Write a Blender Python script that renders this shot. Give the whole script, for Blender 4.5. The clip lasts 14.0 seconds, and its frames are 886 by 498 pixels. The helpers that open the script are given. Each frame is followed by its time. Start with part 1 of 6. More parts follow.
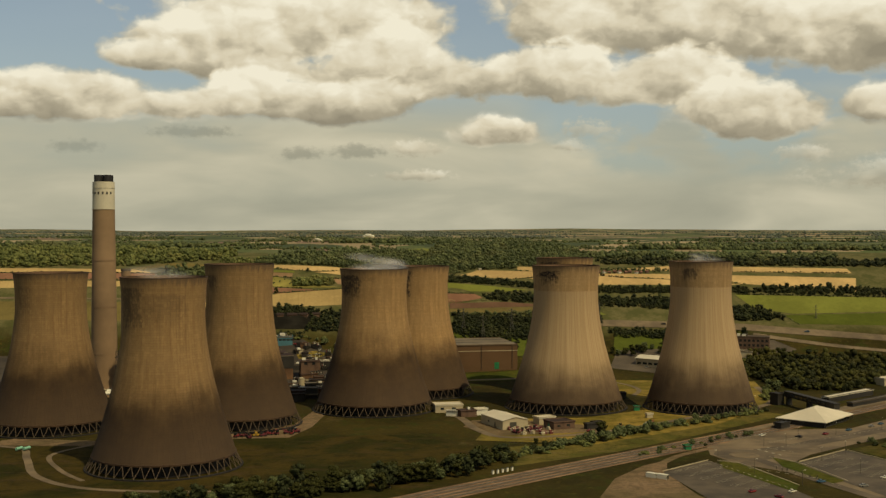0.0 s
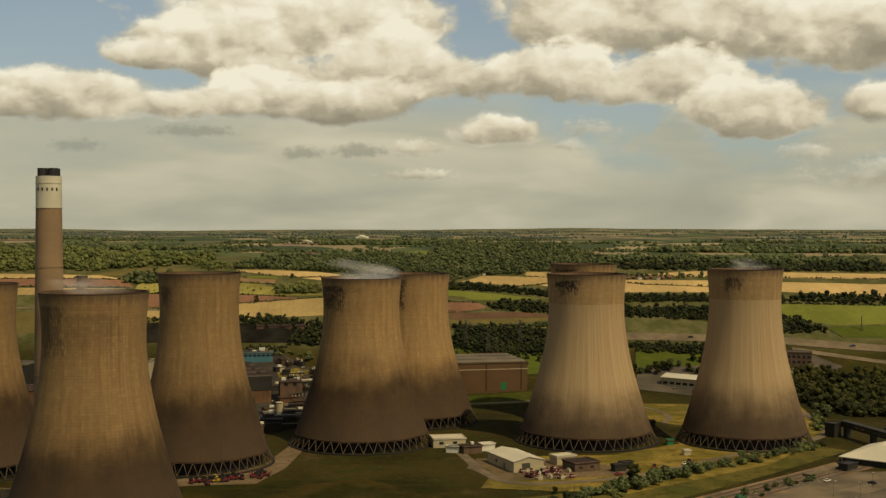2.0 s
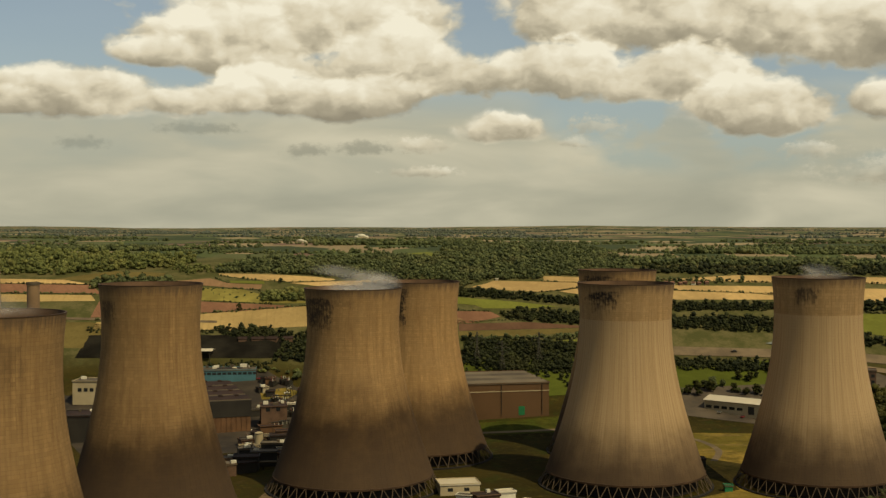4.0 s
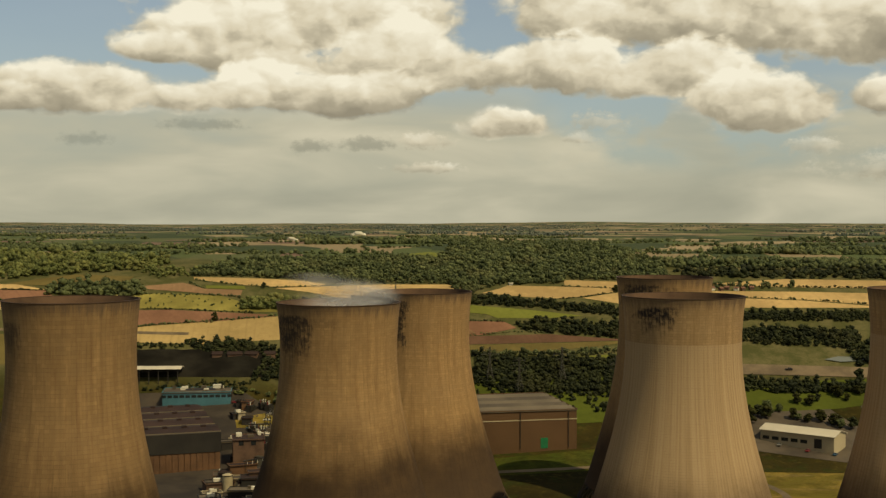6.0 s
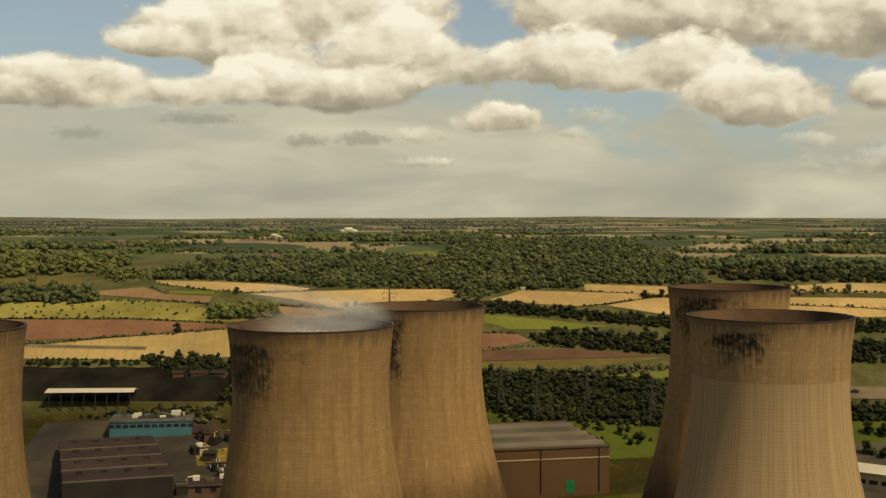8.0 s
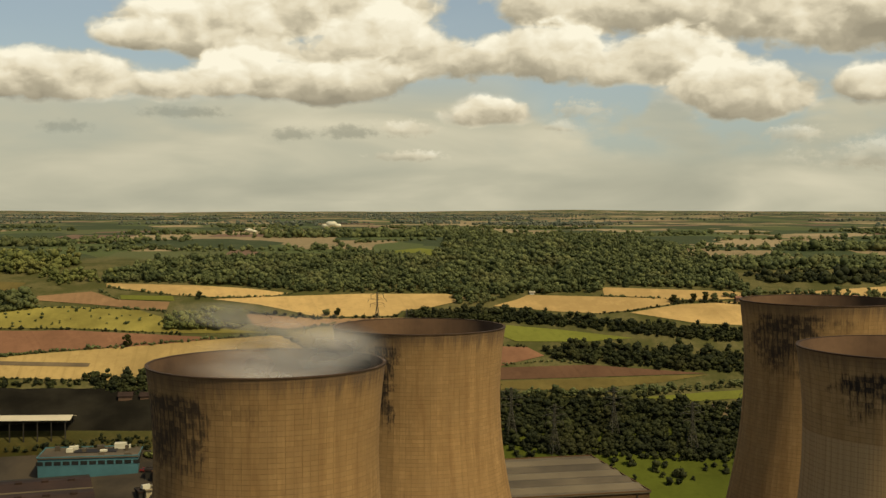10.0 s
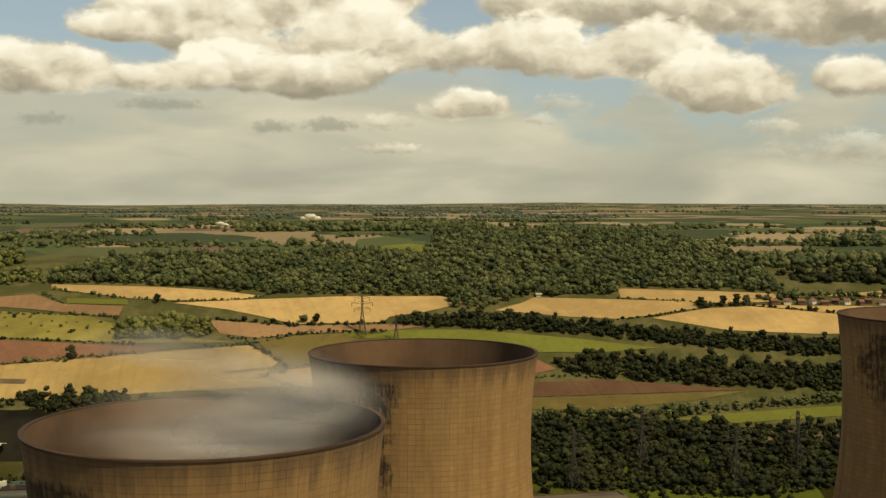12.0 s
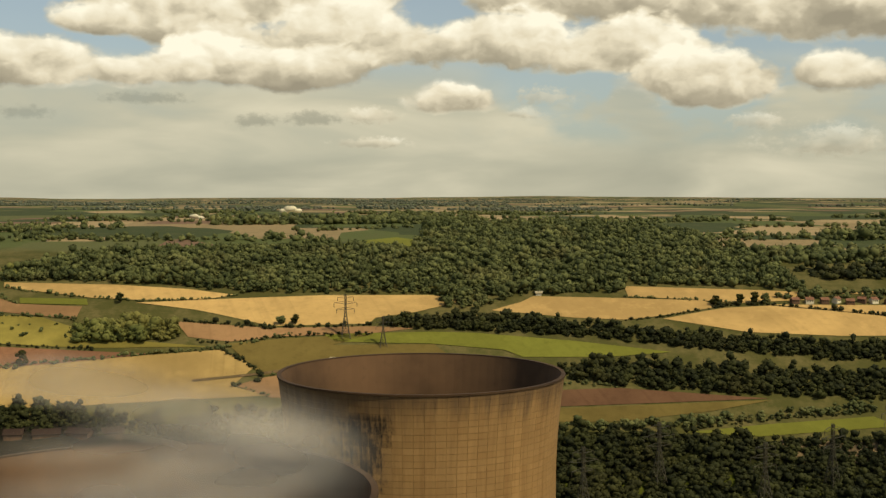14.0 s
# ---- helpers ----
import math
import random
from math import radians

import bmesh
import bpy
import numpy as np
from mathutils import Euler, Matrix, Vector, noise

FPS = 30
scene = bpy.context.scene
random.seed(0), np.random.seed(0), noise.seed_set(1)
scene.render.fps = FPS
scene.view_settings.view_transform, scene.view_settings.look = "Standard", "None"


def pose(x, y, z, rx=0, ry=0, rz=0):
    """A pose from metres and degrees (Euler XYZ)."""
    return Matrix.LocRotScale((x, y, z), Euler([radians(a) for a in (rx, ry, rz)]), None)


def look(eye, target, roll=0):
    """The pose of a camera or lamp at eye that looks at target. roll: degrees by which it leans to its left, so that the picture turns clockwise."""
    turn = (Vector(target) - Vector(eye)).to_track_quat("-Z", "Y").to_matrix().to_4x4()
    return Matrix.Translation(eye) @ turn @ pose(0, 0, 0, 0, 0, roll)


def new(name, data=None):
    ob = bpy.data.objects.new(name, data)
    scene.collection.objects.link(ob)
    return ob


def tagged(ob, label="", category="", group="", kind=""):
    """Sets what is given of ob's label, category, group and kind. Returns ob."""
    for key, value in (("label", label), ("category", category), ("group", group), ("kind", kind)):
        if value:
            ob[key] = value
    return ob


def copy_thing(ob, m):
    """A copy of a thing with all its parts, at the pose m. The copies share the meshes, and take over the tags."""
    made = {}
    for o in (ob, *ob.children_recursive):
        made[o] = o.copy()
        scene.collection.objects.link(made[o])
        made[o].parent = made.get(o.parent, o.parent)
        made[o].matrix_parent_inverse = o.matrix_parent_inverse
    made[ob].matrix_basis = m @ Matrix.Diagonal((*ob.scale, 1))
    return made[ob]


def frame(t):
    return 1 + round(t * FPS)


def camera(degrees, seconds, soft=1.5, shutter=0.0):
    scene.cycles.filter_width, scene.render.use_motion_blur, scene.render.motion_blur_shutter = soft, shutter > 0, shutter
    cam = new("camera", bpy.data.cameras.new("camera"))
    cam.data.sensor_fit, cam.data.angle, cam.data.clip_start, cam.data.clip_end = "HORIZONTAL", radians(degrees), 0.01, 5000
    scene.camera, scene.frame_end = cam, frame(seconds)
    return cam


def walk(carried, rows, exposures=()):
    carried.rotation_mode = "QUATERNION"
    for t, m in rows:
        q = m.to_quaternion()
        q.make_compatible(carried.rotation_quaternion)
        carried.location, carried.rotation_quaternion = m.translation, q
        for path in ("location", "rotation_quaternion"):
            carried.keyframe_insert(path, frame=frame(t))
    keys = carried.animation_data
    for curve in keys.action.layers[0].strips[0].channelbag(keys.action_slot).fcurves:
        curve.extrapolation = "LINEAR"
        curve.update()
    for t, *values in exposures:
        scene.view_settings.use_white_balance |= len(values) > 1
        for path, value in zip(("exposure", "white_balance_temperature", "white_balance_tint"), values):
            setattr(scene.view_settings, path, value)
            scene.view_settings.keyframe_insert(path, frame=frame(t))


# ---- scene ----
# ---------------------------------------------------------------- camera
cam = camera(40.93, 14.0, soft=1.4)
ROWS = [
    (0.0, 0.00, 0.00, 77.86, 89.131, 0.000),
    (0.5, 0.47, 19.36, 78.21, 89.132, -0.024),
    (1.0, 0.70, 38.68, 78.52, 89.126, -0.021),
    (1.5, 0.74, 57.98, 78.81, 89.113, 0.005),
    (2.0, 0.64, 77.31, 79.07, 89.093, 0.048),
    (2.5, 0.42, 96.67, 79.31, 89.069, 0.103),
    (3.0, 0.13, 116.07, 79.52, 89.039, 0.166),
    (3.5, -0.23, 135.50, 79.72, 89.005, 0.232),
    (4.0, -0.63, 154.93, 79.90, 88.967, 0.295),
    (4.5, -1.08, 174.34, 80.06, 88.925, 0.351),
    (5.0, -1.57, 193.69, 80.20, 88.879, 0.395),
    (5.5, -2.09, 212.91, 80.33, 88.829, 0.424),
    (6.0, -2.66, 231.96, 80.44, 88.774, 0.433),
    (6.5, -3.27, 250.78, 80.53, 88.716, 0.420),
    (7.0, -3.93, 269.28, 80.59, 88.654, 0.382),
    (7.5, -4.64, 287.39, 80.64, 88.588, 0.317),
    (8.0, -5.40, 305.04, 80.66, 88.517, 0.224),
    (8.5, -6.22, 322.14, 80.66, 88.443, 0.102),
    (9.0, -7.09, 338.61, 80.63, 88.366, -0.048),
    (9.5, -8.00, 354.35, 80.57, 88.285, -0.224),
    (10.0, -8.95, 369.28, 80.49, 88.201, -0.424),
    (10.5, -9.91, 383.31, 80.38, 88.116, -0.644),
    (11.0, -10.86, 396.35, 80.24, 88.029, -0.879),
    (11.5, -11.77, 408.32, 80.07, 87.942, -1.122),
    (12.0, -12.59, 419.14, 79.87, 87.857, -1.367),
    (12.5, -13.27, 428.72, 79.65, 87.774, -1.604),
    (13.0, -13.76, 437.00, 79.40, 87.696, -1.823),
    (13.5, -13.97, 443.89, 79.13, 87.625, -2.011),
    (14.0, -13.83, 449.35, 78.84, 87.563, -2.154),
]
walk(cam, [(t, pose(x, y, z, rx, 0, rz)) for t, x, y, z, rx, rz in ROWS],
     exposures=[(0.0, -0.08, 6950, 6), (7.0, 0.0, 6950, 6), (14.0, 0.16, 6950, 6)])

# ---------------------------------------------------------------- node helpers
class Nodes:
    """Short hand for building node trees."""

    def __init__(self, tree):
        self.tree = tree
        self.tree.nodes.clear()

    def node(self, kind, **values):
        n = self.tree.nodes.new(kind)
        for key, value in values.items():
            setattr(n, key, value)
        return n

    def link(self, a, b):
        self.tree.links.new(a, b)

    def put(self, socket, value):
        if isinstance(value, bpy.types.NodeSocket):
            self.link(value, socket)
        elif value is not None:
            socket.default_value = value

    def math(self, op, a, b=None, c=None, clamp=False):
        n = self.node("ShaderNodeMath", operation=op, use_clamp=clamp)
        for socket, value in zip(n.inputs, (a, b, c)):
            self.put(socket, value)
        return n.outputs[0]

    def step(self, x, lo, hi):
        """0 below lo, 1 above hi, smooth between."""
        n = self.node("ShaderNodeMapRange", interpolation_type="SMOOTHSTEP")
        for i, value in enumerate((x, lo, hi, 0.0, 1.0)):
            self.put(n.inputs[i], value)
        return n.outputs[0]

    def noise(self, vector, scale, detail=4.0, rough=0.55, distort=0.0):
        n = self.node("ShaderNodeTexNoise")
        self.put(n.inputs["Vector"], vector)
        self.put(n.inputs["Scale"], scale)
        self.put(n.inputs["Detail"], detail)
        self.put(n.inputs["Roughness"], rough)
        self.put(n.inputs["Distortion"], distort)
        return n.outputs[0]

    def mix(self, fac, a, b, blend="MIX"):
        n = self.node("ShaderNodeMix", data_type="RGBA", blend_type=blend)
        self.put(n.inputs[0], fac)
        for socket, value in ((n.inputs[6], a), (n.inputs[7], b)):
            self.put(socket, (*value, 1.0) if isinstance(value, tuple) and len(value) == 3 else value)
        return n.outputs[2]

    def xyz(self, vector):
        n = self.node("ShaderNodeSeparateXYZ")
        self.put(n.inputs[0], vector)
        return n.outputs

    def join(self, x, y, z):
        n = self.node("ShaderNodeCombineXYZ")
        for socket, value in zip(n.inputs, (x, y, z)):
            self.put(socket, value)
        return n.outputs[0]

    def stretch(self, vector, sx, sy, sz):
        n = self.node("ShaderNodeVectorMath", operation="MULTIPLY")
        self.put(n.inputs[0], vector)
        n.inputs[1].default_value = (sx, sy, sz)
        return n.outputs[0]

    def ramp(self, fac, stops, how="LINEAR"):
        n = self.node("ShaderNodeValToRGB")
        n.color_ramp.interpolation = how
        while len(n.color_ramp.elements) < len(stops):
            n.color_ramp.elements.new(0.5)
        for e, (at, col) in zip(n.color_ramp.elements, stops):
            e.position, e.color = at, (*col, 1.0)
        self.put(n.inputs[0], fac)
        return n.outputs[0]

    def bump(self, height, strength, distance):
        n = self.node("ShaderNodeBump")
        n.inputs["Strength"].default_value = strength
        n.inputs["Distance"].default_value = distance
        self.put(n.inputs["Height"], height)
        return n.outputs[0]

    def surface(self, color, rough=0.85, normal=None, metal=0.0, alpha=None, spec=0.3):
        b = self.node("ShaderNodeBsdfPrincipled")
        self.put(b.inputs["Base Color"], (*color, 1.0) if isinstance(color, tuple) else color)
        self.put(b.inputs["Roughness"], rough)
        self.put(b.inputs["Metallic"], metal)
        self.put(b.inputs["Specular IOR Level"], spec)
        self.put(b.inputs["Normal"], normal)
        self.put(b.inputs["Alpha"], alpha)
        out = self.node("ShaderNodeOutputMaterial")
        self.link(b.outputs[0], out.inputs[0])


def material(name):
    m = bpy.data.materials.new(name)
    m.use_nodes = True
    return m, Nodes(m.node_tree)


# ---------------------------------------------------------------- world and sun
SUN_AZ, SUN_EL = 134.0, 53.0      # degrees clockwise from +y, and above the horizon
world = bpy.data.worlds.new("world")
scene.world = world
world.use_nodes = True
w = Nodes(world.node_tree)
gen = w.node("ShaderNodeTexCoord").outputs["Generated"]
dx, dy, dz = w.xyz(gen)
az = w.math("MULTIPLY", w.math("ARCTAN2", dx, dy), 57.2958)
el = w.math("MULTIPLY", w.math("ARCSINE", dz), 57.2958)
sky = w.node("ShaderNodeTexSky", sky_type="NISHITA", sun_disc=False)
sky.sun_elevation, sky.sun_rotation = radians(SUN_EL), radians(SUN_AZ)
sky.air_density, sky.dust_density = 1.0, 1.5
sky_dir = w.join(dx, dy, w.math("MAXIMUM", dz, 0.02))
w.link(sky_dir, sky.inputs[0])
flat = w.join(az, w.math("MULTIPLY", el, 1.45), 0.0)
stir = w.node("ShaderNodeTexNoise", noise_dimensions="2D")
w.link(flat, stir.inputs["Vector"])
stir.inputs["Scale"].default_value, stir.inputs["Detail"].default_value = 0.55, 3.0
push = w.node("ShaderNodeVectorMath", operation="MULTIPLY_ADD")
w.link(stir.outputs["Color"], push.inputs[0])
push.inputs[1].default_value = (1.5, 1.5, 0.0)
w.link(flat, push.inputs[2])
stirred = push.outputs[0]


def billow(da, de):
    """Rounded cauliflower lumps at three sizes, looked up with a small shift."""
    at = w.node("ShaderNodeVectorMath", operation="ADD")
    w.link(stirred, at.inputs[0])
    at.inputs[1].default_value = (da, de * 1.45, 0.0)
    total = None
    for size, weight in ((0.22, 0.58), (0.52, 0.28), (1.25, 0.13), (2.8, 0.05)):
        v = w.node("ShaderNodeTexVoronoi", voronoi_dimensions="2D", feature="SMOOTH_F1")
        w.link(at.outputs[0], v.inputs["Vector"])
        v.inputs["Scale"].default_value, v.inputs["Smoothness"].default_value = size, 0.55
        lump = w.math("MULTIPLY", w.math("SUBTRACT", 0.75, v.outputs["Distance"]), weight)
        total = lump if total is None else w.math("ADD", total, lump)
    return total


lumps = billow(0.0, 0.0)
lumps_lit = billow(0.38, 0.55)
warp = w.noise(flat, 0.20, 5.0, 0.55)
fine = w.noise(flat, 0.75, 6.0, 0.58)
wob = w.math("MULTIPLY", w.math("SUBTRACT", warp, 0.5), 1.5)
wob2 = w.math("ADD", w.math("MULTIPLY", w.math("SUBTRACT", 0.36, lumps), 1.15), w.math("MULTIPLY", w.math("SUBTRACT", fine, 0.5), 0.45))
edge_noise = w.math("ADD", wob, wob2)


tiny = w.noise(flat, 2.1, 5.0, 0.62)
wob3 = w.math("MULTIPLY", w.math("SUBTRACT", tiny, 0.5), 3.0)
edge_small = w.math("ADD", wob3, w.math("MULTIPLY", wob2, 1.6))


def heap(a0, e0, ra, re, soft=0.20):
    """A cumulus heap at azimuth a0, elevation e0: its mask and how high in it a direction lies."""
    a = w.math("DIVIDE", w.math("SUBTRACT", az, a0), ra)
    e = w.math("DIVIDE", w.math("SUBTRACT", el, e0 + 0.45), re)
    low = w.math("MULTIPLY", w.math("MINIMUM", e, 0.0), 1.35)     # flatter base
    e2 = w.math("ADD", w.math("MAXIMUM", e, 0.0), low)
    d = w.math("SQRT", w.math("ADD", w.math("MULTIPLY", a, a), w.math("MULTIPLY", e2, e2)))
    d = w.math("ADD", d, w.math("MULTIPLY", edge_small if re < 0.7 else edge_noise, 0.85))
    if re < 0.7:
        soft = 0.62
    return w.step(d, 1.08 + soft, 1.08 - soft), e


HEAPS = [  # azimuth, elevation, half width, half height
    (24.5, 9.4, 6.0, 3.6), (2.0, 14.8, 13.0, 2.6), (-17.0, 14.6, 4.4, 1.5), (18.0, 14.0, 8.0, 2.8), (-24.5, 10.0, 3.0, 1.6),
    (-6.6, 9.0, 6.6, 2.6), (-10.6, 8.0, 4.2, 1.7), (-3.4, 7.0, 5.0, 2.0), (-7.0, 5.7, 5.2, 1.2), (-13.6, 7.6, 1.9, 0.8),
    (-17.2, 5.6, 5.0, 1.25), (-12.0, 5.4, 3.6, 0.95), (-20.8, 5.2, 2.0, 0.7),
    (9.4, 9.6, 6.6, 2.5), (16.0, 9.0, 5.6, 2.3), (5.4, 7.0, 3.4, 1.35), (10.6, 6.4, 4.2, 1.5), (14.2, 5.0, 4.0, 1.35), (20.6, 5.2, 2.2, 1.0), (19.2, 8.6, 4.0, 2.0),
    (2.6, 4.2, 2.2, 0.85), (7.2, 4.4, 1.8, 0.5), (-1.5, 3.5, 1.1, 0.4), (6.3, 3.6, 0.8, 0.25), (20.2, 2.1, 2.0, 0.62), (17.0, 3.1, 1.2, 0.34), (-1.6, 2.2, 1.3, 0.22),
]
mask, high = None, None
for h in HEAPS:
    m, e = heap(*h)
    if h[3] < 0.7:      # small thin puffs
        m = w.math("MULTIPLY", m, 0.62)
    high = w.math("MULTIPLY", m, e) if mask is None else w.math("ADD", w.math("MULTIPLY", high, w.math("SUBTRACT", 1.0, m)), w.math("MULTIPLY", m, e))
    mask = m if mask is None else w.math("MAXIMUM", mask, m)
relief = w.math("MULTIPLY", w.math("SUBTRACT", lumps, lumps_lit), 1.05)
soft_relief = w.math("MULTIPLY", w.math("SUBTRACT", fine, 0.5), 0.40)
lit = w.math("ADD", w.math("ADD", w.math("MULTIPLY", high, 0.52), 0.52), w.math("ADD", relief, soft_relief))
lit = w.math("ADD", lit, w.math("MULTIPLY", w.math("SUBTRACT", warp, 0.5), 0.8))
cumulus = w.ramp(lit, [(0.0, (0.30, 0.268, 0.205)), (0.30, (0.42, 0.375, 0.285)), (0.60, (0.70, 0.63, 0.49)), (0.98, (0.91, 0.86, 0.73))])
# thin layered cloud over the lower sky, with greenish-grey shower bands
bands = w.noise(w.join(w.math("MULTIPLY", az, 0.11), w.math("MULTIPLY", el, 0.42), 1.0), 1.0, 4.0, 0.48, 0.4)
veil = w.ramp(bands, [(0.25, (0.385, 0.380, 0.305)), (0.50, (0.48, 0.462, 0.365)), (0.75, (0.62, 0.58, 0.455))])
veil_mask = w.math("MULTIPLY", w.step(el, 7.6, 4.6), w.math("ADD", 0.75, w.math("MULTIPLY", w.step(bands, 0.3, 0.6), 0.25)))
hole = w.noise(w.join(w.math("MULTIPLY", az, 0.55), el, 7.0), 0.42, 4.0, 0.5)
gap_right = w.math("MULTIPLY", w.math("MULTIPLY", w.step(az, 2.0, 7.0), w.step(az, 26.0, 19.0)), w.math("MULTIPLY", w.step(el, 2.0, 3.2), w.step(el, 7.0, 5.0)))
veil_mask = w.math("SUBTRACT", veil_mask, w.math("MULTIPLY", gap_right, w.step(hole, 0.38, 0.60)), None, True)
# small dark scud
scud = None
for a0, e0, ra, re in ((-6.8, 3.2, 0.8, 0.28), (-4.0, 3.28, 1.3, 0.32), (-17.3, 3.4, 0.9, 0.25), (-12.0, 4.2, 1.6, 0.25)):
    m, e = heap(a0, e0, ra, re, 0.5)
    scud = m if scud is None else w.math("MAXIMUM", scud, m)
clouds = w.mix(mask, veil, cumulus)
clouds = w.mix(w.math("MULTIPLY", scud, 0.55), clouds, (0.235, 0.235, 0.19))
cover = w.math("MAXIMUM", w.math("MAXIMUM", mask, veil_mask), w.math("MULTIPLY", scud, 0.8))
cover = w.math("MAXIMUM", cover, 0.10)
# below the horizon and near it: dim haze-free ground light
back_sky = w.node("ShaderNodeBackground")
w.link(w.mix(0.14, sky.outputs[0], (3.6, 3.2, 2.4)), back_sky.inputs[0])
back_sky.inputs[1].default_value = 0.10
back_cloud = w.node("ShaderNodeBackground")
w.link(clouds, back_cloud.inputs[0])
back_cloud.inputs[1].default_value = 1.0
blend = w.node("ShaderNodeMixShader")
w.link(cover, blend.inputs[0])
w.link(back_sky.outputs[0], blend.inputs[1])
w.link(back_cloud.outputs[0], blend.inputs[2])
w.link(blend.outputs[0], w.node("ShaderNodeOutputWorld").inputs[0])

sun_data = bpy.data.lights.new("sun", "SUN")
sun_data.energy, sun_data.angle, sun_data.color = 3.0, radians(0.6), (1.0, 0.88, 0.66)
sun = new("sun", sun_data)
a, e = radians(SUN_AZ), radians(SUN_EL)
sun_way = Vector((math.sin(a) * math.cos(e), math.cos(a) * math.cos(e), math.sin(e)))
sun.matrix_world = look(sun_way * 900, (0, 0, 0))


# ---------------------------------------------------------------- materials
def concrete(name, soot, patches, base=(0.345, 0.212, 0.078), low_line=0.0, soot_shade_to=0.105, joint=1.0):
    """Shuttered concrete of a cooling tower: cast panels, run-off streaks, a dirty foot up to the height soot, darkened
    further for cloud shade, black patches.
    """
    m, n = material(name)
    obj = n.node("ShaderNodeTexCoord").outputs["Object"]
    uv = n.node("ShaderNodeUVMap").outputs[0]
    x, y, z = n.xyz(obj)
    u, v, _ = n.xyz(uv)
    cell = n.join(n.math("FLOOR", u), n.math("FLOOR", v), 0.0)
    white = n.node("ShaderNodeTexWhiteNoise", noise_dimensions="2D")
    n.link(cell, white.inputs[0])
    around = n.math("MULTIPLY", n.math("ARCTAN2", y, x), 2.23)
    turn = n.math("MULTIPLY", n.math("ARCTAN2", y, x), 13.4)
    streak = n.noise(n.join(around, n.math("MULTIPLY", z, 0.02), 0.0), 4.2, 6.0, 0.65)
    rust = n.noise(n.join(n.math("MULTIPLY", turn, 0.55), n.math("MULTIPLY", z, 0.035), 6.0), 1.0, 5.0, 0.7)
    streak2 = n.noise(n.join(turn, n.math("MULTIPLY", z, 0.10), 4.0), 1.6, 4.0, 0.6)
    long_runs = n.noise(n.join(n.math("MULTIPLY", n.math("ARCTAN2", y, x), 9.0), n.math("MULTIPLY", z, 0.006), 12.0), 3.0, 4.0, 0.62)
    blotch = n.noise(obj, 0.09, 5.0, 0.6)
    grain = n.noise(obj, 2.2, 5.0, 0.65)
    col = n.mix(n.step(streak, 0.35, 0.72), tuple(c * 0.80 for c in base), tuple(c * 1.10 for c in base))
    col = n.mix(n.math("MULTIPLY", n.step(streak2, 0.52, 0.72), 0.48), col, tuple(c * 0.55 for c in base))
    col = n.mix(n.math("MULTIPLY", white.outputs[0], 0.40), col, (base[0] * 0.62, base[1] * 0.58, base[2] * 0.52))
    lift = n.node("ShaderNodeTexWhiteNoise", noise_dimensions="1D")
    n.link(n.math("FLOOR", v), lift.inputs["W"])
    col = n.mix(n.math("MULTIPLY", lift.outputs[0], 0.34), col, tuple(c * 0.66 for c in base))
    # damp, dirty lines where the casting lifts meet, in ragged lengths
    ledge = n.step(n.math("ABSOLUTE", n.math("SUBTRACT", n.math("FRACT", v), 0.5)), 0.36, 0.49)
    ragged_line = n.step(n.noise(n.join(n.math("MULTIPLY", turn, 0.6), n.math("MULTIPLY", z, 0.5), 3.0), 0.7, 5.0, 0.7), 0.44, 0.66)
    col = n.mix(n.math("MULTIPLY", n.math("MULTIPLY", ledge, ragged_line), 0.80), col, (base[0] * 0.30, base[1] * 0.27, base[2] * 0.26))
    col = n.mix(n.math("MULTIPLY", n.step(blotch, 0.45, 0.7), 0.30), col, (base[0] * 0.70, base[1] * 0.74, base[2] * 0.86))
    col = n.mix(n.math("MULTIPLY", n.step(rust, 0.48, 0.70), 0.54), col, (base[0] * 0.50, base[1] * 0.44, base[2] * 0.40))
    col = n.mix(n.math("MULTIPLY", n.step(long_runs, 0.52, 0.74), 0.24), col, tuple(c * 0.52 for c in base))
    if low_line:
        below = n.step(z, low_line + 0.15, low_line - 0.15)
        pale = n.mix(n.step(long_runs, 0.30, 0.70), (0.305, 0.200, 0.090), (0.428, 0.293, 0.141))
        col = n.mix(n.math("MULTIPLY", below, 0.80), col, pale)
    # dirty foot with a ragged, streaky upper edge, its colour deepened for cloud shade
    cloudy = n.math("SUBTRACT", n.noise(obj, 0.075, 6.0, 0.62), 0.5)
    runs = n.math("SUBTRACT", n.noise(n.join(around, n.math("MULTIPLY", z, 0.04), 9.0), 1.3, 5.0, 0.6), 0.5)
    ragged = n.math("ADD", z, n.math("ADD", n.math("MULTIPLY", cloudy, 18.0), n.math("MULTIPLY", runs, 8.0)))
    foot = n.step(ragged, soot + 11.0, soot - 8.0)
    sooty = n.mix(n.step(n.noise(obj, 0.16, 5.0, 0.65), 0.35, 0.7), (base[0] * soot_shade_to * 0.72, base[1] * soot_shade_to * 0.66, base[2] * soot_shade_to * 0.74), (base[0] * soot_shade_to * 1.5, base[1] * soot_shade_to * 1.4, base[2] * soot_shade_to * 1.35))
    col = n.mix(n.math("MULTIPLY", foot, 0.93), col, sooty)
    # paler brown tone again at the very foot
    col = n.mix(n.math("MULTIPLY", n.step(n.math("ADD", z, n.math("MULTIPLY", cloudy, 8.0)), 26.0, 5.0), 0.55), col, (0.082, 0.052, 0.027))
    # run-off below the lip
    col = n.mix(n.math("MULTIPLY", n.step(n.math("ADD", z, n.math("MULTIPLY", streak2, 7.0)), 62.6, 66.4), 0.70), col, (0.085, 0.055, 0.032))
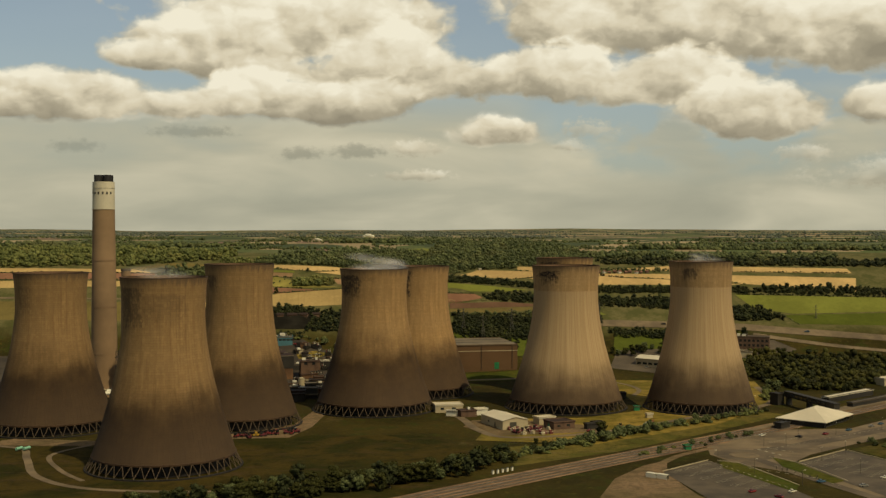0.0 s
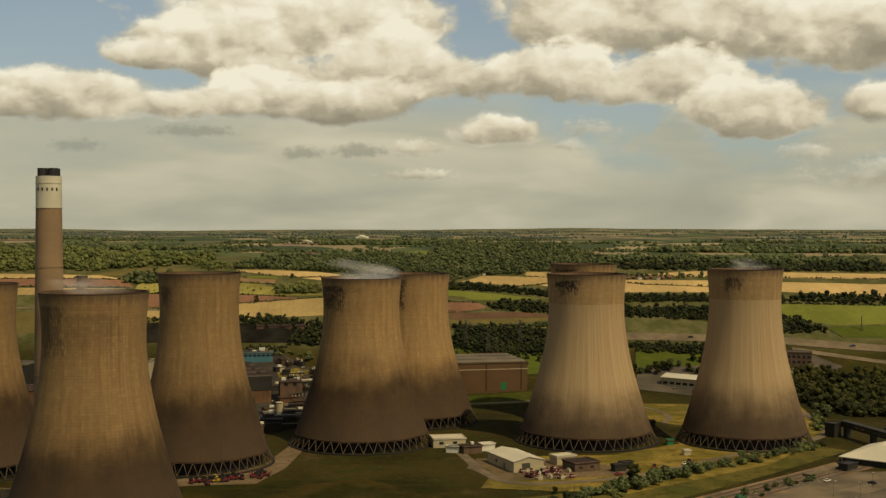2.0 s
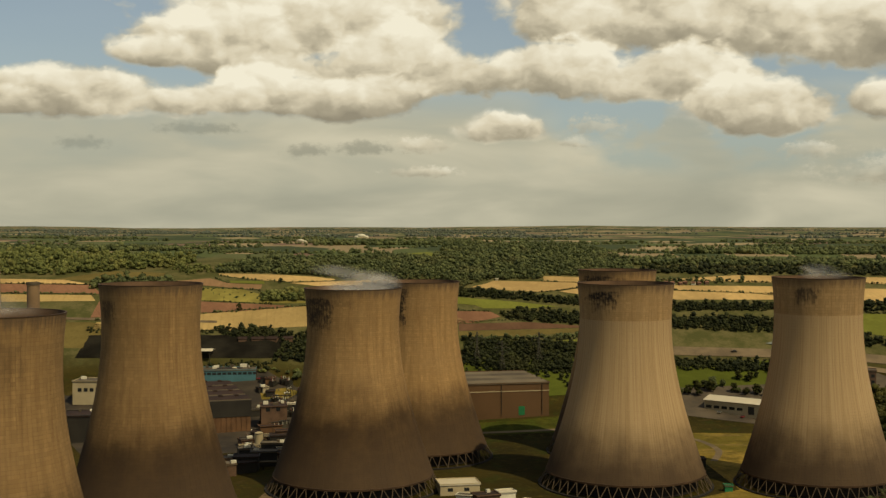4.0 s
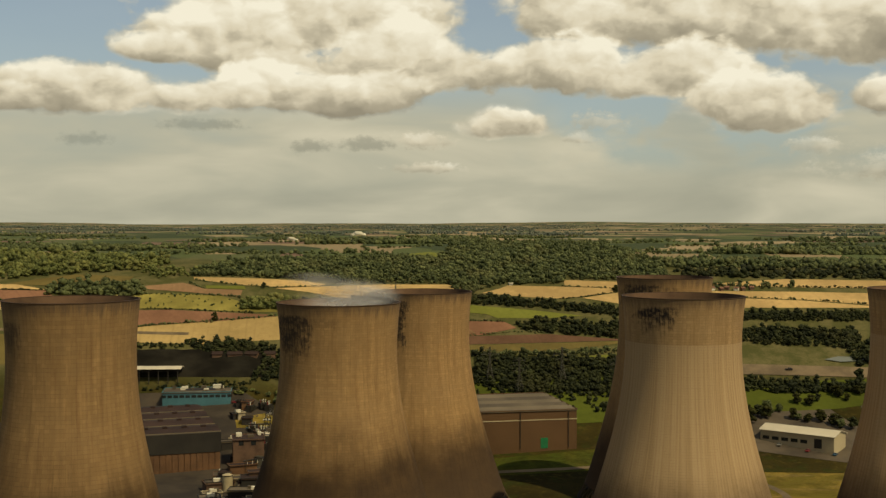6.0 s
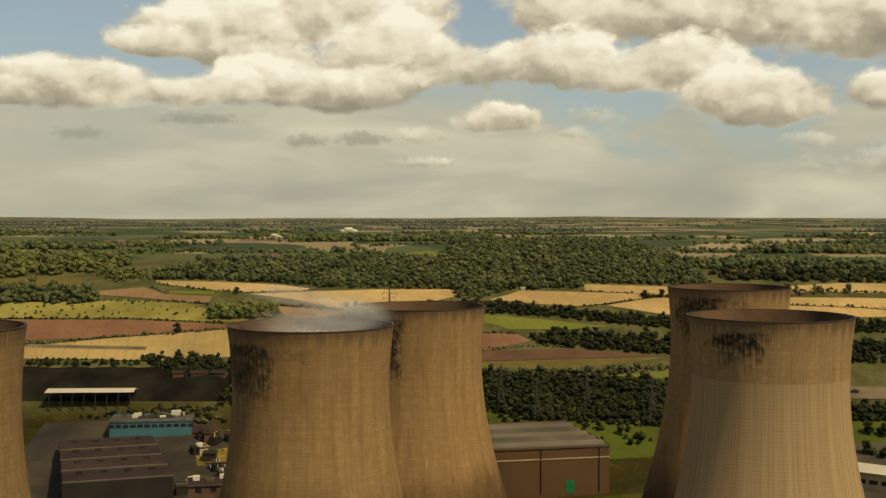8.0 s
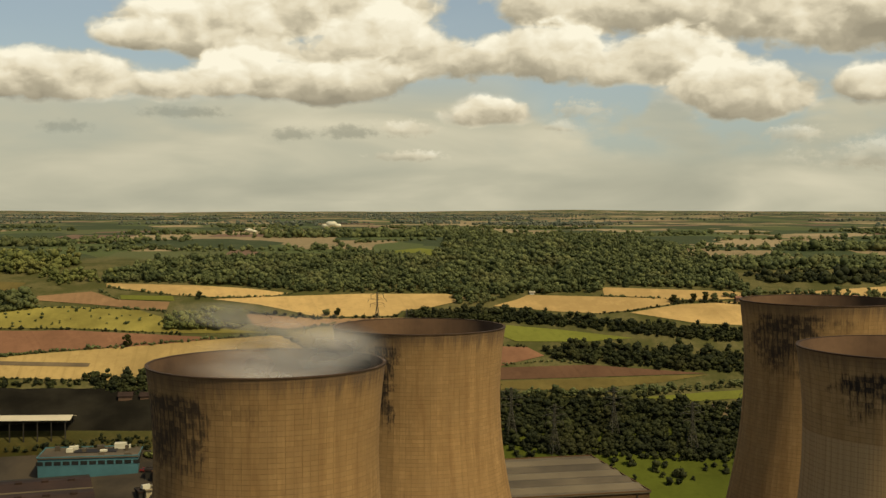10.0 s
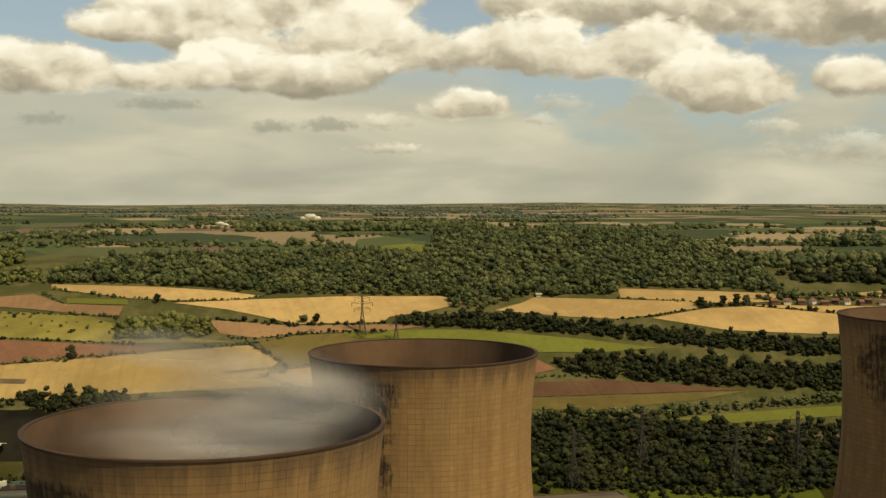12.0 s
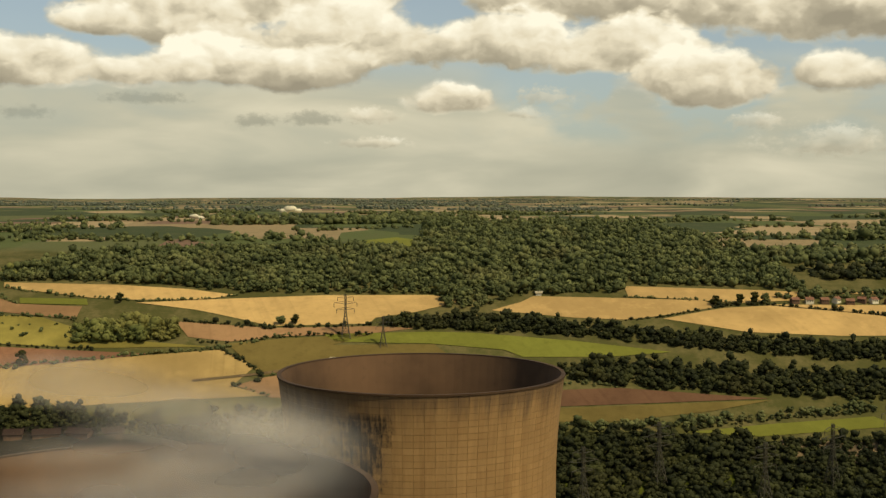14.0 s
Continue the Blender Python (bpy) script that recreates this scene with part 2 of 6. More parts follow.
    for x0, x1, z0, z1, k in patches:
        px = n.math("ADD", x, n.math("MULTIPLY", n.math("SUBTRACT", n.noise(obj, 0.22, 5.0, 0.7), 0.5), 8.0))
        pz = n.math("ADD", z, n.math("MULTIPLY", n.math("SUBTRACT", n.noise(n.join(turn, n.math("MULTIPLY", z, 0.1), 5.0), 0.8, 5.0, 0.7), 0.5), 7.0))
        box = n.math("MULTIPLY", n.step(px, x0 - 2.0, x0 + 1.6), n.step(px, x1 + 2.0, x1 - 1.6))
        box = n.math("MULTIPLY", box, n.math("MULTIPLY", n.step(pz, z0 - 5.0, z0 + 7.0), n.step(z, z1 + 1.2, z1 - 1.2)))
        box = n.math("MULTIPLY", box, n.step(y, 1.0, -1.0))
        drip = n.noise(n.join(turn, n.math("MULTIPLY", z, 0.16), 2.0), 3.1, 5.0, 0.75)
        lines = n.step(n.math("ABSOLUTE", n.math("SUBTRACT", n.math("FRACT", u), 0.5)), 0.30, 0.46)
        drip = n.math("ADD", n.math("ADD", n.math("MULTIPLY", drip, 0.85), n.math("MULTIPLY", white.outputs[0], 0.14)), n.math("MULTIPLY", lines, 0.16))
        drip = n.math("MULTIPLY", drip, n.math("ADD", 0.55, n.math("MULTIPLY", n.noise(obj, 0.30, 4.0, 0.6), 0.95)))
        col = n.mix(n.math("MULTIPLY", n.step(n.math("MULTIPLY", box, n.math("MULTIPLY", drip, 1.9)), 0.50, 1.18), k), col, (0.024, 0.019, 0.014))
    col = n.mix(1.0, col, (joint, joint, joint), "MULTIPLY")
    normal = n.bump(n.math("ADD", n.math("MULTIPLY", grain, 0.6), streak2), 0.35, 0.06)
    n.surface(col, 0.92, normal, spec=0.15)
    return m


def warmed(color):
    """Puts the warm cast of the light into a base colour."""
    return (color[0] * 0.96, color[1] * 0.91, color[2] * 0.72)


def plain(name, color, rough=0.8, metal=0.0, scale=1.5, vary=0.35, spec=0.3):
    """A worn surface: two scales of variation about one colour."""
    color = warmed(color)
    m, n = material(name)
    obj = n.node("ShaderNodeTexCoord").outputs["Object"]
    big = n.noise(obj, scale * 0.22, 4.0, 0.6)
    small = n.noise(obj, scale * 3.0, 5.0, 0.65)
    col = n.mix(n.step(big, 0.3, 0.7), tuple(c * (1 - vary) for c in color), tuple(min(c * (1 + vary * 0.5), 0.9) for c in color))
    col = n.mix(n.math("MULTIPLY", n.step(small, 0.5, 0.8), vary * 0.8), col, tuple(c * 0.5 for c in color))
    n.surface(col, rough, n.bump(small, 0.25, 0.03), metal, spec=spec)
    return m


def foliage(name, dark, light):
    """Leaves: hue and depth vary by tint (from tree to tree, or lighter up a crown) and from clump to clump."""
    m, n = material(name)
    tint = n.node("ShaderNodeAttribute", attribute_name="tint").outputs["Fac"]
    obj = n.node("ShaderNodeTexCoord").outputs["Object"]
    isl = n.node("ShaderNodeNewGeometry").outputs["Random Per Island"]
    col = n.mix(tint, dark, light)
    col = n.mix(n.math("MULTIPLY", isl, 0.16), col, tuple(c * 0.6 for c in dark))
    col = n.mix(n.math("MULTIPLY", n.step(n.noise(obj, 0.05, 3.0), 0.5, 0.7), 0.4), col, (light[0] * 1.15, light[1] * 0.95, light[2]))
    n.surface(col, 0.75, None, spec=0.12)
    return m


def crop(name, color, furrow=0.0, turn=0.0, vary=0.25):
    """A field: drill lines, tramlines and patchy growth."""
    # the same warm cast, weaker, put into the field colour
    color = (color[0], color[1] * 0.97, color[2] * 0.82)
    m, n = material(name)
    geo = n.node("ShaderNodeNewGeometry").outputs["Position"]
    x, y, z = n.xyz(geo)
    along = n.math("ADD", n.math("MULTIPLY", x, math.cos(turn)), n.math("MULTIPLY", y, math.sin(turn)))
    big = n.noise(geo, 0.028, 5.0, 0.6)
    small = n.noise(geo, 0.45, 5.0, 0.7)
    lines = n.noise(n.join(along, n.math("MULTIPLY", y, 0.01), 0.0), 0.55, 3.0, 0.6)
    col = n.mix(n.step(big, 0.32, 0.68), tuple(c * (1 - vary) for c in color), tuple(c * (1 + vary * 0.6) for c in color))
    col = n.mix(n.math("MULTIPLY", n.step(small, 0.45, 0.75), 0.45), col, tuple(c * 0.62 for c in color))
    col = n.mix(n.math("MULTIPLY", n.step(n.noise(geo, 0.13, 5.0, 0.68), 0.50, 0.72), 0.40), col, tuple(min(c * 1.35, 0.8) for c in color))
    col = n.mix(n.math("MULTIPLY", n.step(lines, 0.5, 0.66), furrow), col, tuple(c * 0.68 for c in color))
    n.surface(col, 0.95, n.bump(small, 0.4, 0.3), spec=0.05)
    return m


def turf(name, dry, green, bare, amount=0.5):
    """Uneven grass: dry and green tufts, bare patches, trodden streaks."""
    m, n = material(name)
    geo = n.node("ShaderNodeNewGeometry").outputs["Position"]
    x, y, z = n.xyz(geo)
    a = n.noise(geo, 0.035, 5.0, 0.65, 0.6)
    b = n.noise(geo, 0.14, 6.0, 0.70, 0.4)
    c = n.noise(geo, 0.75, 5.0, 0.72)
    streak = n.noise(n.join(n.math("MULTIPLY", x, 0.05), n.math("MULTIPLY", y, 0.22), 0.0), 1.0, 5.0, 0.65, 0.8)
    col = n.mix(n.step(a, 0.40, 0.60), dry, green)
    col = n.mix(n.math("MULTIPLY", n.step(b, 0.46, 0.64), 0.65), col, tuple(v * 0.48 for v in green))
    col = n.mix(n.math("MULTIPLY", n.step(streak, 0.54, 0.68), amount), col, bare)
    col = n.mix(n.math("MULTIPLY", n.step(c, 0.44, 0.66), 0.6), col, tuple(v * 0.42 for v in dry))
    n.surface(col, 0.97, n.bump(n.math("ADD", c, b), 0.6, 0.35), spec=0.04)
    return m


def open_country():
    """The ground sheet: rough grass about the works, a patchwork of fields further out."""
    m, n = material("open_country")
    geo = n.node("ShaderNodeNewGeometry").outputs["Position"]
    x, y, z = n.xyz(geo)
    big = n.noise(geo, 0.02, 6.0, 0.62)
    mid = n.noise(geo, 0.11, 5.0, 0.65)
    small = n.noise(geo, 0.9, 5.0, 0.7)
    grass = n.mix(n.step(big, 0.38, 0.62), (0.022, 0.017, 0.003), (0.048, 0.034, 0.006))
    grass = n.mix(n.step(mid, 0.5, 0.66), grass, (0.030, 0.034, 0.005))
    grass = n.mix(n.math("MULTIPLY", n.step(n.noise(geo, 0.05, 6.0, 0.7), 0.58, 0.72), 0.7), grass, (0.105, 0.066, 0.026))
    grass = n.mix(n.math("MULTIPLY", n.step(small, 0.42, 0.68), 0.75), grass, (0.026, 0.022, 0.005))
    grass = n.mix(n.math("MULTIPLY", n.step(n.noise(geo, 0.35, 5.0, 0.7), 0.52, 0.70), 0.6), grass, (0.090, 0.066, 0.012))
    slope = n.mix(n.step(mid, 0.40, 0.62), (0.072, 0.068, 0.020), (0.125, 0.104, 0.038))
    slope = n.mix(n.math("MULTIPLY", n.step(small, 0.42, 0.68), 0.5), slope, (0.055, 0.060, 0.016))
    grass = n.mix(n.step(n.math("ADD", y, n.math("MULTIPLY", big, 20.0)), 690.0, 715.0), grass, slope)
    cells = n.node("ShaderNodeTexVoronoi", feature="F1", distance="CHEBYCHEV")
    n.link(n.join(n.math("MULTIPLY", x, 0.030), n.math("MULTIPLY", y, 0.022), 0.0), cells.inputs["Vector"])
    cells.inputs["Scale"].default_value = 1.0
    pick = n.xyz(cells.outputs["Color"])[0]
    patch = n.ramp(pick, [(0.0, (0.050, 0.062, 0.026)), (0.18, (0.085, 0.100, 0.034)), (0.36, (0.260, 0.190, 0.095)), (0.50, (0.100, 0.105, 0.040)), (0.64, (0.055, 0.068, 0.028)), (0.78, (0.320, 0.235, 0.120)), (0.90, (0.170, 0.105, 0.066))], "CONSTANT")
    patch = n.mix(n.math("MULTIPLY", n.step(mid, 0.48, 0.7), 0.35), patch, (0.10, 0.095, 0.04))
    patch = n.mix(n.math("MULTIPLY", n.step(small, 0.4, 0.8), 0.25), patch, (0.03, 0.035, 0.012))
    col = n.mix(n.step(n.math("ADD", y, n.math("MULTIPLY", big, 60.0)), 846.0, 856.0), grass, patch)
    n.surface(col, 0.96, n.bump(n.math("ADD", small, mid), 0.5, 0.25), spec=0.05)
    return m


M_GROUND = open_country()
M_STRAW = crop("stubble_straw", (0.45, 0.300, 0.128), 0.25, 0.3)
M_GOLD = crop("ripe_corn", (0.37, 0.255, 0.105), 0.45, 0.1)
M_TILLED = crop("tilled_red_soil", (0.215, 0.108, 0.064), 0.35, 0.6)
M_BROWN = crop("tilled_brown_soil", (0.270, 0.160, 0.085), 0.30, 0.2)
M_DARKSOIL = crop("dark_soil", (0.120, 0.065, 0.040), 0.30, 0.4)
M_PASTURE = crop("bright_pasture", (0.145, 0.150, 0.030), 0.15, 0.5, 0.2)
M_MEADOW = crop("rough_meadow", (0.245, 0.205, 0.055), 0.10, 0.8, 0.4)
M_OLIVE = crop("olive_grass", (0.132, 0.100, 0.034), 0.10, 0.0, 0.3)
M_LAWN = crop("mown_lawn", (0.072, 0.084, 0.013), 0.10, 1.1, 0.25)
M_DRYGRASS = turf("dry_grass", (0.270, 0.178, 0.034), (0.125, 0.098, 0.016), (0.220, 0.143, 0.064), 0.4)
M_MOWN = turf("mown_verge", (0.078, 0.070, 0.010), (0.052, 0.062, 0.008), (0.090, 0.066, 0.024), 0.2)
M_MEADOW_DARK = turf("dull_meadow", (0.090, 0.064, 0.012), (0.046, 0.046, 0.007), (0.120, 0.078, 0.034), 0.4)
M_DIRT = turf("bare_earth", (0.190, 0.122, 0.060), (0.130, 0.092, 0.040), (0.235, 0.155, 0.085), 0.5)
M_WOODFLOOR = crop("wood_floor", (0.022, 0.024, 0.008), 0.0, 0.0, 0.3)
M_ASPHALT = plain("asphalt", (0.088, 0.068, 0.046), 0.9, 0, 0.45, 0.42)
M_WORKS_YARD = plain("works_yard", (0.050, 0.038, 0.025), 0.9, 0, 0.30, 0.5)
M_ROAD = plain("pale_road", (0.160, 0.117, 0.070), 0.9, 0, 0.35, 0.4)
M_ROAD_DARK = plain("worn_road", (0.112, 0.084, 0.053), 0.9, 0, 0.4, 0.42)
M_PAINT_LINE = plain("road_paint", (0.34, 0.30, 0.22), 0.8, 0, 2.0, 0.25)
M_BALLAST = plain("ballast", (0.215, 0.128, 0.068), 0.95, 0, 0.5, 0.5)
M_RAIL = plain("rail_steel", (0.36, 0.30, 0.24), 0.45, 0.8, 2.0, 0.2)
M_COAL = plain("coal", (0.020, 0.018, 0.014), 1.0, 0, 0.35, 0.5, 0.03)
M_RIM = plain("rim_concrete", (0.060, 0.034, 0.017), 0.9, 0, 0.8, 0.35)
M_INNER = plain("inner_concrete", (0.125, 0.073, 0.043), 0.95, 0, 0.3, 0.5)
M_STRUT = plain("strut_concrete", (0.100, 0.072, 0.044), 0.9, 0, 1.0, 0.25)
# near-black for core and pond wall: shade between the legs put into colour
M_LEG_SHADE = plain("shaded_core", (0.018, 0.015, 0.012), 0.9, 0, 0.6, 0.4)
M_STACK = plain("stack_concrete", (0.255, 0.165, 0.095), 0.9, 0, 0.16, 0.25)
M_STACKTOP = plain("stack_white", (0.55, 0.50, 0.40), 0.85, 0, 0.2, 0.22)
M_FLUE = plain("flue_black", (0.022, 0.020, 0.020), 0.7, 0, 0.8, 0.3)
M_CLAD_BROWN = plain("brown_cladding", (0.112, 0.060, 0.025), 0.7, 0, 0.3, 0.15)
M_CLAD_DARK = plain("dark_cladding", (0.030, 0.026, 0.020), 0.6, 0, 0.5, 0.3)
M_CLAD_RUST = plain("rust_cladding", (0.145, 0.075, 0.035), 0.75, 0, 0.5, 0.35)
M_ROOF_GREY = plain("grey_roof", (0.112, 0.088, 0.060), 0.8, 0, 0.25, 0.45)
M_ROOF_PALE = plain("pale_roof", (0.150, 0.120, 0.082), 0.8, 0, 0.25, 0.25)
M_ROOF_BROWN = plain("brown_roof", (0.038, 0.020, 0.013), 0.9, 0, 0.3, 0.45)
M_ROOF_WHITE = plain("white_roof", (0.56, 0.50, 0.40), 0.7, 0, 0.3, 0.12)
M_CREAM = plain("cream_cladding", (0.42, 0.350, 0.230), 0.75, 0, 0.5, 0.15)
M_BLUE = plain("blue_cladding", (0.062, 0.160, 0.200), 0.6, 0, 0.5, 0.2)
M_GLASS = plain("window_glass", (0.025, 0.028, 0.030), 0.12, 0, 0.5, 0.2, 0.6)
M_BRICK = plain("brown_brick", (0.125, 0.074, 0.048), 0.9, 0, 1.5, 0.3)
M_TILE_RED = plain("red_tile", (0.215, 0.105, 0.070), 0.85, 0, 1.0, 0.3)
M_WHITE = plain("white_paint", (0.68, 0.64, 0.54), 0.6, 0, 0.8, 0.15)
M_STEEL = plain("galvanised_steel", (0.105, 0.098, 0.080), 0.5, 0.6, 1.0, 0.25)
M_DARKSTEEL = plain("dark_steel", (0.045, 0.038, 0.030), 0.6, 0.3, 1.0, 0.3)
M_RED = plain("red_paint", (0.210, 0.024, 0.024), 0.5, 0, 1.0, 0.25)
M_MAROON = plain("maroon_paint", (0.140, 0.022, 0.028), 0.55, 0, 1.0, 0.3)
M_YELLOW = plain("yellow_paint", (0.480, 0.300, 0.040), 0.55, 0, 1.0, 0.25)
M_GREEN = plain("green_paint", (0.020, 0.170, 0.070), 0.5, 0, 1.0, 0.2)
M_MINT = plain("mint_paint", (0.220, 0.460, 0.340), 0.5, 0, 1.0, 0.12)
M_BARK = plain("bark", (0.070, 0.050, 0.032), 0.95, 0, 2.0, 0.35)
M_TYRE = plain("tyre", (0.018, 0.018, 0.018), 0.85, 0, 2.0, 0.2)
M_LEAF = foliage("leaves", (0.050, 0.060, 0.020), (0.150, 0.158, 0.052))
# sunny and dark leaves: sunlight and cloud shade put into the leaf colour
M_LEAF_SUNLIT = foliage("leaves_sunny", (0.090, 0.100, 0.026), (0.175, 0.172, 0.044))
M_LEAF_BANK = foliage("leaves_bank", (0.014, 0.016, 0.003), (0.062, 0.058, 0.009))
M_LEAF_SHADED = foliage("leaves_shaded", (0.016, 0.019, 0.006), (0.050, 0.053, 0.014))
# paler and bluer: distance haze put into the leaf colour
M_LEAF_FAR_HAZE = foliage("leaves_far_haze", (0.095, 0.108, 0.070), (0.150, 0.160, 0.105))


# ---------------------------------------------------------------- geometry helpers
class Build:
    """Collects vertices and faces of one mesh."""

    def __init__(self):
        self.v, self.f, self.mi = [], [], []

    def add(self, verts, faces, mi=0):
        k = len(self.v)
        self.v += [tuple(p) for p in verts]
        self.f += [tuple(i + k for i in q) for q in faces]
        self.mi += [mi] * len(faces)
        return self

    def box(self, cx, cy, z0, sx, sy, sz, turn=0.0, mi=0):
        c, s = math.cos(turn), math.sin(turn)
        pts = []
        for z in (z0, z0 + sz):
            for x, y in ((-sx / 2, -sy / 2), (sx / 2, -sy / 2), (sx / 2, sy / 2), (-sx / 2, sy / 2)):
                pts.append((cx + x * c - y * s, cy + x * s + y * c, z))
        return self.add(pts, [(3, 2, 1, 0), (4, 5, 6, 7), (0, 1, 5, 4), (1, 2, 6, 5), (2, 3, 7, 6), (3, 0, 4, 7)], mi)

    def tube(self, p, q, r0, r1=None, n=8, mi=0):
        p, q = Vector(p), Vector(q)
        r1 = r0 if r1 is None else r1
        d = (q - p).normalized()
        side = d.cross(Vector((0, 0, 1)) if abs(d.z) < 0.95 else Vector((1, 0, 0))).normalized()
        up = side.cross(d)
        pts = []
        for base, r in ((p, r0), (q, r1)):
            for i in range(n):
                t = 2 * math.pi * (i + 0.5) / n
                pts.append(base + side * (r * math.cos(t)) + up * (r * math.sin(t)))
        faces = [(i, n + i, n + (i + 1) % n, (i + 1) % n) for i in range(n)]
        faces += [tuple(range(n)), tuple(range(2 * n - 1, n - 1, -1))]
        return self.add(pts, faces, mi)

    def pipe(self, line, r, n=4):
        """One bent bar along the points of a line."""
        k = len(line)
        pts = [(p[0] + r * math.cos(6.2832 * (i + 0.5) / n), p[1] + r * math.sin(6.2832 * (i + 0.5) / n), p[2]) for p in line for i in range(n)]
        faces = [(a * n + i, a * n + (i + 1) % n, (a + 1) * n + (i + 1) % n, (a + 1) * n + i) for a in range(k - 1) for i in range(n)]
        return self.add(pts, faces + [tuple(range(n - 1, -1, -1)), tuple(range((k - 1) * n, k * n))])

    def lathe(self, profile, n=48, cx=0.0, cy=0.0, mi=0, close=False):
        k = len(profile)
        pts = [(cx + r * math.cos(2 * math.pi * i / n), cy + r * math.sin(2 * math.pi * i / n), z) for i in range(n) for r, z in profile]
        faces = []
        for i in range(n):
            j = (i + 1) % n
            for a in range(k if close else k - 1):
                b = (a + 1) % k
                faces.append((i * k + a, j * k + a, j * k + b, i * k + b))
        return self.add(pts, faces, mi)

    def gable(self, cx, cy, z0, sx, sy, rise, turn=0.0, over=0.3, mi=0, thick=0.15):
        """A pitched roof, its ridge along x."""
        c, s = math.cos(turn), math.sin(turn)
        hx, hy = sx / 2 + over, sy / 2 + over
        pts = []
        for x in (-hx, hx):
            for y, z in ((-hy, 0), (0, rise), (hy, 0), (hy, -thick), (0, rise - thick), (-hy, -thick)):
                pts.append((cx + x * c - y * s, cy + x * s + y * c, z0 + z))
        faces = [(0, 6, 7, 1), (1, 7, 8, 2), (3, 9, 10, 4), (4, 10, 11, 5), (2, 8, 9, 3), (5, 11, 6, 0), (0, 1, 4, 5), (1, 2, 3, 4), (7, 6, 11, 10), (8, 7, 10, 9)]
        return self.add(pts, faces, mi)

    def mesh(self, name, mats, smooth=False):
        me = bpy.data.meshes.new(name)
        me.from_pydata(self.v, [], self.f)
        for m in mats:
            me.materials.append(m)
        if len(mats) > 1:
            me.polygons.foreach_set("material_index", self.mi)
        if smooth:
            me.polygons.foreach_set("use_smooth", [True] * len(me.polygons))
        me.update()
        return me


def part(name, b, mats, parent=None, label="", smooth=False):
    mats = mats if isinstance(mats, (list, tuple)) else [mats]
    ob = new(name, b if isinstance(b, bpy.types.Mesh) else b.mesh(name, mats, smooth))
    if parent is not None:
        ob.parent = parent
    return tagged(ob, label)


def thing(name, at, label, category, group="", kind="", turn=0.0):
    ob = new(name)
    ob.empty_display_size = 1.0
    ob.matrix_basis = pose(at[0], at[1], at[2] if len(at) > 2 else ground_z(at[0], at[1]), 0, 0, turn)
    return tagged(ob, label, category, group, kind)


KNOT_Y = (-6000, 600, 630, 660, 690, 720, 750, 780, 820, 880, 960, 1150, 1500, 2500, 4900, 9000)
KNOT_Z = (0, 0, 1.5, 7, 17, 33, 48, 57, 62.5, 66.5, 69, 71.2, 73.6, 75.9, 77.4, 77.4)


def ground_z(x, y):
    """Height of the land: level about the works, then a long slope up to the far plateau."""
    z = sum(np.interp(np.asarray(y, float) + d, KNOT_Y, KNOT_Z) for d in (-24, -12, 0, 12, 24)) / 5
    far = np.clip((np.asarray(y, float) - 900) / 400, 0, 1)
    z = z + far * (0.9 * np.sin(np.asarray(x) / 210 + np.asarray(y) / 330) + 0.6 * np.sin(np.asarray(x) / 83 - np.asarray(y) / 510))
    range_ = np.clip((np.asarray(y, float) - 2400) / 1800, 0, 1)
    z = z + range_ * (3.5 + 3.0 * np.sin(np.asarray(x) / 410 + 0.6) + 2.2 * np.sin(np.asarray(x) / 163 + np.asarray(y) / 900) + 1.0 * np.sin(np.asarray(x) / 61))
    return z if np.ndim(z) else float(z)


def drape(name, corners, mat, lift=0.12, label="", kind="structure", cuts=10, category="field"):
    """A sheet lying on the land, with the given corners in plan, counter-clockwise or clockwise."""
    c = np.array(corners, float)
    mid = c.mean(0)
    after = np.roll(c, -1, 0)

    def spread(m):
        """How far m lies inside every edge, so that the fan round it never folds."""
        turns = np.cross(c - m, after - m)
        turns = turns if turns.sum() > 0 else -turns
        return (turns / np.linalg.norm(after - c, axis=1)).min()

    if spread(mid) <= 0:
        tries = [(x, y) for x in np.linspace(c[:, 0].min(), c[:, 0].max(), 41) for y in np.linspace(c[:, 1].min(), c[:, 1].max(), 41)]
        mid = np.array(max(tries, key=lambda m: spread(np.array(m))))
    b = Build()
    for i in range(len(c)):
        p, q = c[i], c[(i + 1) % len(c)]
        if np.cross(p - mid, q - mid) < 0:
            p, q = q, p
        ids, pts = {}, []
        for r in range(cuts + 1):
            for s in range(r + 1):
                xy = mid + (p - mid) * ((r - s) / cuts) + (q - mid) * (s / cuts)
                ids[r, s] = len(pts)
                pts.append((xy[0], xy[1], ground_z(xy[0], xy[1]) + lift))
        faces = []
        for r in range(cuts):
            for s in range(r + 1):
                faces.append((ids[r, s], ids[r + 1, s], ids[r + 1, s + 1]))
                if s < r:
                    faces.append((ids[r, s], ids[r + 1, s + 1], ids[r, s + 1]))
        b.add(pts, faces)
    return tagged(part(name, b, mat), label, category, "", kind)


def smooth_line(pts, step=4.0):
    """A rounded line through plan points, in even steps."""
    p = np.array(pts, float)
    out = []
    for i in range(len(p) - 1):
        a0, a1, a2, a3 = p[max(i - 1, 0)], p[i], p[i + 1], p[min(i + 2, len(p) - 1)]
        k = max(int(np.linalg.norm(a2 - a1) / step), 1)
        for t in np.arange(k) / k:
            out.append(0.5 * (2 * a1 + (a2 - a0) * t + (2 * a0 - 5 * a1 + 4 * a2 - a3) * t * t + (3 * a1 - a0 - 3 * a2 + a3) * t ** 3))
    return np.array(out + [p[-1]])


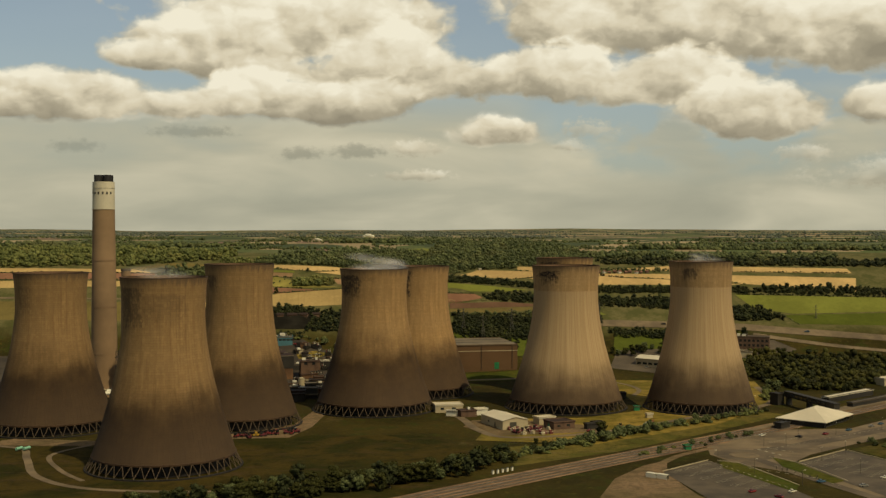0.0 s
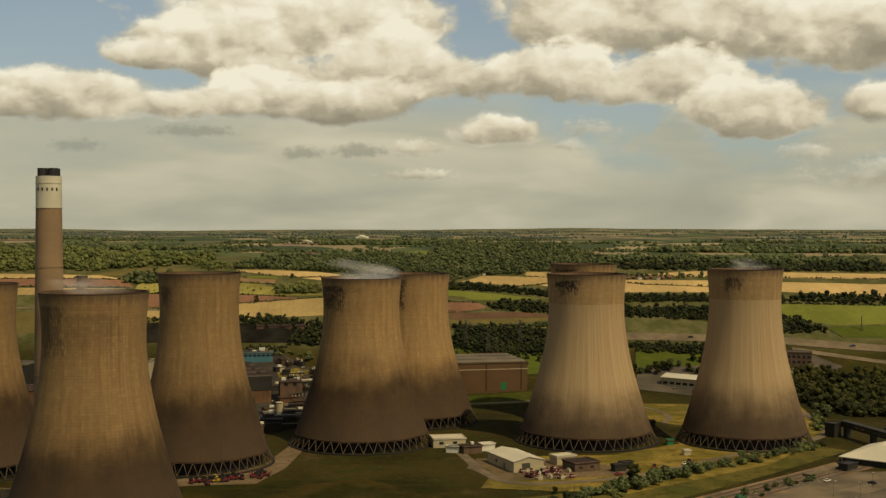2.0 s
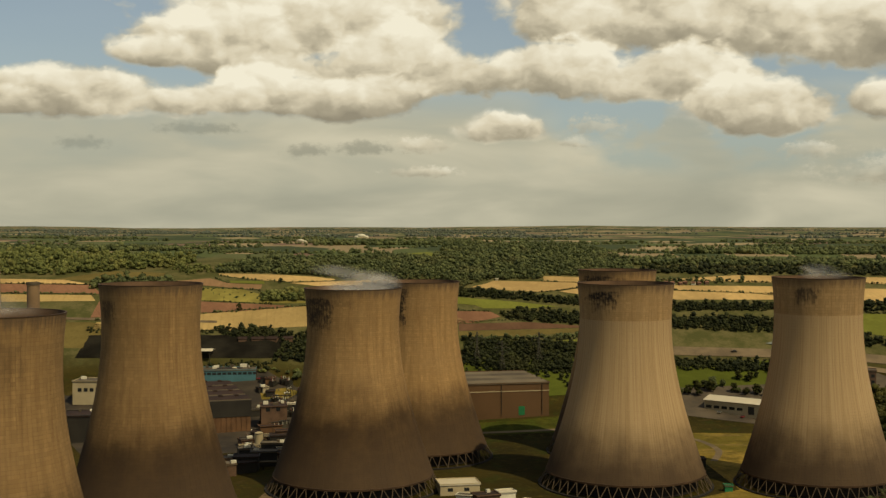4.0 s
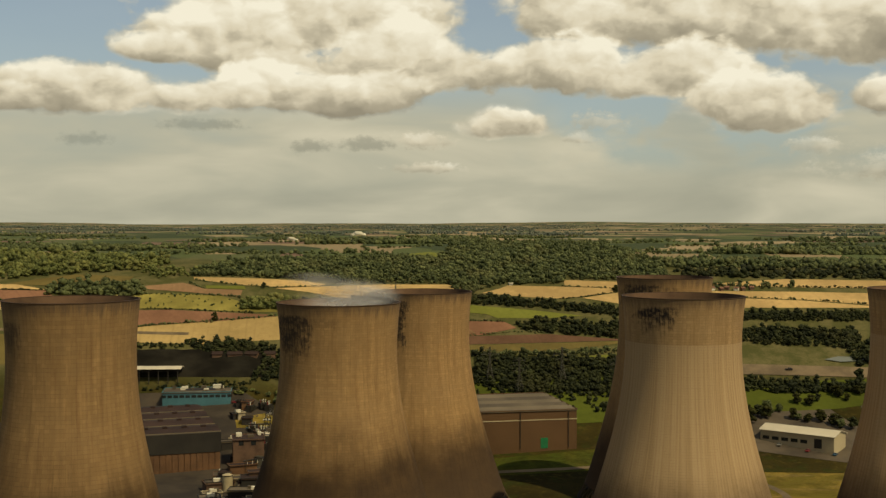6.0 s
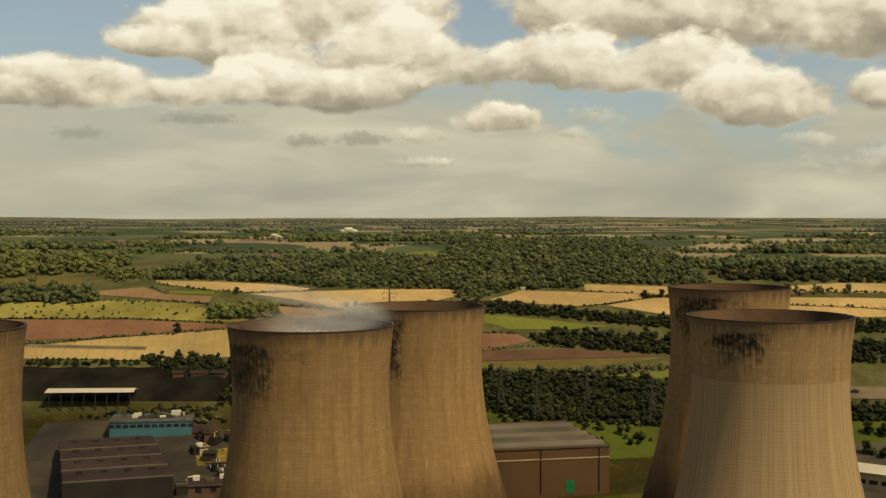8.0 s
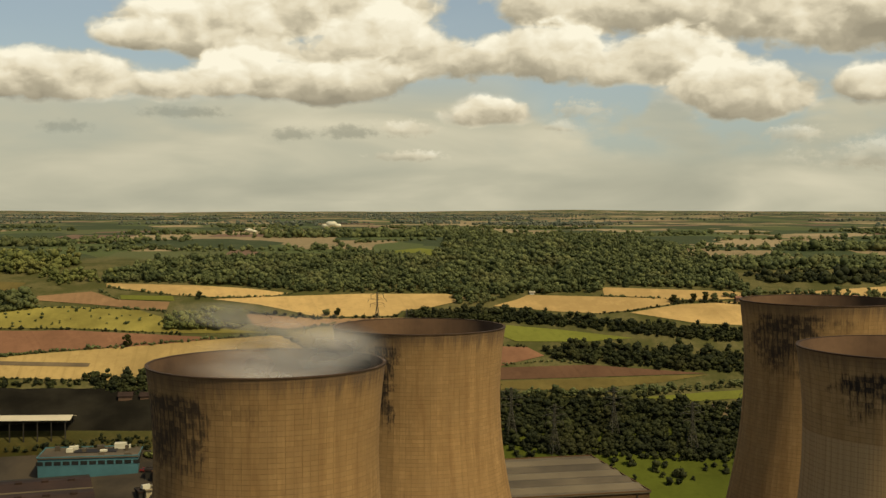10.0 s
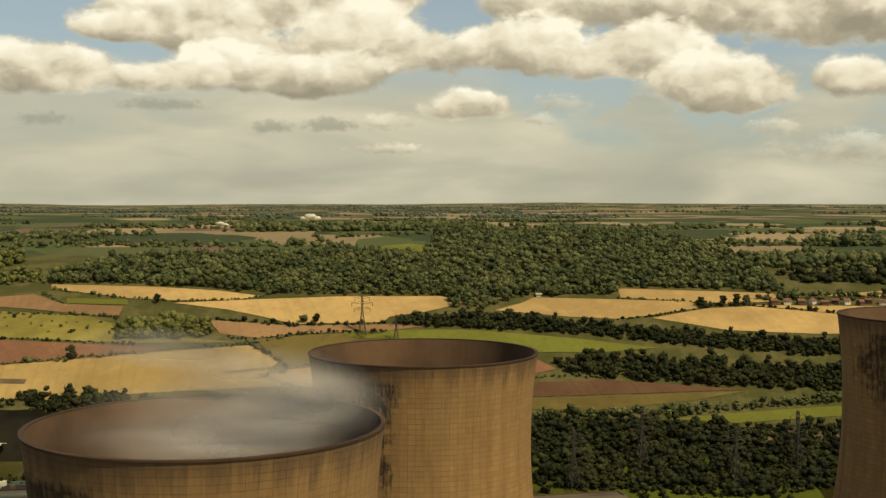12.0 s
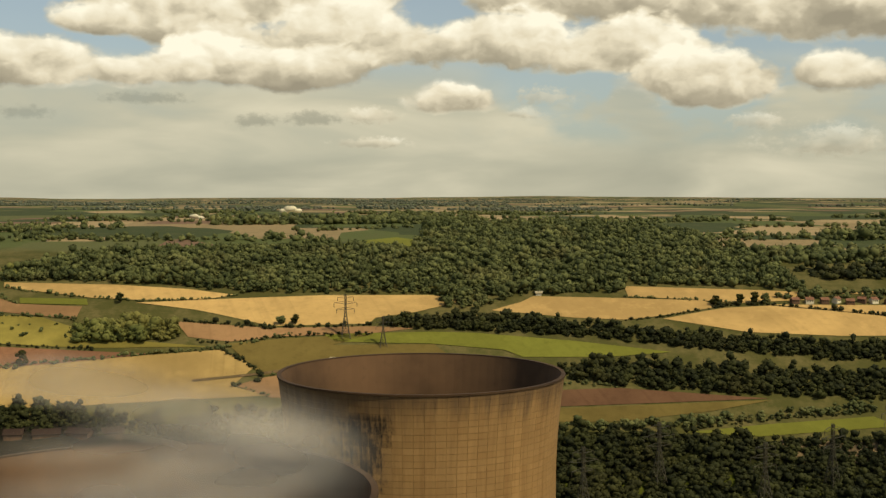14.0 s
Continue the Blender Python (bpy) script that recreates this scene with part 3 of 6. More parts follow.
def ribbon(name, pts, width, mat, lift=0.10, label="", kind="structure", category="road", shift=0.0, height=0.0):
    """A strip along a line on the land."""
    p = smooth_line(pts)
    d = np.gradient(p, axis=0)
    d /= np.linalg.norm(d, axis=1)[:, None]
    nrm = np.stack([-d[:, 1], d[:, 0]], 1)
    b = Build()
    l, r = p + nrm * (shift + width / 2), p + nrm * (shift - width / 2)
    k = len(p)
    zl, zr = ground_z(l[:, 0], l[:, 1]) + lift, ground_z(r[:, 0], r[:, 1]) + lift
    verts = [(*l[i], zl[i] + height) for i in range(k)] + [(*r[i], zr[i] + height) for i in range(k)]
    faces = [(i, k + i, k + i + 1, i + 1) for i in range(k - 1)]
    if height:
        verts += [(*l[i], zl[i] - 0.3) for i in range(k)] + [(*r[i], zr[i] - 0.3) for i in range(k)]
        faces += [(2 * k + i, i, i + 1, 2 * k + i + 1) for i in range(k - 1)]
        faces += [(k + i, 3 * k + i, 3 * k + i + 1, k + i + 1) for i in range(k - 1)]
    b.add(verts, faces)
    return tagged(part(name, b, mat), label, category, "", kind)


# ---------------------------------------------------------------- land
def land():
    ys = np.concatenate([np.arange(-900, 300, 100), np.arange(300, 600, 10), np.arange(600, 860, 5), np.arange(860, 1220, 10), np.arange(1220, 2000, 40), np.arange(2000, 5001, 150)])
    side = np.concatenate([np.arange(0, 420, 14), np.arange(420, 1200, 40), np.arange(1200, 2600, 90), np.arange(2600, 5001, 300)])
    xs = np.concatenate([-side[:0:-1], side])
    X, Y = np.meshgrid(xs, ys)
    Z = ground_z(X, Y)
    w_, h_ = len(xs), len(ys)
    verts = np.stack([X.ravel(), Y.ravel(), Z.ravel()], 1)
    faces = [(j * w_ + i, j * w_ + i + 1, (j + 1) * w_ + i + 1, (j + 1) * w_ + i) for j in range(h_ - 1) for i in range(w_ - 1)]
    b = Build()
    b.v, b.f, b.mi = verts.tolist(), faces, [0] * len(faces)
    tagged(part("ground", b, M_GROUND, smooth=True), "rough dry grass and patchwork farmland rising to a far plateau", "ground", "", "structure")


land()
FIELDS = [
    ("ripe golden corn field with tramlines on the slope", M_GOLD, [(-170, 723), (-147.3, 726), (-129.7, 729), (-103.9, 732.5), (-77.5, 736.5), (-56.9, 739), (-48, 732), (-52.5, 724.8), (-44, 721.5), (-80, 719), (-105.6, 716.4), (-125.6, 717.4), (-170, 718)]),
    ("red tilled field beside the corn", M_TILLED, [(-174, 742), (-134, 741.6), (-124.4, 742), (-109.3, 740.6), (-87.7, 738.6), (-74, 737.4), (-97.6, 733.2), (-114.7, 731.6), (-130, 730), (-174, 727)]),
    ("rough yellow meadow dotted with scrub", M_MEADOW, [(-174, 755), (-139.3, 756.4), (-129.6, 757.9), (-104.9, 754.9), (-93.2, 748.4), (-80.3, 743.4), (-60, 740.4), (-89.5, 740), (-109.6, 742), (-124.7, 743.2), (-174, 743)]),
    ("narrow brown stubble strip below the wood", M_BROWN, [(-150, 764), (-124.8, 770.4), (-113.9, 762.9), (-96.2, 761), (-96, 753.8), (-121.3, 759.2)]),
    ("small green paddock", M_PASTURE, [(-114.1, 767), (-96.3, 766), (-94.9, 762), (-112.9, 763.2)]),
    ("pale straw stubble field at the forest edge", M_STRAW, [(-122.1, 779.4), (-90.8, 776.9), (-70.3, 772.9), (-57.2, 768.4), (-65.6, 765.4), (-84.9, 765.4), (-96, 767), (-120.8, 774.9)]),
    ("pale straw stubble field with a pylon", M_STRAW, [(-82.7, 763.4), (-58.7, 765.9), (-34.2, 768), (-5.2, 768), (4, 764), (-9.5, 757), (-19.7, 754), (-21.3, 750.9), (-46.5, 749.9), (-53.7, 753.4), (-66.4, 758.9)]),
    ("bare brown field below the straw", M_BROWN, [(-70.5, 752.4), (-46.5, 748.9), (-19.6, 749.5), (-9.5, 748.5), (-19.5, 746.4), (-42.7, 744.9), (-55.7, 742.6), (-66, 744.9)]),
    ("bare brown field beside the corn", M_BROWN, [(-51.8, 725), (-45, 728), (-28, 731.5), (-14, 731.5), (2, 729), (8, 724), (-3.6, 720), (-43.1, 720.8)]),
    ("rough olive grass round the farm lane", M_OLIVE, [(-56, 741.6), (-42, 744), (-20, 745.8), (-30, 741), (-5, 741), (2, 731), (-14, 732.2), (-28, 732.2), (-46, 728.6)]),
    ("broad straw stubble field below the forest", M_STRAW, [(10.4, 757.9), (18.6, 762.9), (22.4, 766.9), (47, 765.4), (67.9, 763.6), (70.5, 759.4), (53.9, 754.4), (45, 752.4), (31.6, 753.6)]),
    ("straw stubble field near the village", M_STRAW, [(48.4, 774.4), (69.7, 772.4), (85.6, 770.9), (99.4, 768.9), (96.2, 763.9), (76.2, 761.8), (64.4, 764.3), (48.1, 766.6)]),
    ("straw stubble field above the tree belt", M_STRAW, [(54.5, 752.9), (72.1, 758.9), (84.7, 760.2), (101.1, 756.6), (114, 753.6), (150, 750.5), (188, 744), (97.9, 744), (74.5, 746)]),
    ("long straw stubble field below the village", M_STRAW, [(84.8, 760.9), (105.6, 760.4), (153.6, 759.5), (262, 753.3), (256, 735), (220, 741), (189, 745), (151, 751.2), (110.7, 754.8)]),
    ("bright green pasture", M_PASTURE, [(-32.8, 746), (-5.5, 746.8), (5.5, 746.2), (30.1, 742.2), (53.2, 737.1), (37.5, 735.2), (16.4, 735.4), (12, 738.4), (-5.6, 741.3), (-29.4, 742.4)]),
    ("small dark red tilled field", M_TILLED, [(2, 733), (19.4, 732.4), (24.5, 727.9), (10.7, 722.9), (2, 722)]),
    ("dark brown ploughed field", M_DARKSOIL, [(4, 721.9), (37.4, 723.4), (58.9, 720.9), (72, 719.4), (39.7, 717.9), (4, 716.4)]),
    ("olive rough grass beside the plough", M_OLIVE, [(4, 715.9), (39.6, 717.4), (72.4, 718.9), (57.7, 715.4), (34.3, 712), (4, 712.4)]),
    ("green strip field between the woods", M_PASTURE, [(50, 708.4), (69, 710.8), (94, 713.2), (98, 709.8), (66, 706.8)]),
    ("mown bright lawn behind the works", M_LAWN, [(-14, 696), (37, 694), (68, 695), (78, 690), (80, 664), (42, 660), (-14, 680)]),
    ("bright green meadow beyond the motorway", M_PASTURE, [(180, 731.5), (300, 727), (300, 714.8), (210, 710.8), (187.8, 716.8)]),
    ("lighter green meadow beside the motorway", M_LAWN, [(203.7, 709.3), (300, 713.2), (300, 697), (209.6, 699.8)]),
    ("straw field beyond the green meadow", M_STRAW, [(107, 768), (156, 764.6), (262, 761), (262, 770), (150, 776)]),
    ("green upland meadow by the wood", M_OLIVE, [(-206, 768), (-178, 784), (-150, 780), (-150, 770), (-174, 766)]),
    ("straw field on the slope", M_STRAW, [(-320, 771), (-320, 763), (-231, 763), (-184, 761.5), (-200, 768), (-260, 771)]),
    ("red tilled field behind the tall stack", M_TILLED, [(-320, 761), (-320, 752), (-227, 751.5), (-175, 750), (-184, 760.5), (-231, 762)]),
    ("golden field behind the tall stack", M_GOLD, [(-320, 749), (-320, 738), (-223, 741.5), (-176, 742.5), (-180, 748.5), (-226, 749.5)]),
    ("olive grass below the coal yard", M_OLIVE, [(-290, 724), (-290, 705), (-152, 702), (-152, 716), (-172, 723)]),
    ("green clearing in the forest", M_PASTURE, [(-33, 829), (-31, 845), (-14.5, 862), (-6, 850), (-10, 820)]),
]
for label, mat, corners in FIELDS:
    drape("field", corners, mat, 0.15, label)
# golden tone: the sun on this ground put into the dry grass colour
drape("field", [(56, 432), (112, 478), (152, 540), (160, 608), (78, 612), (86, 560), (88, 516), (60, 494), (22, 490), (12, 440)], M_DRYGRASS, 0.06, "dry grass between the towers and the railway, sunlight in its colour", cuts=14)
drape("verge", [(18, 424), (60, 443), (104, 482), (136, 512), (146, 502), (104, 458), (62, 418), (24, 392)], turf("bank_grass", (0.130, 0.098, 0.020), (0.070, 0.066, 0.012), (0.140, 0.092, 0.040), 0.4), 0.05, "rough green and yellow grass bank beside the railway", category="verge", cuts=14)
drape("wood_floor", [(6, 709.4), (45.7, 708.4), (64.5, 705.4), (94, 704), (88, 684), (62, 680), (23, 683), (6, 688)], M_WOODFLOOR, 0.10, "very dark ground under the trees", category="ground")

# ---------------------------------------------------------------- trees
rng = np.random.default_rng(7)


def ico_points(level):
    bm = bmesh.new()
    bmesh.ops.create_icosphere(bm, subdivisions=level, radius=1.0)
    v = np.array([p.co[:] for p in bm.verts])
    f = np.array([[q.index for q in p.verts] for p in bm.faces])
    bm.free()
    return v, f


ICO1, ICO2 = ico_points(1), ico_points(2)


def crown_arrays(r, height, clumps, leaves, seed, leaf=0.45, level=1):
    """Vertices and triangles of a leafy crown: lumpy clumps with loose leaf sprays over them. Radius r, from z=0 to height."""
    g = np.random.default_rng(seed)
    bv, bf = ICO1 if level == 1 else ICO2
    V, Fc, k = [], [], 0
    for i in range(clumps):
        t = g.uniform(0, 2 * math.pi)
        zz = g.uniform(0.12, 0.86)
        rad = r * (0.25 + 0.55 * math.sqrt(max(0.0, 1 - (2 * zz - 0.8) ** 2))) * g.uniform(0.2, 0.95)
        c = np.array([rad * math.cos(t), rad * math.sin(t), zz * height])
        size = r * g.uniform(0.36, 0.58) * (1.0 if 3 < clumps < 12 else 1.5 if clumps <= 3 else 0.62)
        pts = bv * size * (1 + g.uniform(-0.34, 0.30, (len(bv), 1))) * np.array([1, 1, 0.85]) + c
        V.append(pts)
        Fc.append(bf + k)
        k += len(bv)
        per = max(leaves // clumps, 1)
        d = g.normal(size=(per, 3))
        d /= np.linalg.norm(d, axis=1)[:, None]
        d[:, 2] = np.abs(d[:, 2]) * 0.9 + d[:, 2] * 0.1
        at = c + d * size * g.uniform(0.84, 1.36, (per, 1)) * np.array([1, 1, 0.9])
        a = g.normal(size=(per, 3))
        a /= np.linalg.norm(a, axis=1)[:, None]
        bvec = np.cross(a, d)
        bvec /= np.linalg.norm(bvec, axis=1)[:, None] + 1e-6
        s = leaf * g.uniform(0.6, 1.4, (per, 1))
        V.append(np.concatenate([at + a * s, at - a * s * 0.5 + bvec * s * 0.8, at - a * s * 0.5 - bvec * s * 0.8]))
        idx = np.arange(per)
        Fc.append(np.stack([idx, idx + per, idx + 2 * per], 1) + k)
        k += 3 * per
    V = np.concatenate(V)
    V[:, 2] = np.maximum(V[:, 2], 0.02)
    return V, np.concatenate(Fc)


def tri_mesh(name, V, Fc, mat, tint):
    me = bpy.data.meshes.new(name)
    me.vertices.add(len(V))
    me.vertices.foreach_set("co", V.astype(np.float32).ravel())
    me.loops.add(len(Fc) * 3)
    me.loops.foreach_set("vertex_index", Fc.astype(np.int32).ravel())
    me.polygons.add(len(Fc))
    me.polygons.foreach_set("loop_start", np.arange(0, len(Fc) * 3, 3, dtype=np.int32))
    me.polygons.foreach_set("use_smooth", np.ones(len(Fc), dtype=bool))
    me.update(calc_edges=True)
    at = me.attributes.new("tint", "FLOAT", "POINT")
    at.data.foreach_set("value", np.broadcast_to(np.asarray(tint, np.float32), (len(V),)).astype(np.float32).copy())
    me.materials.append(mat)
    return me


FAR_CROWNS = [crown_arrays(1.0 - 0.06 * (i % 4), 1.45 + 0.14 * (i % 5), 6 + i % 3, 110, 100 + i, 0.15) for i in range(8)]
ROUGH_CROWNS = [crown_arrays(1.0, 1.6, 3, 24, 120 + i, 0.24) for i in range(5)]
FAR_FIRS = []
for i in range(3):
    v_, f_ = crown_arrays(1.0, 1.7, 4, 50, 140 + i, 0.18)
    v_ = v_ * np.array([0.62, 0.62, 1.35])
    v_[:, :2] *= (1.25 - 0.45 * v_[:, 2:3])
    FAR_FIRS.append((v_, f_))


def inside(poly, x, y):
    p = np.array(poly, float)
    c = np.zeros(len(x), bool)
    j = len(p) - 1
    for i in range(len(p)):
        hit = ((p[i, 1] > y) != (p[j, 1] > y)) & (x < (p[j, 0] - p[i, 0]) * (y - p[i, 1]) / (p[j, 1] - p[i, 1] + 1e-9) + p[i, 0])
        c ^= hit
        j = i
    return c


def plant(name, xy, size, mat, label, category="woodland", seed=1, firs=0.0, kind="stuff", crowns=None):
    """Many trees in one mesh, standing on the land at the plan points xy."""
    g = np.random.default_rng(seed)
    crowns = crowns or FAR_CROWNS
    V, Fc, T, k = [], [], [], 0
    for x, y in xy:
        fir = g.random() < firs
        v, f = FAR_FIRS[g.integers(len(FAR_FIRS))] if fir else crowns[g.integers(len(crowns))]
        s = size * (0.50 + 1.00 * g.beta(1.5, 2.2))
        t = g.uniform(0, 6.28)
        c, sn = math.cos(t), math.sin(t)
        q = np.stack([v[:, 0] * c - v[:, 1] * sn, v[:, 0] * sn + v[:, 1] * c, v[:, 2] * g.uniform(0.8, 1.2)], 1) * s
        q += (x, y, ground_z(x, y) - 0.15 * s)
        V.append(q)
        Fc.append(f + k)
        T.append(np.full(len(q), g.beta(1.0, 1.5) * (0.35 if fir else 1.0)))
        k += len(q)
    me = tri_mesh(name, np.concatenate(V), np.concatenate(Fc), mat, np.concatenate(T))
    return tagged(new(name, me), label, category, "", kind)


def scatter(poly, spacing, seed):
    g = np.random.default_rng(seed)
    p = np.array(poly, float)
    (x0, y0), (x1, y1) = p.min(0), p.max(0)
    X, Y = np.meshgrid(np.arange(x0, x1, spacing), np.arange(y0, y1, spacing * 0.9))
    x = X.ravel() + g.uniform(-0.45, 0.45, X.size) * spacing
    y = Y.ravel() + g.uniform(-0.45, 0.45, X.size) * spacing
    ok = inside(poly, x, y)
    return np.stack([x[ok], y[ok]], 1)


def along(pts, gap, width, seed, skip=0.0):
    g = np.random.default_rng(seed)
    p = smooth_line(pts, gap)
    p = p[g.random(len(p)) >= skip]
    return p + g.normal(0, width / 2, p.shape)


forest_poly = [(-124, 781), (-91, 778.4), (-70, 774.4), (-57, 769.8), (-34, 769.4), (-5, 769.4), (-2, 766), (-2, 760.5), (8, 757.5), (13, 764), (20, 768), (47, 769), (48, 776), (70, 774), (86, 772.4), (99, 770.6), (97, 790), (93, 821.8),
               (89, 846), (84.5, 888), (62.4, 930), (28, 930), (-4, 905), (-5, 850), (-10, 819), (-33, 828), (-35.2, 836), (-65.7, 824), (-102.1, 818), (-120, 799)]
plant("forest", scatter(forest_poly, 2.2, 11), 1.65, M_LEAF, "dense mixed green forest over a low hill", seed=3, firs=0.12)
plant("forest", scatter([(-330, 772), (-282, 772), (-225, 778), (-206, 776), (-178, 786), (-150, 792), (-138, 812), (-190, 835), (-330, 850)], 3.2, 12), 2.3, M_LEAF_SUNLIT, "rounded deciduous wood on the hill", seed=4)
plant("woodland", scatter([(92, 800), (260, 792), (270, 812), (95, 822)], 2.8, 28), 1.7, M_LEAF, "dark belt of wood beyond the village", seed=21, crowns=ROUGH_CROWNS)
plant("woodland", scatter([(130, 850), (330, 840), (330, 862), (140, 870)], 3.0, 29), 1.8, M_LEAF, "long wood on the far slope", seed=22, crowns=ROUGH_CROWNS)
plant("woodland", scatter([(-330, 880), (-160, 870), (-170, 892), (-330, 905)], 3.0, 30), 1.8, M_LEAF, "long wood on the far slope", seed=23, crowns=ROUGH_CROWNS)
plant("woodland", scatter([(-95, 930), (0, 940), (30, 975), (-70, 960)], 3.0, 31), 1.8, M_LEAF, "dark wood beyond the forest", seed=24, crowns=ROUGH_CROWNS)
plant("woodland", scatter([(6, 709), (46, 708), (64, 705), (94, 705), (88, 684), (62, 680), (23, 683), (6, 689)], 1.75, 13), 1.45, M_LEAF_SHADED, "dark scrubby woodland behind the works", seed=5)
plant("woodland", scatter([(-18.8, 749.9), (-7.8, 748), (13.8, 746.4), (39.8, 743), (54, 739), (93.2, 733), (190, 733), (190, 740), (95.8, 740), (73.4, 743), (50.8, 747), (31, 750.5), (10.9, 755), (-4.4, 754), (-16.3, 754)], 1.45, 14), 1.2, M_LEAF_SHADED, "dark belt of trees between fields", seed=6)
plant("woodland", scatter([(23.4, 730), (37.3, 733), (53, 731.4), (92, 728), (165, 726), (165, 714), (90, 719), (58.8, 721.5), (28.2, 725.4)], 1.7, 15), 1.45, M_LEAF_SHADED, "dark rounded wood above the plough", seed=7)
plant("woodland", scatter([(6, 711), (46, 711.5), (72, 714.5), (96, 717.5), (96, 714.6), (70, 712.2), (46, 709.4), (6, 709.4)], 1.5, 16), 1.1, M_LEAF, "line of young trees", seed=8)
# bank leaves on this wood: cloud shade over it put into the colour
plant("woodland", scatter([(155, 642), (172, 660), (194, 662), (240, 650), (330, 650), (330, 590), (219, 600), (195, 574), (172, 580), (160, 620)], 3.4, 17), 2.6, M_LEAF_BANK, "dark wood beside the station", seed=9)
plant("woodland", scatter([(96, 693), (160, 690), (160, 683), (100, 684)], 2.2, 18), 1.6, M_LEAF_SHADED, "belt of trees along the motorway", seed=10)
plant("woodland", scatter([(156, 716), (188, 719), (205, 704), (158, 702)], 2.1, 19), 1.7, M_LEAF_SHADED, "dark wood beyond the motorway", seed=11)
plant("woodland", scatter([(182, 733), (300, 729), (300, 737), (205, 741)], 2.2, 35), 1.6, M_LEAF_SHADED, "dark belt of trees above the meadow", seed=27)
plant("woodland", scatter([(108, 779), (310, 773), (310, 788), (100, 792)], 2.8, 36), 1.7, M_LEAF_SHADED, "dark wood beyond the straw fields", seed=28, crowns=ROUGH_CROWNS)
plant("copse", scatter([(-95, 746.4), (-88, 750), (-76, 750.6), (-68, 746), (-70, 743), (-92, 742.6)], 1.5, 20), 2.0, M_LEAF_SUNLIT, "sunlit round copse in the meadow", seed=12)
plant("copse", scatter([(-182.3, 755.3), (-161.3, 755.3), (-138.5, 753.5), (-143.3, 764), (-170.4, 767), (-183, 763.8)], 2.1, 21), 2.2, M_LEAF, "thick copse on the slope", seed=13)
plant("copse", scatter([(-112, 718), (-92, 719), (-66, 712), (-66, 709.5), (-100, 709.5), (-110, 713)], 1.7, 22), 1.4, M_LEAF_SHADED, "dark copse above the coal yard", seed=14)
plant("woodland", scatter([(-140, 776), (-122, 782), (-118, 790), (-150, 794)], 3.0, 23), 1.6, M_LEAF_SUNLIT, "sunny hedged trees by the hill", seed=15)
plant("woodland", scatter([(86, 764.6), (150, 763), (150, 768), (100, 771)], 3.0, 24), 1.3, M_LEAF, "trees round the village", seed=16)
plant("woodland", scatter([(-172, 714.4), (-112, 713.4), (-112, 715.6), (-172, 717)], 1.6, 25), 1.0, M_LEAF_SHADED, "dark bushes round the coal yard", seed=17)
plant("woodland", scatter([(-80, 692), (-52, 690), (-18, 694), (-10, 712), (-50, 716), (-78, 706)], 2.0, 32), 1.5, M_LEAF_SHADED, "dark scrub wood behind the works yard", seed=25)
plant("woodland", scatter([(-130, 684), (-84, 686), (-78, 692), (-100, 691)], 1.7, 34), 0.8, M_LEAF_SHADED, "dark bushes between office and coal heap", seed=26)
plant("shrubs", scatter([(-170, 754), (-128, 756), (-100, 753), (-92, 744), (-170, 744)], 4.6, 26), 0.6, M_LEAF, "scattered scrub on the meadow", seed=18, category="shrub")
plant("shrubs", scatter([(0, 692), (70, 692), (76, 672), (45, 668), (0, 684)], 5.4, 27), 1.5, M_LEAF_SHADED, "loose trees and shrubs on the lawn", seed=19, category="shrub")
# hedgerows
HEDGES = [
    [(-170, 725), (-147, 726.6), (-130, 729.5), (-104, 733), (-77, 737), (-57, 739.6)], [(-172, 742.5), (-124, 742.7), (-109, 741.4), (-88, 739.4)], [(-57, 739.6), (-46, 744), (-40, 746.6)],
    [(-70, 753), (-46.5, 749.4), (-21, 750.3)], [(-83, 764.4), (-65, 765.7), (-57, 768.4)], [(-97, 754), (-93, 749)], [(-150, 757.5), (-139, 757), (-105, 755.2), (-96, 753.4)],
    [(45, 752.6), (54, 753.8), (70.5, 759.4)], [(47, 766), (68, 763.8), (76, 761.5)], [(70.5, 759.6), (84.7, 760.6), (114, 754.2)], [(4, 722.4), (25, 725), (37, 723.9)], [(2, 733.4), (19, 732.8)],
    [(-122, 771), (-114, 763.2)], [(105, 768.6), (155, 765.2), (260, 761.6)], [(114, 754.2), (153, 751.2), (190, 745)], [(182, 732), (300, 727.6)], [(203, 709.8), (210, 699.4)], [(-320, 762), (-231, 762.6), (-184, 761)],
    [(-320, 750.5), (-227, 750.6), (-178, 749.4)], [(-145, 717.4), (-126, 716.8), (-106, 716)], [(-52, 725), (-43.5, 721.2)], [(-57, 739.6), (-46, 728.4), (-52, 725)], [(-120, 775), (-108, 770.2), (-85, 765.3)], [(50, 709.2), (69, 712.2), (94, 714.8)],
    [(-46, 728.2), (-28, 731.9), (-8, 732)], [(-64, 742.8), (-56, 742.2), (-43, 744.6), (-20, 746.2)],
]
for i, line in enumerate(HEDGES):
    plant("hedgerow", along(line, 1.0, 0.45, 40 + i, 0.12), 0.50 if i % 3 else 0.64, M_LEAF_SHADED if i % 2 else M_LEAF, "clipped field hedge with gaps", "hedge", 60 + i, crowns=ROUGH_CROWNS)
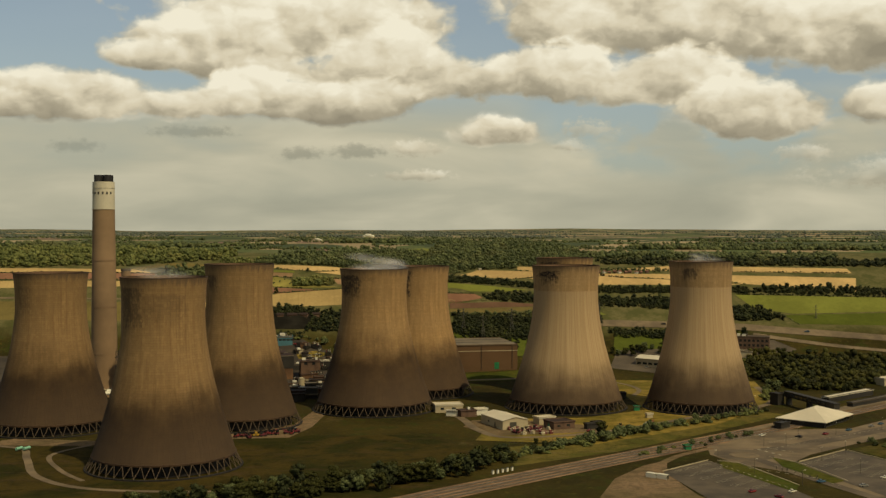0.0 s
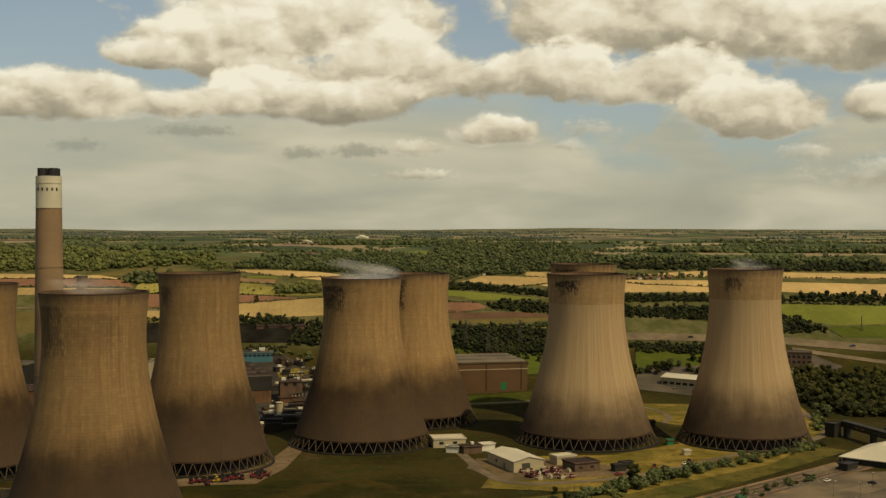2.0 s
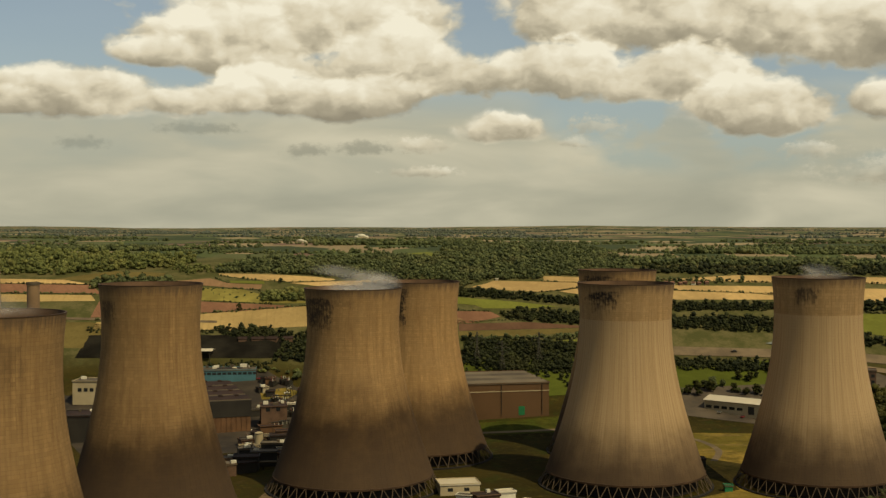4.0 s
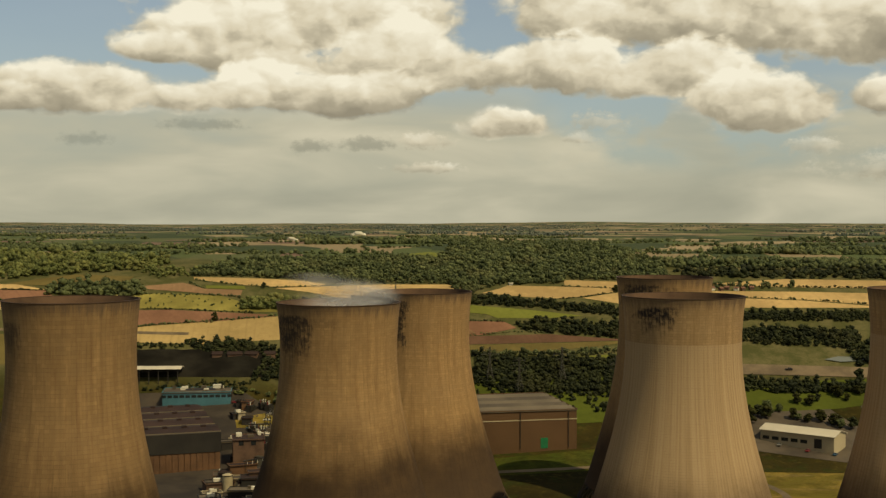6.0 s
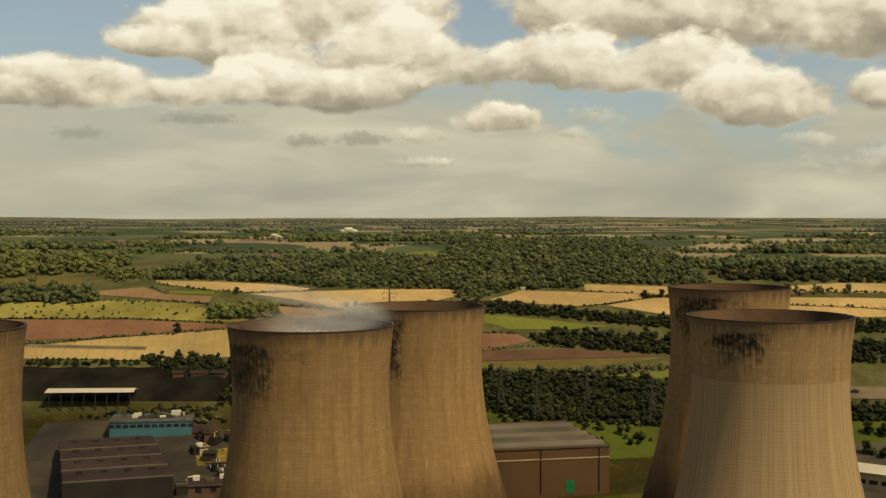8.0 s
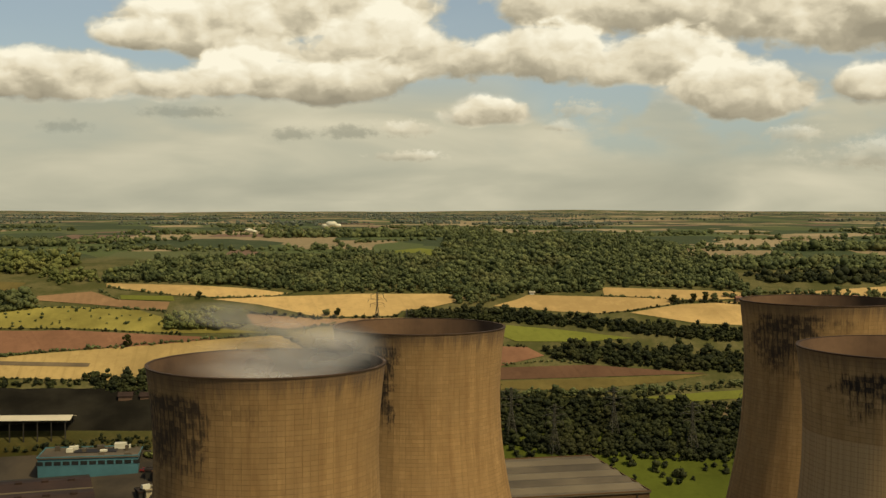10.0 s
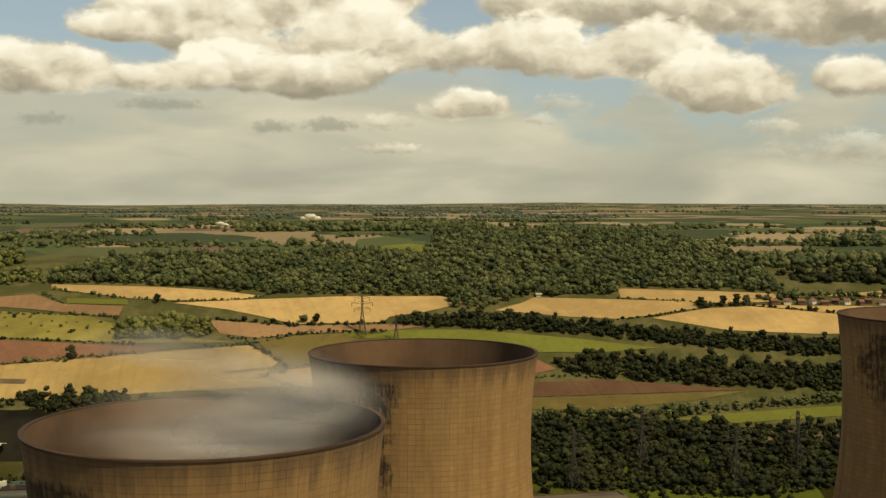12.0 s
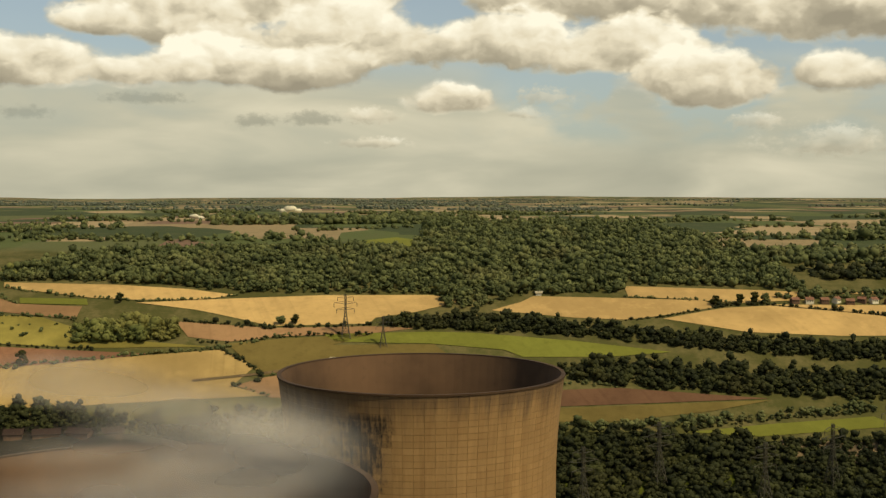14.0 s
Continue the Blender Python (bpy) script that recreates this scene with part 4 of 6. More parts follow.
# far woods and hedges on the plateau
g = np.random.default_rng(99)
pts = []
for i in range(620):
    y = 850 + 1700 * g.random() ** 2.0
    x = g.uniform(-0.55, 0.55) * y
    if inside(forest_poly, np.array([x]), np.array([y]))[0]:
        continue
    length, turn = g.uniform(20, 130) * (0.40 + y / 2000), g.normal(0, 0.16)
    k = int(length / 2.6)
    s = np.linspace(-0.5, 0.5, k) * length
    deep = g.choice([1, 1, 1, 2, 3])
    for r in range(deep):
        pts.append(np.stack([x + s * math.cos(turn) + g.normal(0, 1.5, k), y + s * math.sin(turn) + r * 6 + g.normal(0, 1.5, k)], 1))
far_pts = np.concatenate(pts)
far_pts = far_pts[~inside([(-40, 800), (-40, 870), (0, 870), (0, 800)], far_pts[:, 0], far_pts[:, 1])][:9500]
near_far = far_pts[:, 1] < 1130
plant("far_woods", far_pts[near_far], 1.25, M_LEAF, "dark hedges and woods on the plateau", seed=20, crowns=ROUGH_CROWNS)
plant("far_woods", far_pts[~near_far], 1.35, M_LEAF_FAR_HAZE, "far hedges and woods across the plateau", seed=33, crowns=ROUGH_CROWNS)


TREES = []


def tree_kind(seed, h, r, mat):
    t = thing("tree", (0, 0, 0), "leafy green tree with an uneven crown", "tree")
    g = np.random.default_rng(seed)
    b = Build()
    b.tube((0, 0, -0.2), (0.05, 0.02, h * 0.45), 0.05 * h * 0.45, 0.03 * h * 0.45, 7)
    for i in range(5):
        t0 = g.uniform(0, 6.28)
        b.tube((0.03, 0.01, h * g.uniform(0.25, 0.42)), (math.cos(t0) * r * 0.55, math.sin(t0) * r * 0.55, h * g.uniform(0.5, 0.75)), 0.018 * h * 0.5, 0.008 * h * 0.5, 5)
    part("trunk", b, M_BARK, t)
    V, Fc = crown_arrays(r, h * 0.86, 26, 1050, seed, 0.150 * r ** 0.5, 1)
    V[:, 2] += h * 0.12
    # tint rises up the crown: light from above put into the leaf colour
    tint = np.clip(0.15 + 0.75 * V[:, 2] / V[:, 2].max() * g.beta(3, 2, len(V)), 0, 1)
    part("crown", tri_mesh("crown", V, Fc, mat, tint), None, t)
    return t


def bush_kind(seed, h, r, mat):
    t = thing("bush", (0, 0, 0), "dense green bush on the embankment", "bush")
    b = Build()
    for i in range(4):
        b.tube((0, 0, -0.1), (math.cos(i * 1.7) * r * 0.4, math.sin(i * 1.7) * r * 0.4, h * 0.5), 0.05, 0.02, 5)
    part("stem", b, M_BARK, t)
    V, Fc = crown_arrays(r, h, 16, 560, seed, 0.155 * r ** 0.5, 1)
    g = np.random.default_rng(seed)
    tint = np.clip(0.2 + 0.6 * g.beta(2, 2, len(V)), 0, 1)
    part("crown", tri_mesh("crown", V, Fc, mat, tint), None, t)
    return t


TREE_KINDS = [tree_kind(1, 6.2, 2.7, M_LEAF_BANK), tree_kind(2, 5.0, 2.6, M_LEAF), tree_kind(3, 6.8, 2.8, M_LEAF_SHADED), tree_kind(4, 5.6, 3.0, M_LEAF_BANK)]
BUSH_KINDS = [bush_kind(11, 2.2, 1.9, M_LEAF), bush_kind(12, 2.8, 2.1, M_LEAF), bush_kind(13, 1.7, 1.8, M_LEAF_SHADED), bush_kind(14, 1.4, 2.2, M_LEAF_SUNLIT)]
for base, spot in zip(TREE_KINDS + BUSH_KINDS, ((60, 448), (-26, 362), (-20, 369), (-34, 358), (4, 386), (66, 453), (52, 442), (30, 420))):
    base.matrix_basis = pose(spot[0], spot[1], 0)


def set_trees(kinds, pts, seed, lo=0.75, hi=1.25):
    g = np.random.default_rng(seed)
    for x, y in pts:
        base = kinds[g.integers(len(kinds))]
        s = g.uniform(lo, hi)
        c = copy_thing(base, pose(x, y, ground_z(x, y), 0, 0, g.uniform(0, 360)))
        c.scale = (s, s, s * g.uniform(0.85, 1.15))


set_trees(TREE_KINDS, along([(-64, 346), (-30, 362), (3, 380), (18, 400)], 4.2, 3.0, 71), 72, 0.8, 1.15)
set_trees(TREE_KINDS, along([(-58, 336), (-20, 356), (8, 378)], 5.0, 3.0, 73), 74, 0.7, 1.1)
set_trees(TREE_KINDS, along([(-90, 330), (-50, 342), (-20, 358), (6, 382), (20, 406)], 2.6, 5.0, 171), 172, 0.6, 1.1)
set_trees(BUSH_KINDS, along([(14, 398), (40, 424), (74, 455), (104, 482), (136, 508)], 1.9, 4.6, 173), 174, 0.5, 1.15)
set_trees(BUSH_KINDS, along([(70, 410), (90, 428), (118, 452)], 3.2, 3.0, 175), 176, 0.4, 0.8)
set_trees(BUSH_KINDS, along([(160, 424), (186, 442), (215, 462)], 3.0, 4.0, 177), 178, 0.7, 1.3)
set_trees(BUSH_KINDS, along([(150, 545), (160, 580), (168, 600)], 3.0, 4.0, 179), 180, 0.7, 1.4)
set_trees(BUSH_KINDS, along([(10, 392), (32, 416), (69, 452), (100, 480), (138, 512)], 3.4, 2.5, 75), 76, 0.6, 1.25)
set_trees(BUSH_KINDS, along([(40, 424), (66, 447), (78, 459)], 2.6, 2.6, 77), 78, 0.9, 1.5)
set_trees(TREE_KINDS, [(34, 432), (124, 508), (-87, 763.5), (-43.6, 750.8), (-40.1, 750.9), (70, 760.4), (77, 761.2), (81, 761.4), (84, 761.6), (-103, 732.6)], 79, 0.42, 0.62)
set_trees(TREE_KINDS, along([(96, 662), (122, 664), (140, 655)], 3.6, 3.0, 80), 81, 0.6, 0.9)
set_trees(TREE_KINDS, along([(108, 668), (140, 680), (172, 690)], 4.6, 6.0, 181), 182, 0.5, 0.9)
set_trees(BUSH_KINDS, along([(152, 432), (168, 440), (156, 400), (160, 420)], 3.4, 3.0, 82), 83, 0.5, 1.1)

# ---------------------------------------------------------------- cooling towers
TOWER_H, THROAT_R, THROAT_Z, FLARE, LEG_H = 62.7, 13.45, 51.0, 32.6, 4.4


def shell_r(z):
    return THROAT_R * math.sqrt(1 + ((z - THROAT_Z) / FLARE) ** 2)


def shell_mesh(PANELS, COURSES):
    """Outer skin of cast panels, each proud of its joints, and the smooth inner face."""
    zs = np.linspace(LEG_H, TOWER_H, COURSES + 1)
    verts, faces, mi, uvs = [], [], [], []
    ring = []
    for z in zs:
        r = shell_r(z) - 0.025
        ring.append(len(verts))
        for i in range(PANELS):
            t = 2 * math.pi * i / PANELS
            verts.append((r * math.cos(t), r * math.sin(t), z))
    gap = 2.3 / PANELS
    for j in range(COURSES):
        z0, z1 = zs[j], zs[j + 1]
        for i in range(PANELS):
            k = (i + 1) % PANELS
            t0, t1 = 2 * math.pi * i / PANELS, 2 * math.pi * (i + 1) / PANELS
            rm = shell_r((z0 + z1) / 2)
            dt = gap * 0.6 / rm
            n0 = len(verts)
            for t, z in ((t0 + dt, z0 + gap), (t1 - dt, z0 + gap), (t1 - dt, z1 - gap), (t0 + dt, z1 - gap)):
                r = shell_r(z)
                verts.append((r * math.cos(t), r * math.sin(t), z))
            a, b, c, d = ring[j] + i, ring[j] + k, ring[j + 1] + k, ring[j + 1] + i
            quads = ((n0, n0 + 1, n0 + 2, n0 + 3), (a, b, n0 + 1, n0), (b, c, n0 + 2, n0 + 1), (c, d, n0 + 3, n0 + 2), (d, a, n0, n0 + 3))
            faces += quads
            mi += [0, 1, 1, 1, 1]
            uvs += [(i + 0.06, j + 0.06), (i + 0.94, j + 0.06), (i + 0.94, j + 0.94), (i + 0.06, j + 0.94)]
            uvs += [(i + 0.5, j + 0.5)] * 16
    # inner face and the two closing rings
    zi = np.linspace(LEG_H, TOWER_H, 25)
    base = len(verts)
    for z in zi:
        r = shell_r(z) - 0.32
        for i in range(PANELS):
            t = 2 * math.pi * i / PANELS
            verts.append((r * math.cos(t), r * math.sin(t), z))
    for j in range(24):
        for i in range(PANELS):
            k = (i + 1) % PANELS
            faces.append((base + j * PANELS + k, base + j * PANELS + i, base + (j + 1) * PANELS + i, base + (j + 1) * PANELS + k))
            mi.append(2)
            uvs += [(0.5, 0.5)] * 4
    for o, q, flip in ((ring[0], base, False), (ring[-1], base + 24 * PANELS, True)):
        for i in range(PANELS):
            k = (i + 1) % PANELS
            f = (o + i, q + i, q + k, o + k)
            faces.append(f[::-1] if flip else f)
            mi.append(2)
            uvs += [(0.5, 0.5)] * 4
    me = bpy.data.meshes.new("shell")
    me.from_pydata(verts, [], faces)
    layer = me.uv_layers.new(name="panels")
    layer.data.foreach_set("uv", np.array(uvs, np.float32).ravel())
    me.polygons.foreach_set("material_index", mi)
    me.update()
    return me


SHELL_FINE, SHELL_PLAIN = shell_mesh(88, 92), shell_mesh(84, 70)
rim_b = Build()
rt = shell_r(TOWER_H)
rim_b.lathe([(rt - 0.34, TOWER_H - 0.05), (rt + 0.02, TOWER_H - 0.15), (rt + 0.07, TOWER_H - 0.12), (rt + 0.07, TOWER_H + 0.06), (rt - 0.34, TOWER_H + 0.06)], 84, close=True)
RIM = rim_b.mesh("rim", [M_RIM])
low_b = Build()
rl = shell_r(LEG_H)
low_b.lathe([(rl - 0.7, LEG_H - 0.35), (rl + 0.12, LEG_H - 0.35), (rl + 0.12, LEG_H + 0.25), (rl - 0.7, LEG_H + 0.25)], 84, close=True)
LOW = low_b.mesh("lower_ring", [M_RIM])
pond_b = Build()
r0 = shell_r(0.0) + 0.4
pond_b.lathe([(r0 - 0.5, 0.45), (r0 + 0.45, 0.45), (r0 + 0.45, -0.3), (r0 - 0.5, -0.3)], 84, close=True)
POND = pond_b.mesh("pond_wall", [M_LEG_SHADE])
# dark core added behind the legs, where the tower's inside is shaded
core_b = Build()
core_b.lathe([(0.05, 0.2), (rl - 2.2, 0.2), (rl - 2.2, LEG_H + 1.5), (0.05, LEG_H + 1.5)], 60)
SHADE_CORE = core_b.mesh("shaded_core", [M_LEG_SHADE])
PAIRS = 46
strut_b = Build().tube((r0, 0, 0.5), (rl - 0.25, math.pi / PAIRS * rl, LEG_H), 0.125, 0.125, 6)
STRUT_A = strut_b.mesh("strut", [M_STRUT])
strut_b = Build().tube((r0, 0, 0.5), (rl - 0.25, -math.pi / PAIRS * rl, LEG_H), 0.125, 0.125, 6)
STRUT_B = strut_b.mesh("strut", [M_STRUT])


def cooling_tower(x, y, skin, seam, label, turn, fine_panels, wide, tall):
    t = thing("cooling_tower", (x, y, 0), label, "cooling tower", "cooling towers of the power station")
    t.scale = (wide, wide, tall)
    me = (SHELL_FINE if fine_panels else SHELL_PLAIN).copy()
    for m in (skin, seam, M_INNER):
        me.materials.append(m)
    part("shell", me, None, t, "tan concrete shell of cast panels, stained dark")
    part("rim", RIM, None, t, "dark weathered concrete rim")
    part("lower_ring", LOW, None, t)
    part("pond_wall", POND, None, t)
    part("shaded_core", SHADE_CORE, None, t, "dark core inside the legs, standing for the shade there")
    for i in range(PAIRS):
        for me in (STRUT_A, STRUT_B):
            s = part("strut", me, None, t)
            s.matrix_basis = pose(0, 0, 0, 0, 0, turn + 360.0 * i / PAIRS)
    return t


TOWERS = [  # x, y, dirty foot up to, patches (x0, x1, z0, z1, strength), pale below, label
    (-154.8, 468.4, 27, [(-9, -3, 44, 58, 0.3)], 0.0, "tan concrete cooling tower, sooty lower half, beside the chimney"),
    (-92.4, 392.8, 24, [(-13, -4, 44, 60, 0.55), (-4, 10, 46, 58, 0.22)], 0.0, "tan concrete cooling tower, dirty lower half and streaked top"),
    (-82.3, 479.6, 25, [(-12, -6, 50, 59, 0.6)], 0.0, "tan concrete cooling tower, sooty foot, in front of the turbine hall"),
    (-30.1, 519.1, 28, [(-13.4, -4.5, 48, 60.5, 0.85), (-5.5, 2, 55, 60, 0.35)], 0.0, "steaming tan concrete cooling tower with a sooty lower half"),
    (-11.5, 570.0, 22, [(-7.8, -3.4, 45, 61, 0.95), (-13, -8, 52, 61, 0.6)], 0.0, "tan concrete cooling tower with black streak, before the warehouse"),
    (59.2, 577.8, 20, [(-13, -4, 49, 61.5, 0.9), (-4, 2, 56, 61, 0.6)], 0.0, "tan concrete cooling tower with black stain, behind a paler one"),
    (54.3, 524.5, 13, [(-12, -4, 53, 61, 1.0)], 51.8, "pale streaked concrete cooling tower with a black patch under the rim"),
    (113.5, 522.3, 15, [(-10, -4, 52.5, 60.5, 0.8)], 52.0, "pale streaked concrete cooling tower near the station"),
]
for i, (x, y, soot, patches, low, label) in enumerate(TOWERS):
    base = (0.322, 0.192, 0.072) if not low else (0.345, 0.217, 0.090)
    # first three towers darker: cloud shade put into their base colour
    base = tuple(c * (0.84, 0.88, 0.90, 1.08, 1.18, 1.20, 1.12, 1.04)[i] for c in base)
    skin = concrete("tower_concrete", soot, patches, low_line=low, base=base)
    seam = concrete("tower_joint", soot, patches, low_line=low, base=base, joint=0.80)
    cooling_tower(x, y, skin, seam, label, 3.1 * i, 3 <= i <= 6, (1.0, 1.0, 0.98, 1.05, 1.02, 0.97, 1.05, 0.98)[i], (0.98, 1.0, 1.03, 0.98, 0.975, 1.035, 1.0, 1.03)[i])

# ---------------------------------------------------------------- steam
def steam_material(name, core, density, thin=0.0):
    """Thin vapour: wispy, fading out towards the edge of each sheet."""
    m, n = material(name)
    uv = n.node("ShaderNodeUVMap").outputs[0]
    geo = n.node("ShaderNodeNewGeometry").outputs["Position"]
    u, v, _ = n.xyz(uv)
    wisp = n.noise(geo, 0.085, 3.5, 0.5, 0.3)
    a = n.math("SUBTRACT", u, 0.5)
    b = n.math("SUBTRACT", v, 0.5)
    d = n.math("MULTIPLY", n.math("SQRT", n.math("ADD", n.math("MULTIPLY", a, a), n.math("MULTIPLY", b, b))), 2.0)
    d = n.math("ADD", d, n.math("MULTIPLY", n.math("SUBTRACT", wisp, 0.5), 0.9))
    fade = n.math("MULTIPLY", n.step(d, 1.0, core), n.math("ADD", thin, n.math("MULTIPLY", n.step(wisp, 0.25, 0.70), 1.0 - thin)))
    edge = n.math("SUBTRACT", 1.0, n.math("POWER", n.math("MULTIPLY", n.math("MAXIMUM", n.math("ABSOLUTE", a), n.math("ABSOLUTE", b)), 2.0), 6.0))
    df = n.node("ShaderNodeBsdfDiffuse")
    df.inputs[0].default_value = (0.84, 0.77, 0.64, 1)
    tl = n.node("ShaderNodeBsdfTranslucent")
    tl.inputs[0].default_value = (0.84, 0.77, 0.64, 1)
    both = n.node("ShaderNodeMixShader")
    both.inputs[0].default_value = 0.5
    n.link(df.outputs[0], both.inputs[1])
    n.link(tl.outputs[0], both.inputs[2])
    mx = n.node("ShaderNodeMixShader")
    n.link(n.math("MULTIPLY", n.math("MULTIPLY", fade, edge), density), mx.inputs[0])
    n.link(n.node("ShaderNodeBsdfTransparent").outputs[0], mx.inputs[1])
    n.link(both.outputs[0], mx.inputs[2])
    n.link(mx.outputs[0], n.node("ShaderNodeOutputMaterial").inputs[0])
    return m


M_STEAM = steam_material("steam", 0.12, 0.48, 0.25)


def steam(at, veils, label):
    """Rolling sheets of vapour: each (x, y, z, width, height, lean) a bowed veil."""
    t = thing("steam_plume", at, label, "steam")
    for k, (x, y, z, wd, hg, lean) in enumerate(veils):
        b, n_ = Build(), 14
        pts, uv = [], []
        for j in range(n_ + 1):
            for i in range(n_ + 1):
                u, v = i / n_, j / n_
                bow = 2.2 * noise.noise(Vector((u * 2 + k, v * 2, 0.5))) - 2.0 * (2 * u - 1) ** 2
                pts.append((x + (u - 0.5) * wd + lean * (v - 0.5) * hg, y + bow, z + (v - 0.5) * hg + 0.8 * noise.noise(Vector((u * 3, v * 2, k + 3.0)))))
                uv.append((u, v))
        faces = [(j * (n_ + 1) + i, j * (n_ + 1) + i + 1, (j + 1) * (n_ + 1) + i + 1, (j + 1) * (n_ + 1) + i) for j in range(n_) for i in range(n_)]
        b.add(pts, faces)
        me = b.mesh("veil", [M_STEAM], True)
        layer = me.uv_layers.new(name="veil")
        layer.data.foreach_set("uv", np.array([uv[i] for f in faces for i in f], np.float32).ravel())
        part("veil", me, None, t)


steam((-30.1, 519.1, 61.6), [(3, -9, -0.6, 22, 4.0, 0.0), (2, -6, -0.5, 26, 4.5, 0.0), (4, -3, -0.2, 24, 5.0, 0.0), (1, 0, -0.4, 29, 4.6, 0.0), (6, 2, 0.4, 20, 6.0, -0.1), (8, 4, 1.0, 17, 6.5, -0.3), (6, 6, 1.4, 20, 6.5, -0.5), (9, 8, 1.8, 14, 7.0, -0.6), (-1, 9, 0.6, 26, 5.5, -0.4), (3, 11, 2.6, 26, 6.0, -0.9), (-5, 13, 4.4, 24, 5.0, -1.2)], "thin white steam drifting off the cooling tower rim")
steam((-92.4, 392.8, 62.7), [(0, 0, 0.6, 25, 4.0, 0.0), (-5, 6, 2.0, 24, 4.5, -0.5)], "faint white steam over the cooling tower rim")
steam((113.5, 522.3, 64.6), [(2, 0, 0.8, 22, 4.0, 0.2), (1, 4, 2.2, 16, 4.5, -0.6)], "faint white steam over the cooling tower rim")


# ---------------------------------------------------------------- tall stack
def tall_stack():
    t = thing("chimney", (-160, 560, 0), "tall tan concrete chimney with a white top and black flues", "chimney")
    H = 101.0
    b = Build().lathe([(6.2, -0.5), (5.7, 45), (5.10, 88)], 40)
    part("shaft", b, M_STACK, t, smooth=True)
    b = Build().lathe([(5.13, 88), (5.05, H), (4.4, H), (4.4, H - 2)], 40)
    b.lathe([(0.05, H - 0.6), (4.45, H - 0.6)], 40)
    part("white_top", b, M_STACKTOP, t, "weathered white upper shaft", smooth=False)
    for x, y in ((-2.1, -1.5), (2.1, -1.5), (-2.1, 2.0), (2.1, 2.0)):
        b = Build().lathe([(1.9, H - 1), (1.9, H + 3.2), (1.65, H + 3.2), (1.65, H - 0.5)], 18, x, y)
        part("flue", b, M_FLUE, t, "black flue pipe")
    for z in (20, 42, 64, 88, H - 3):
        b = Build().lathe([(6.1 - z * 0.0118, z), (6.38 - z * 0.0118, z), (6.38 - z * 0.0118, z + 0.35), (6.1 - z * 0.0118, z + 0.35)], 40, close=True)
        part("hoop", b, M_STACK if z < 88 else M_STACKTOP, t)
    for i in range(6):
        k = radians(215 + 22 * i)
        part("vent_opening", Build().box(5.05 * math.cos(k), 5.05 * math.sin(k), H - 6, 0.25, 0.7, 1.2, k), M_FLUE, t)


tall_stack()
t = thing("small_chimney", (-171, 640), "short grey concrete chimney behind the works", "chimney")
part("shaft", Build().lathe([(2.9, -0.5), (2.5, 53.5), (2.1, 53.5), (2.1, 51)], 24), M_STACK, t, smooth=False)
part("cap", Build().lathe([(2.45, 52.6), (2.75, 52.6), (2.75, 53.7), (2.45, 53.7)], 24, close=True), M_ROOF_GREY, t)


# ---------------------------------------------------------------- buildings
def building(name, at, sx, sy, h, turn, wall, roof, label, category="building", pitch=0.0, windows=(), doors=(), over=0.25, sink=1.0, ribs=0, units=0):
    """A block with walls, roof, and windows and doors on its faces. at: the middle of its foot. windows: (face, along, up, wide, high)."""
    t = thing(name, at, label, category, turn=turn)
    part("wall", Build().box(0, 0, -sink, sx, sy, h + sink), wall, t)
    if pitch:
        part("roof", Build().gable(0, 0, h + 0.02, sx, sy, pitch, 0.0, over), roof, t)
        for s in (-1, 1):
            q = [(s * sx / 2, -sy / 2, h), (s * sx / 2, sy / 2, h), (s * sx / 2, 0, h + pitch * 0.97)]
            q2 = [(x - s * 0.2, y, z) for x, y, z in q]
            b = Build().add(q + q2, [(0, 1, 2) if s > 0 else (1, 0, 2), (4, 3, 5) if s > 0 else (3, 4, 5), (0, 3, 4, 1), (1, 4, 5, 2), (2, 5, 3, 0)])
            part("gable_end", b, wall, t)
    else:
        part("roof", Build().box(0, 0, h + 0.004, sx + 2 * over, sy + 2 * over, 0.3), roof, t)
        b = Build()
        for cx, cy, wx, wy in ((0, sy / 2 + over - 0.1, sx + 2 * over, 0.2), (0, -sy / 2 - over + 0.1, sx + 2 * over, 0.2), (sx / 2 + over - 0.1, 0, 0.2, sy + 2 * over - 0.4), (-sx / 2 - over + 0.1, 0, 0.2, sy + 2 * over - 0.4)):
            b.box(cx, cy, h + 0.304, wx, wy, 0.25)
        part("parapet", b, wall, t)
        g = np.random.default_rng(int(abs(at[0] * 7 + at[1])))
        for i in range(units):
            part("roof_unit", Build().box(g.uniform(-0.4, 0.4) * sx, g.uniform(-0.4, 0.4) * sy, h + 0.304, g.uniform(0.8, 2.2), g.uniform(0.8, 1.8), g.uniform(0.5, 1.3)), M_ROOF_GREY if i % 2 else M_WHITE, t)
    for kind, items, mat in (("window", windows, M_GLASS), ("door", doors, None)):
        for item in items:
            face, a, up, wd, hg = item[:5]
            m = mat or item[5]
            if face in "ns":
                y = sy / 2 * (1 if face == "n" else -1)
                b = Build().box(a, y, up, wd, 0.14, hg)
            else:
                x = sx / 2 * (1 if face == "e" else -1)
                b = Build().box(x, a, up, 0.14, wd, hg)
            part(kind, b, m, t)
    for i in range(ribs):
        part("rib", Build().box(-sx / 2 + sx * (i + 0.5) / ribs, -sy / 2 - 0.1, 0, 0.18, 0.2, h * 0.98), wall, t)
    return t


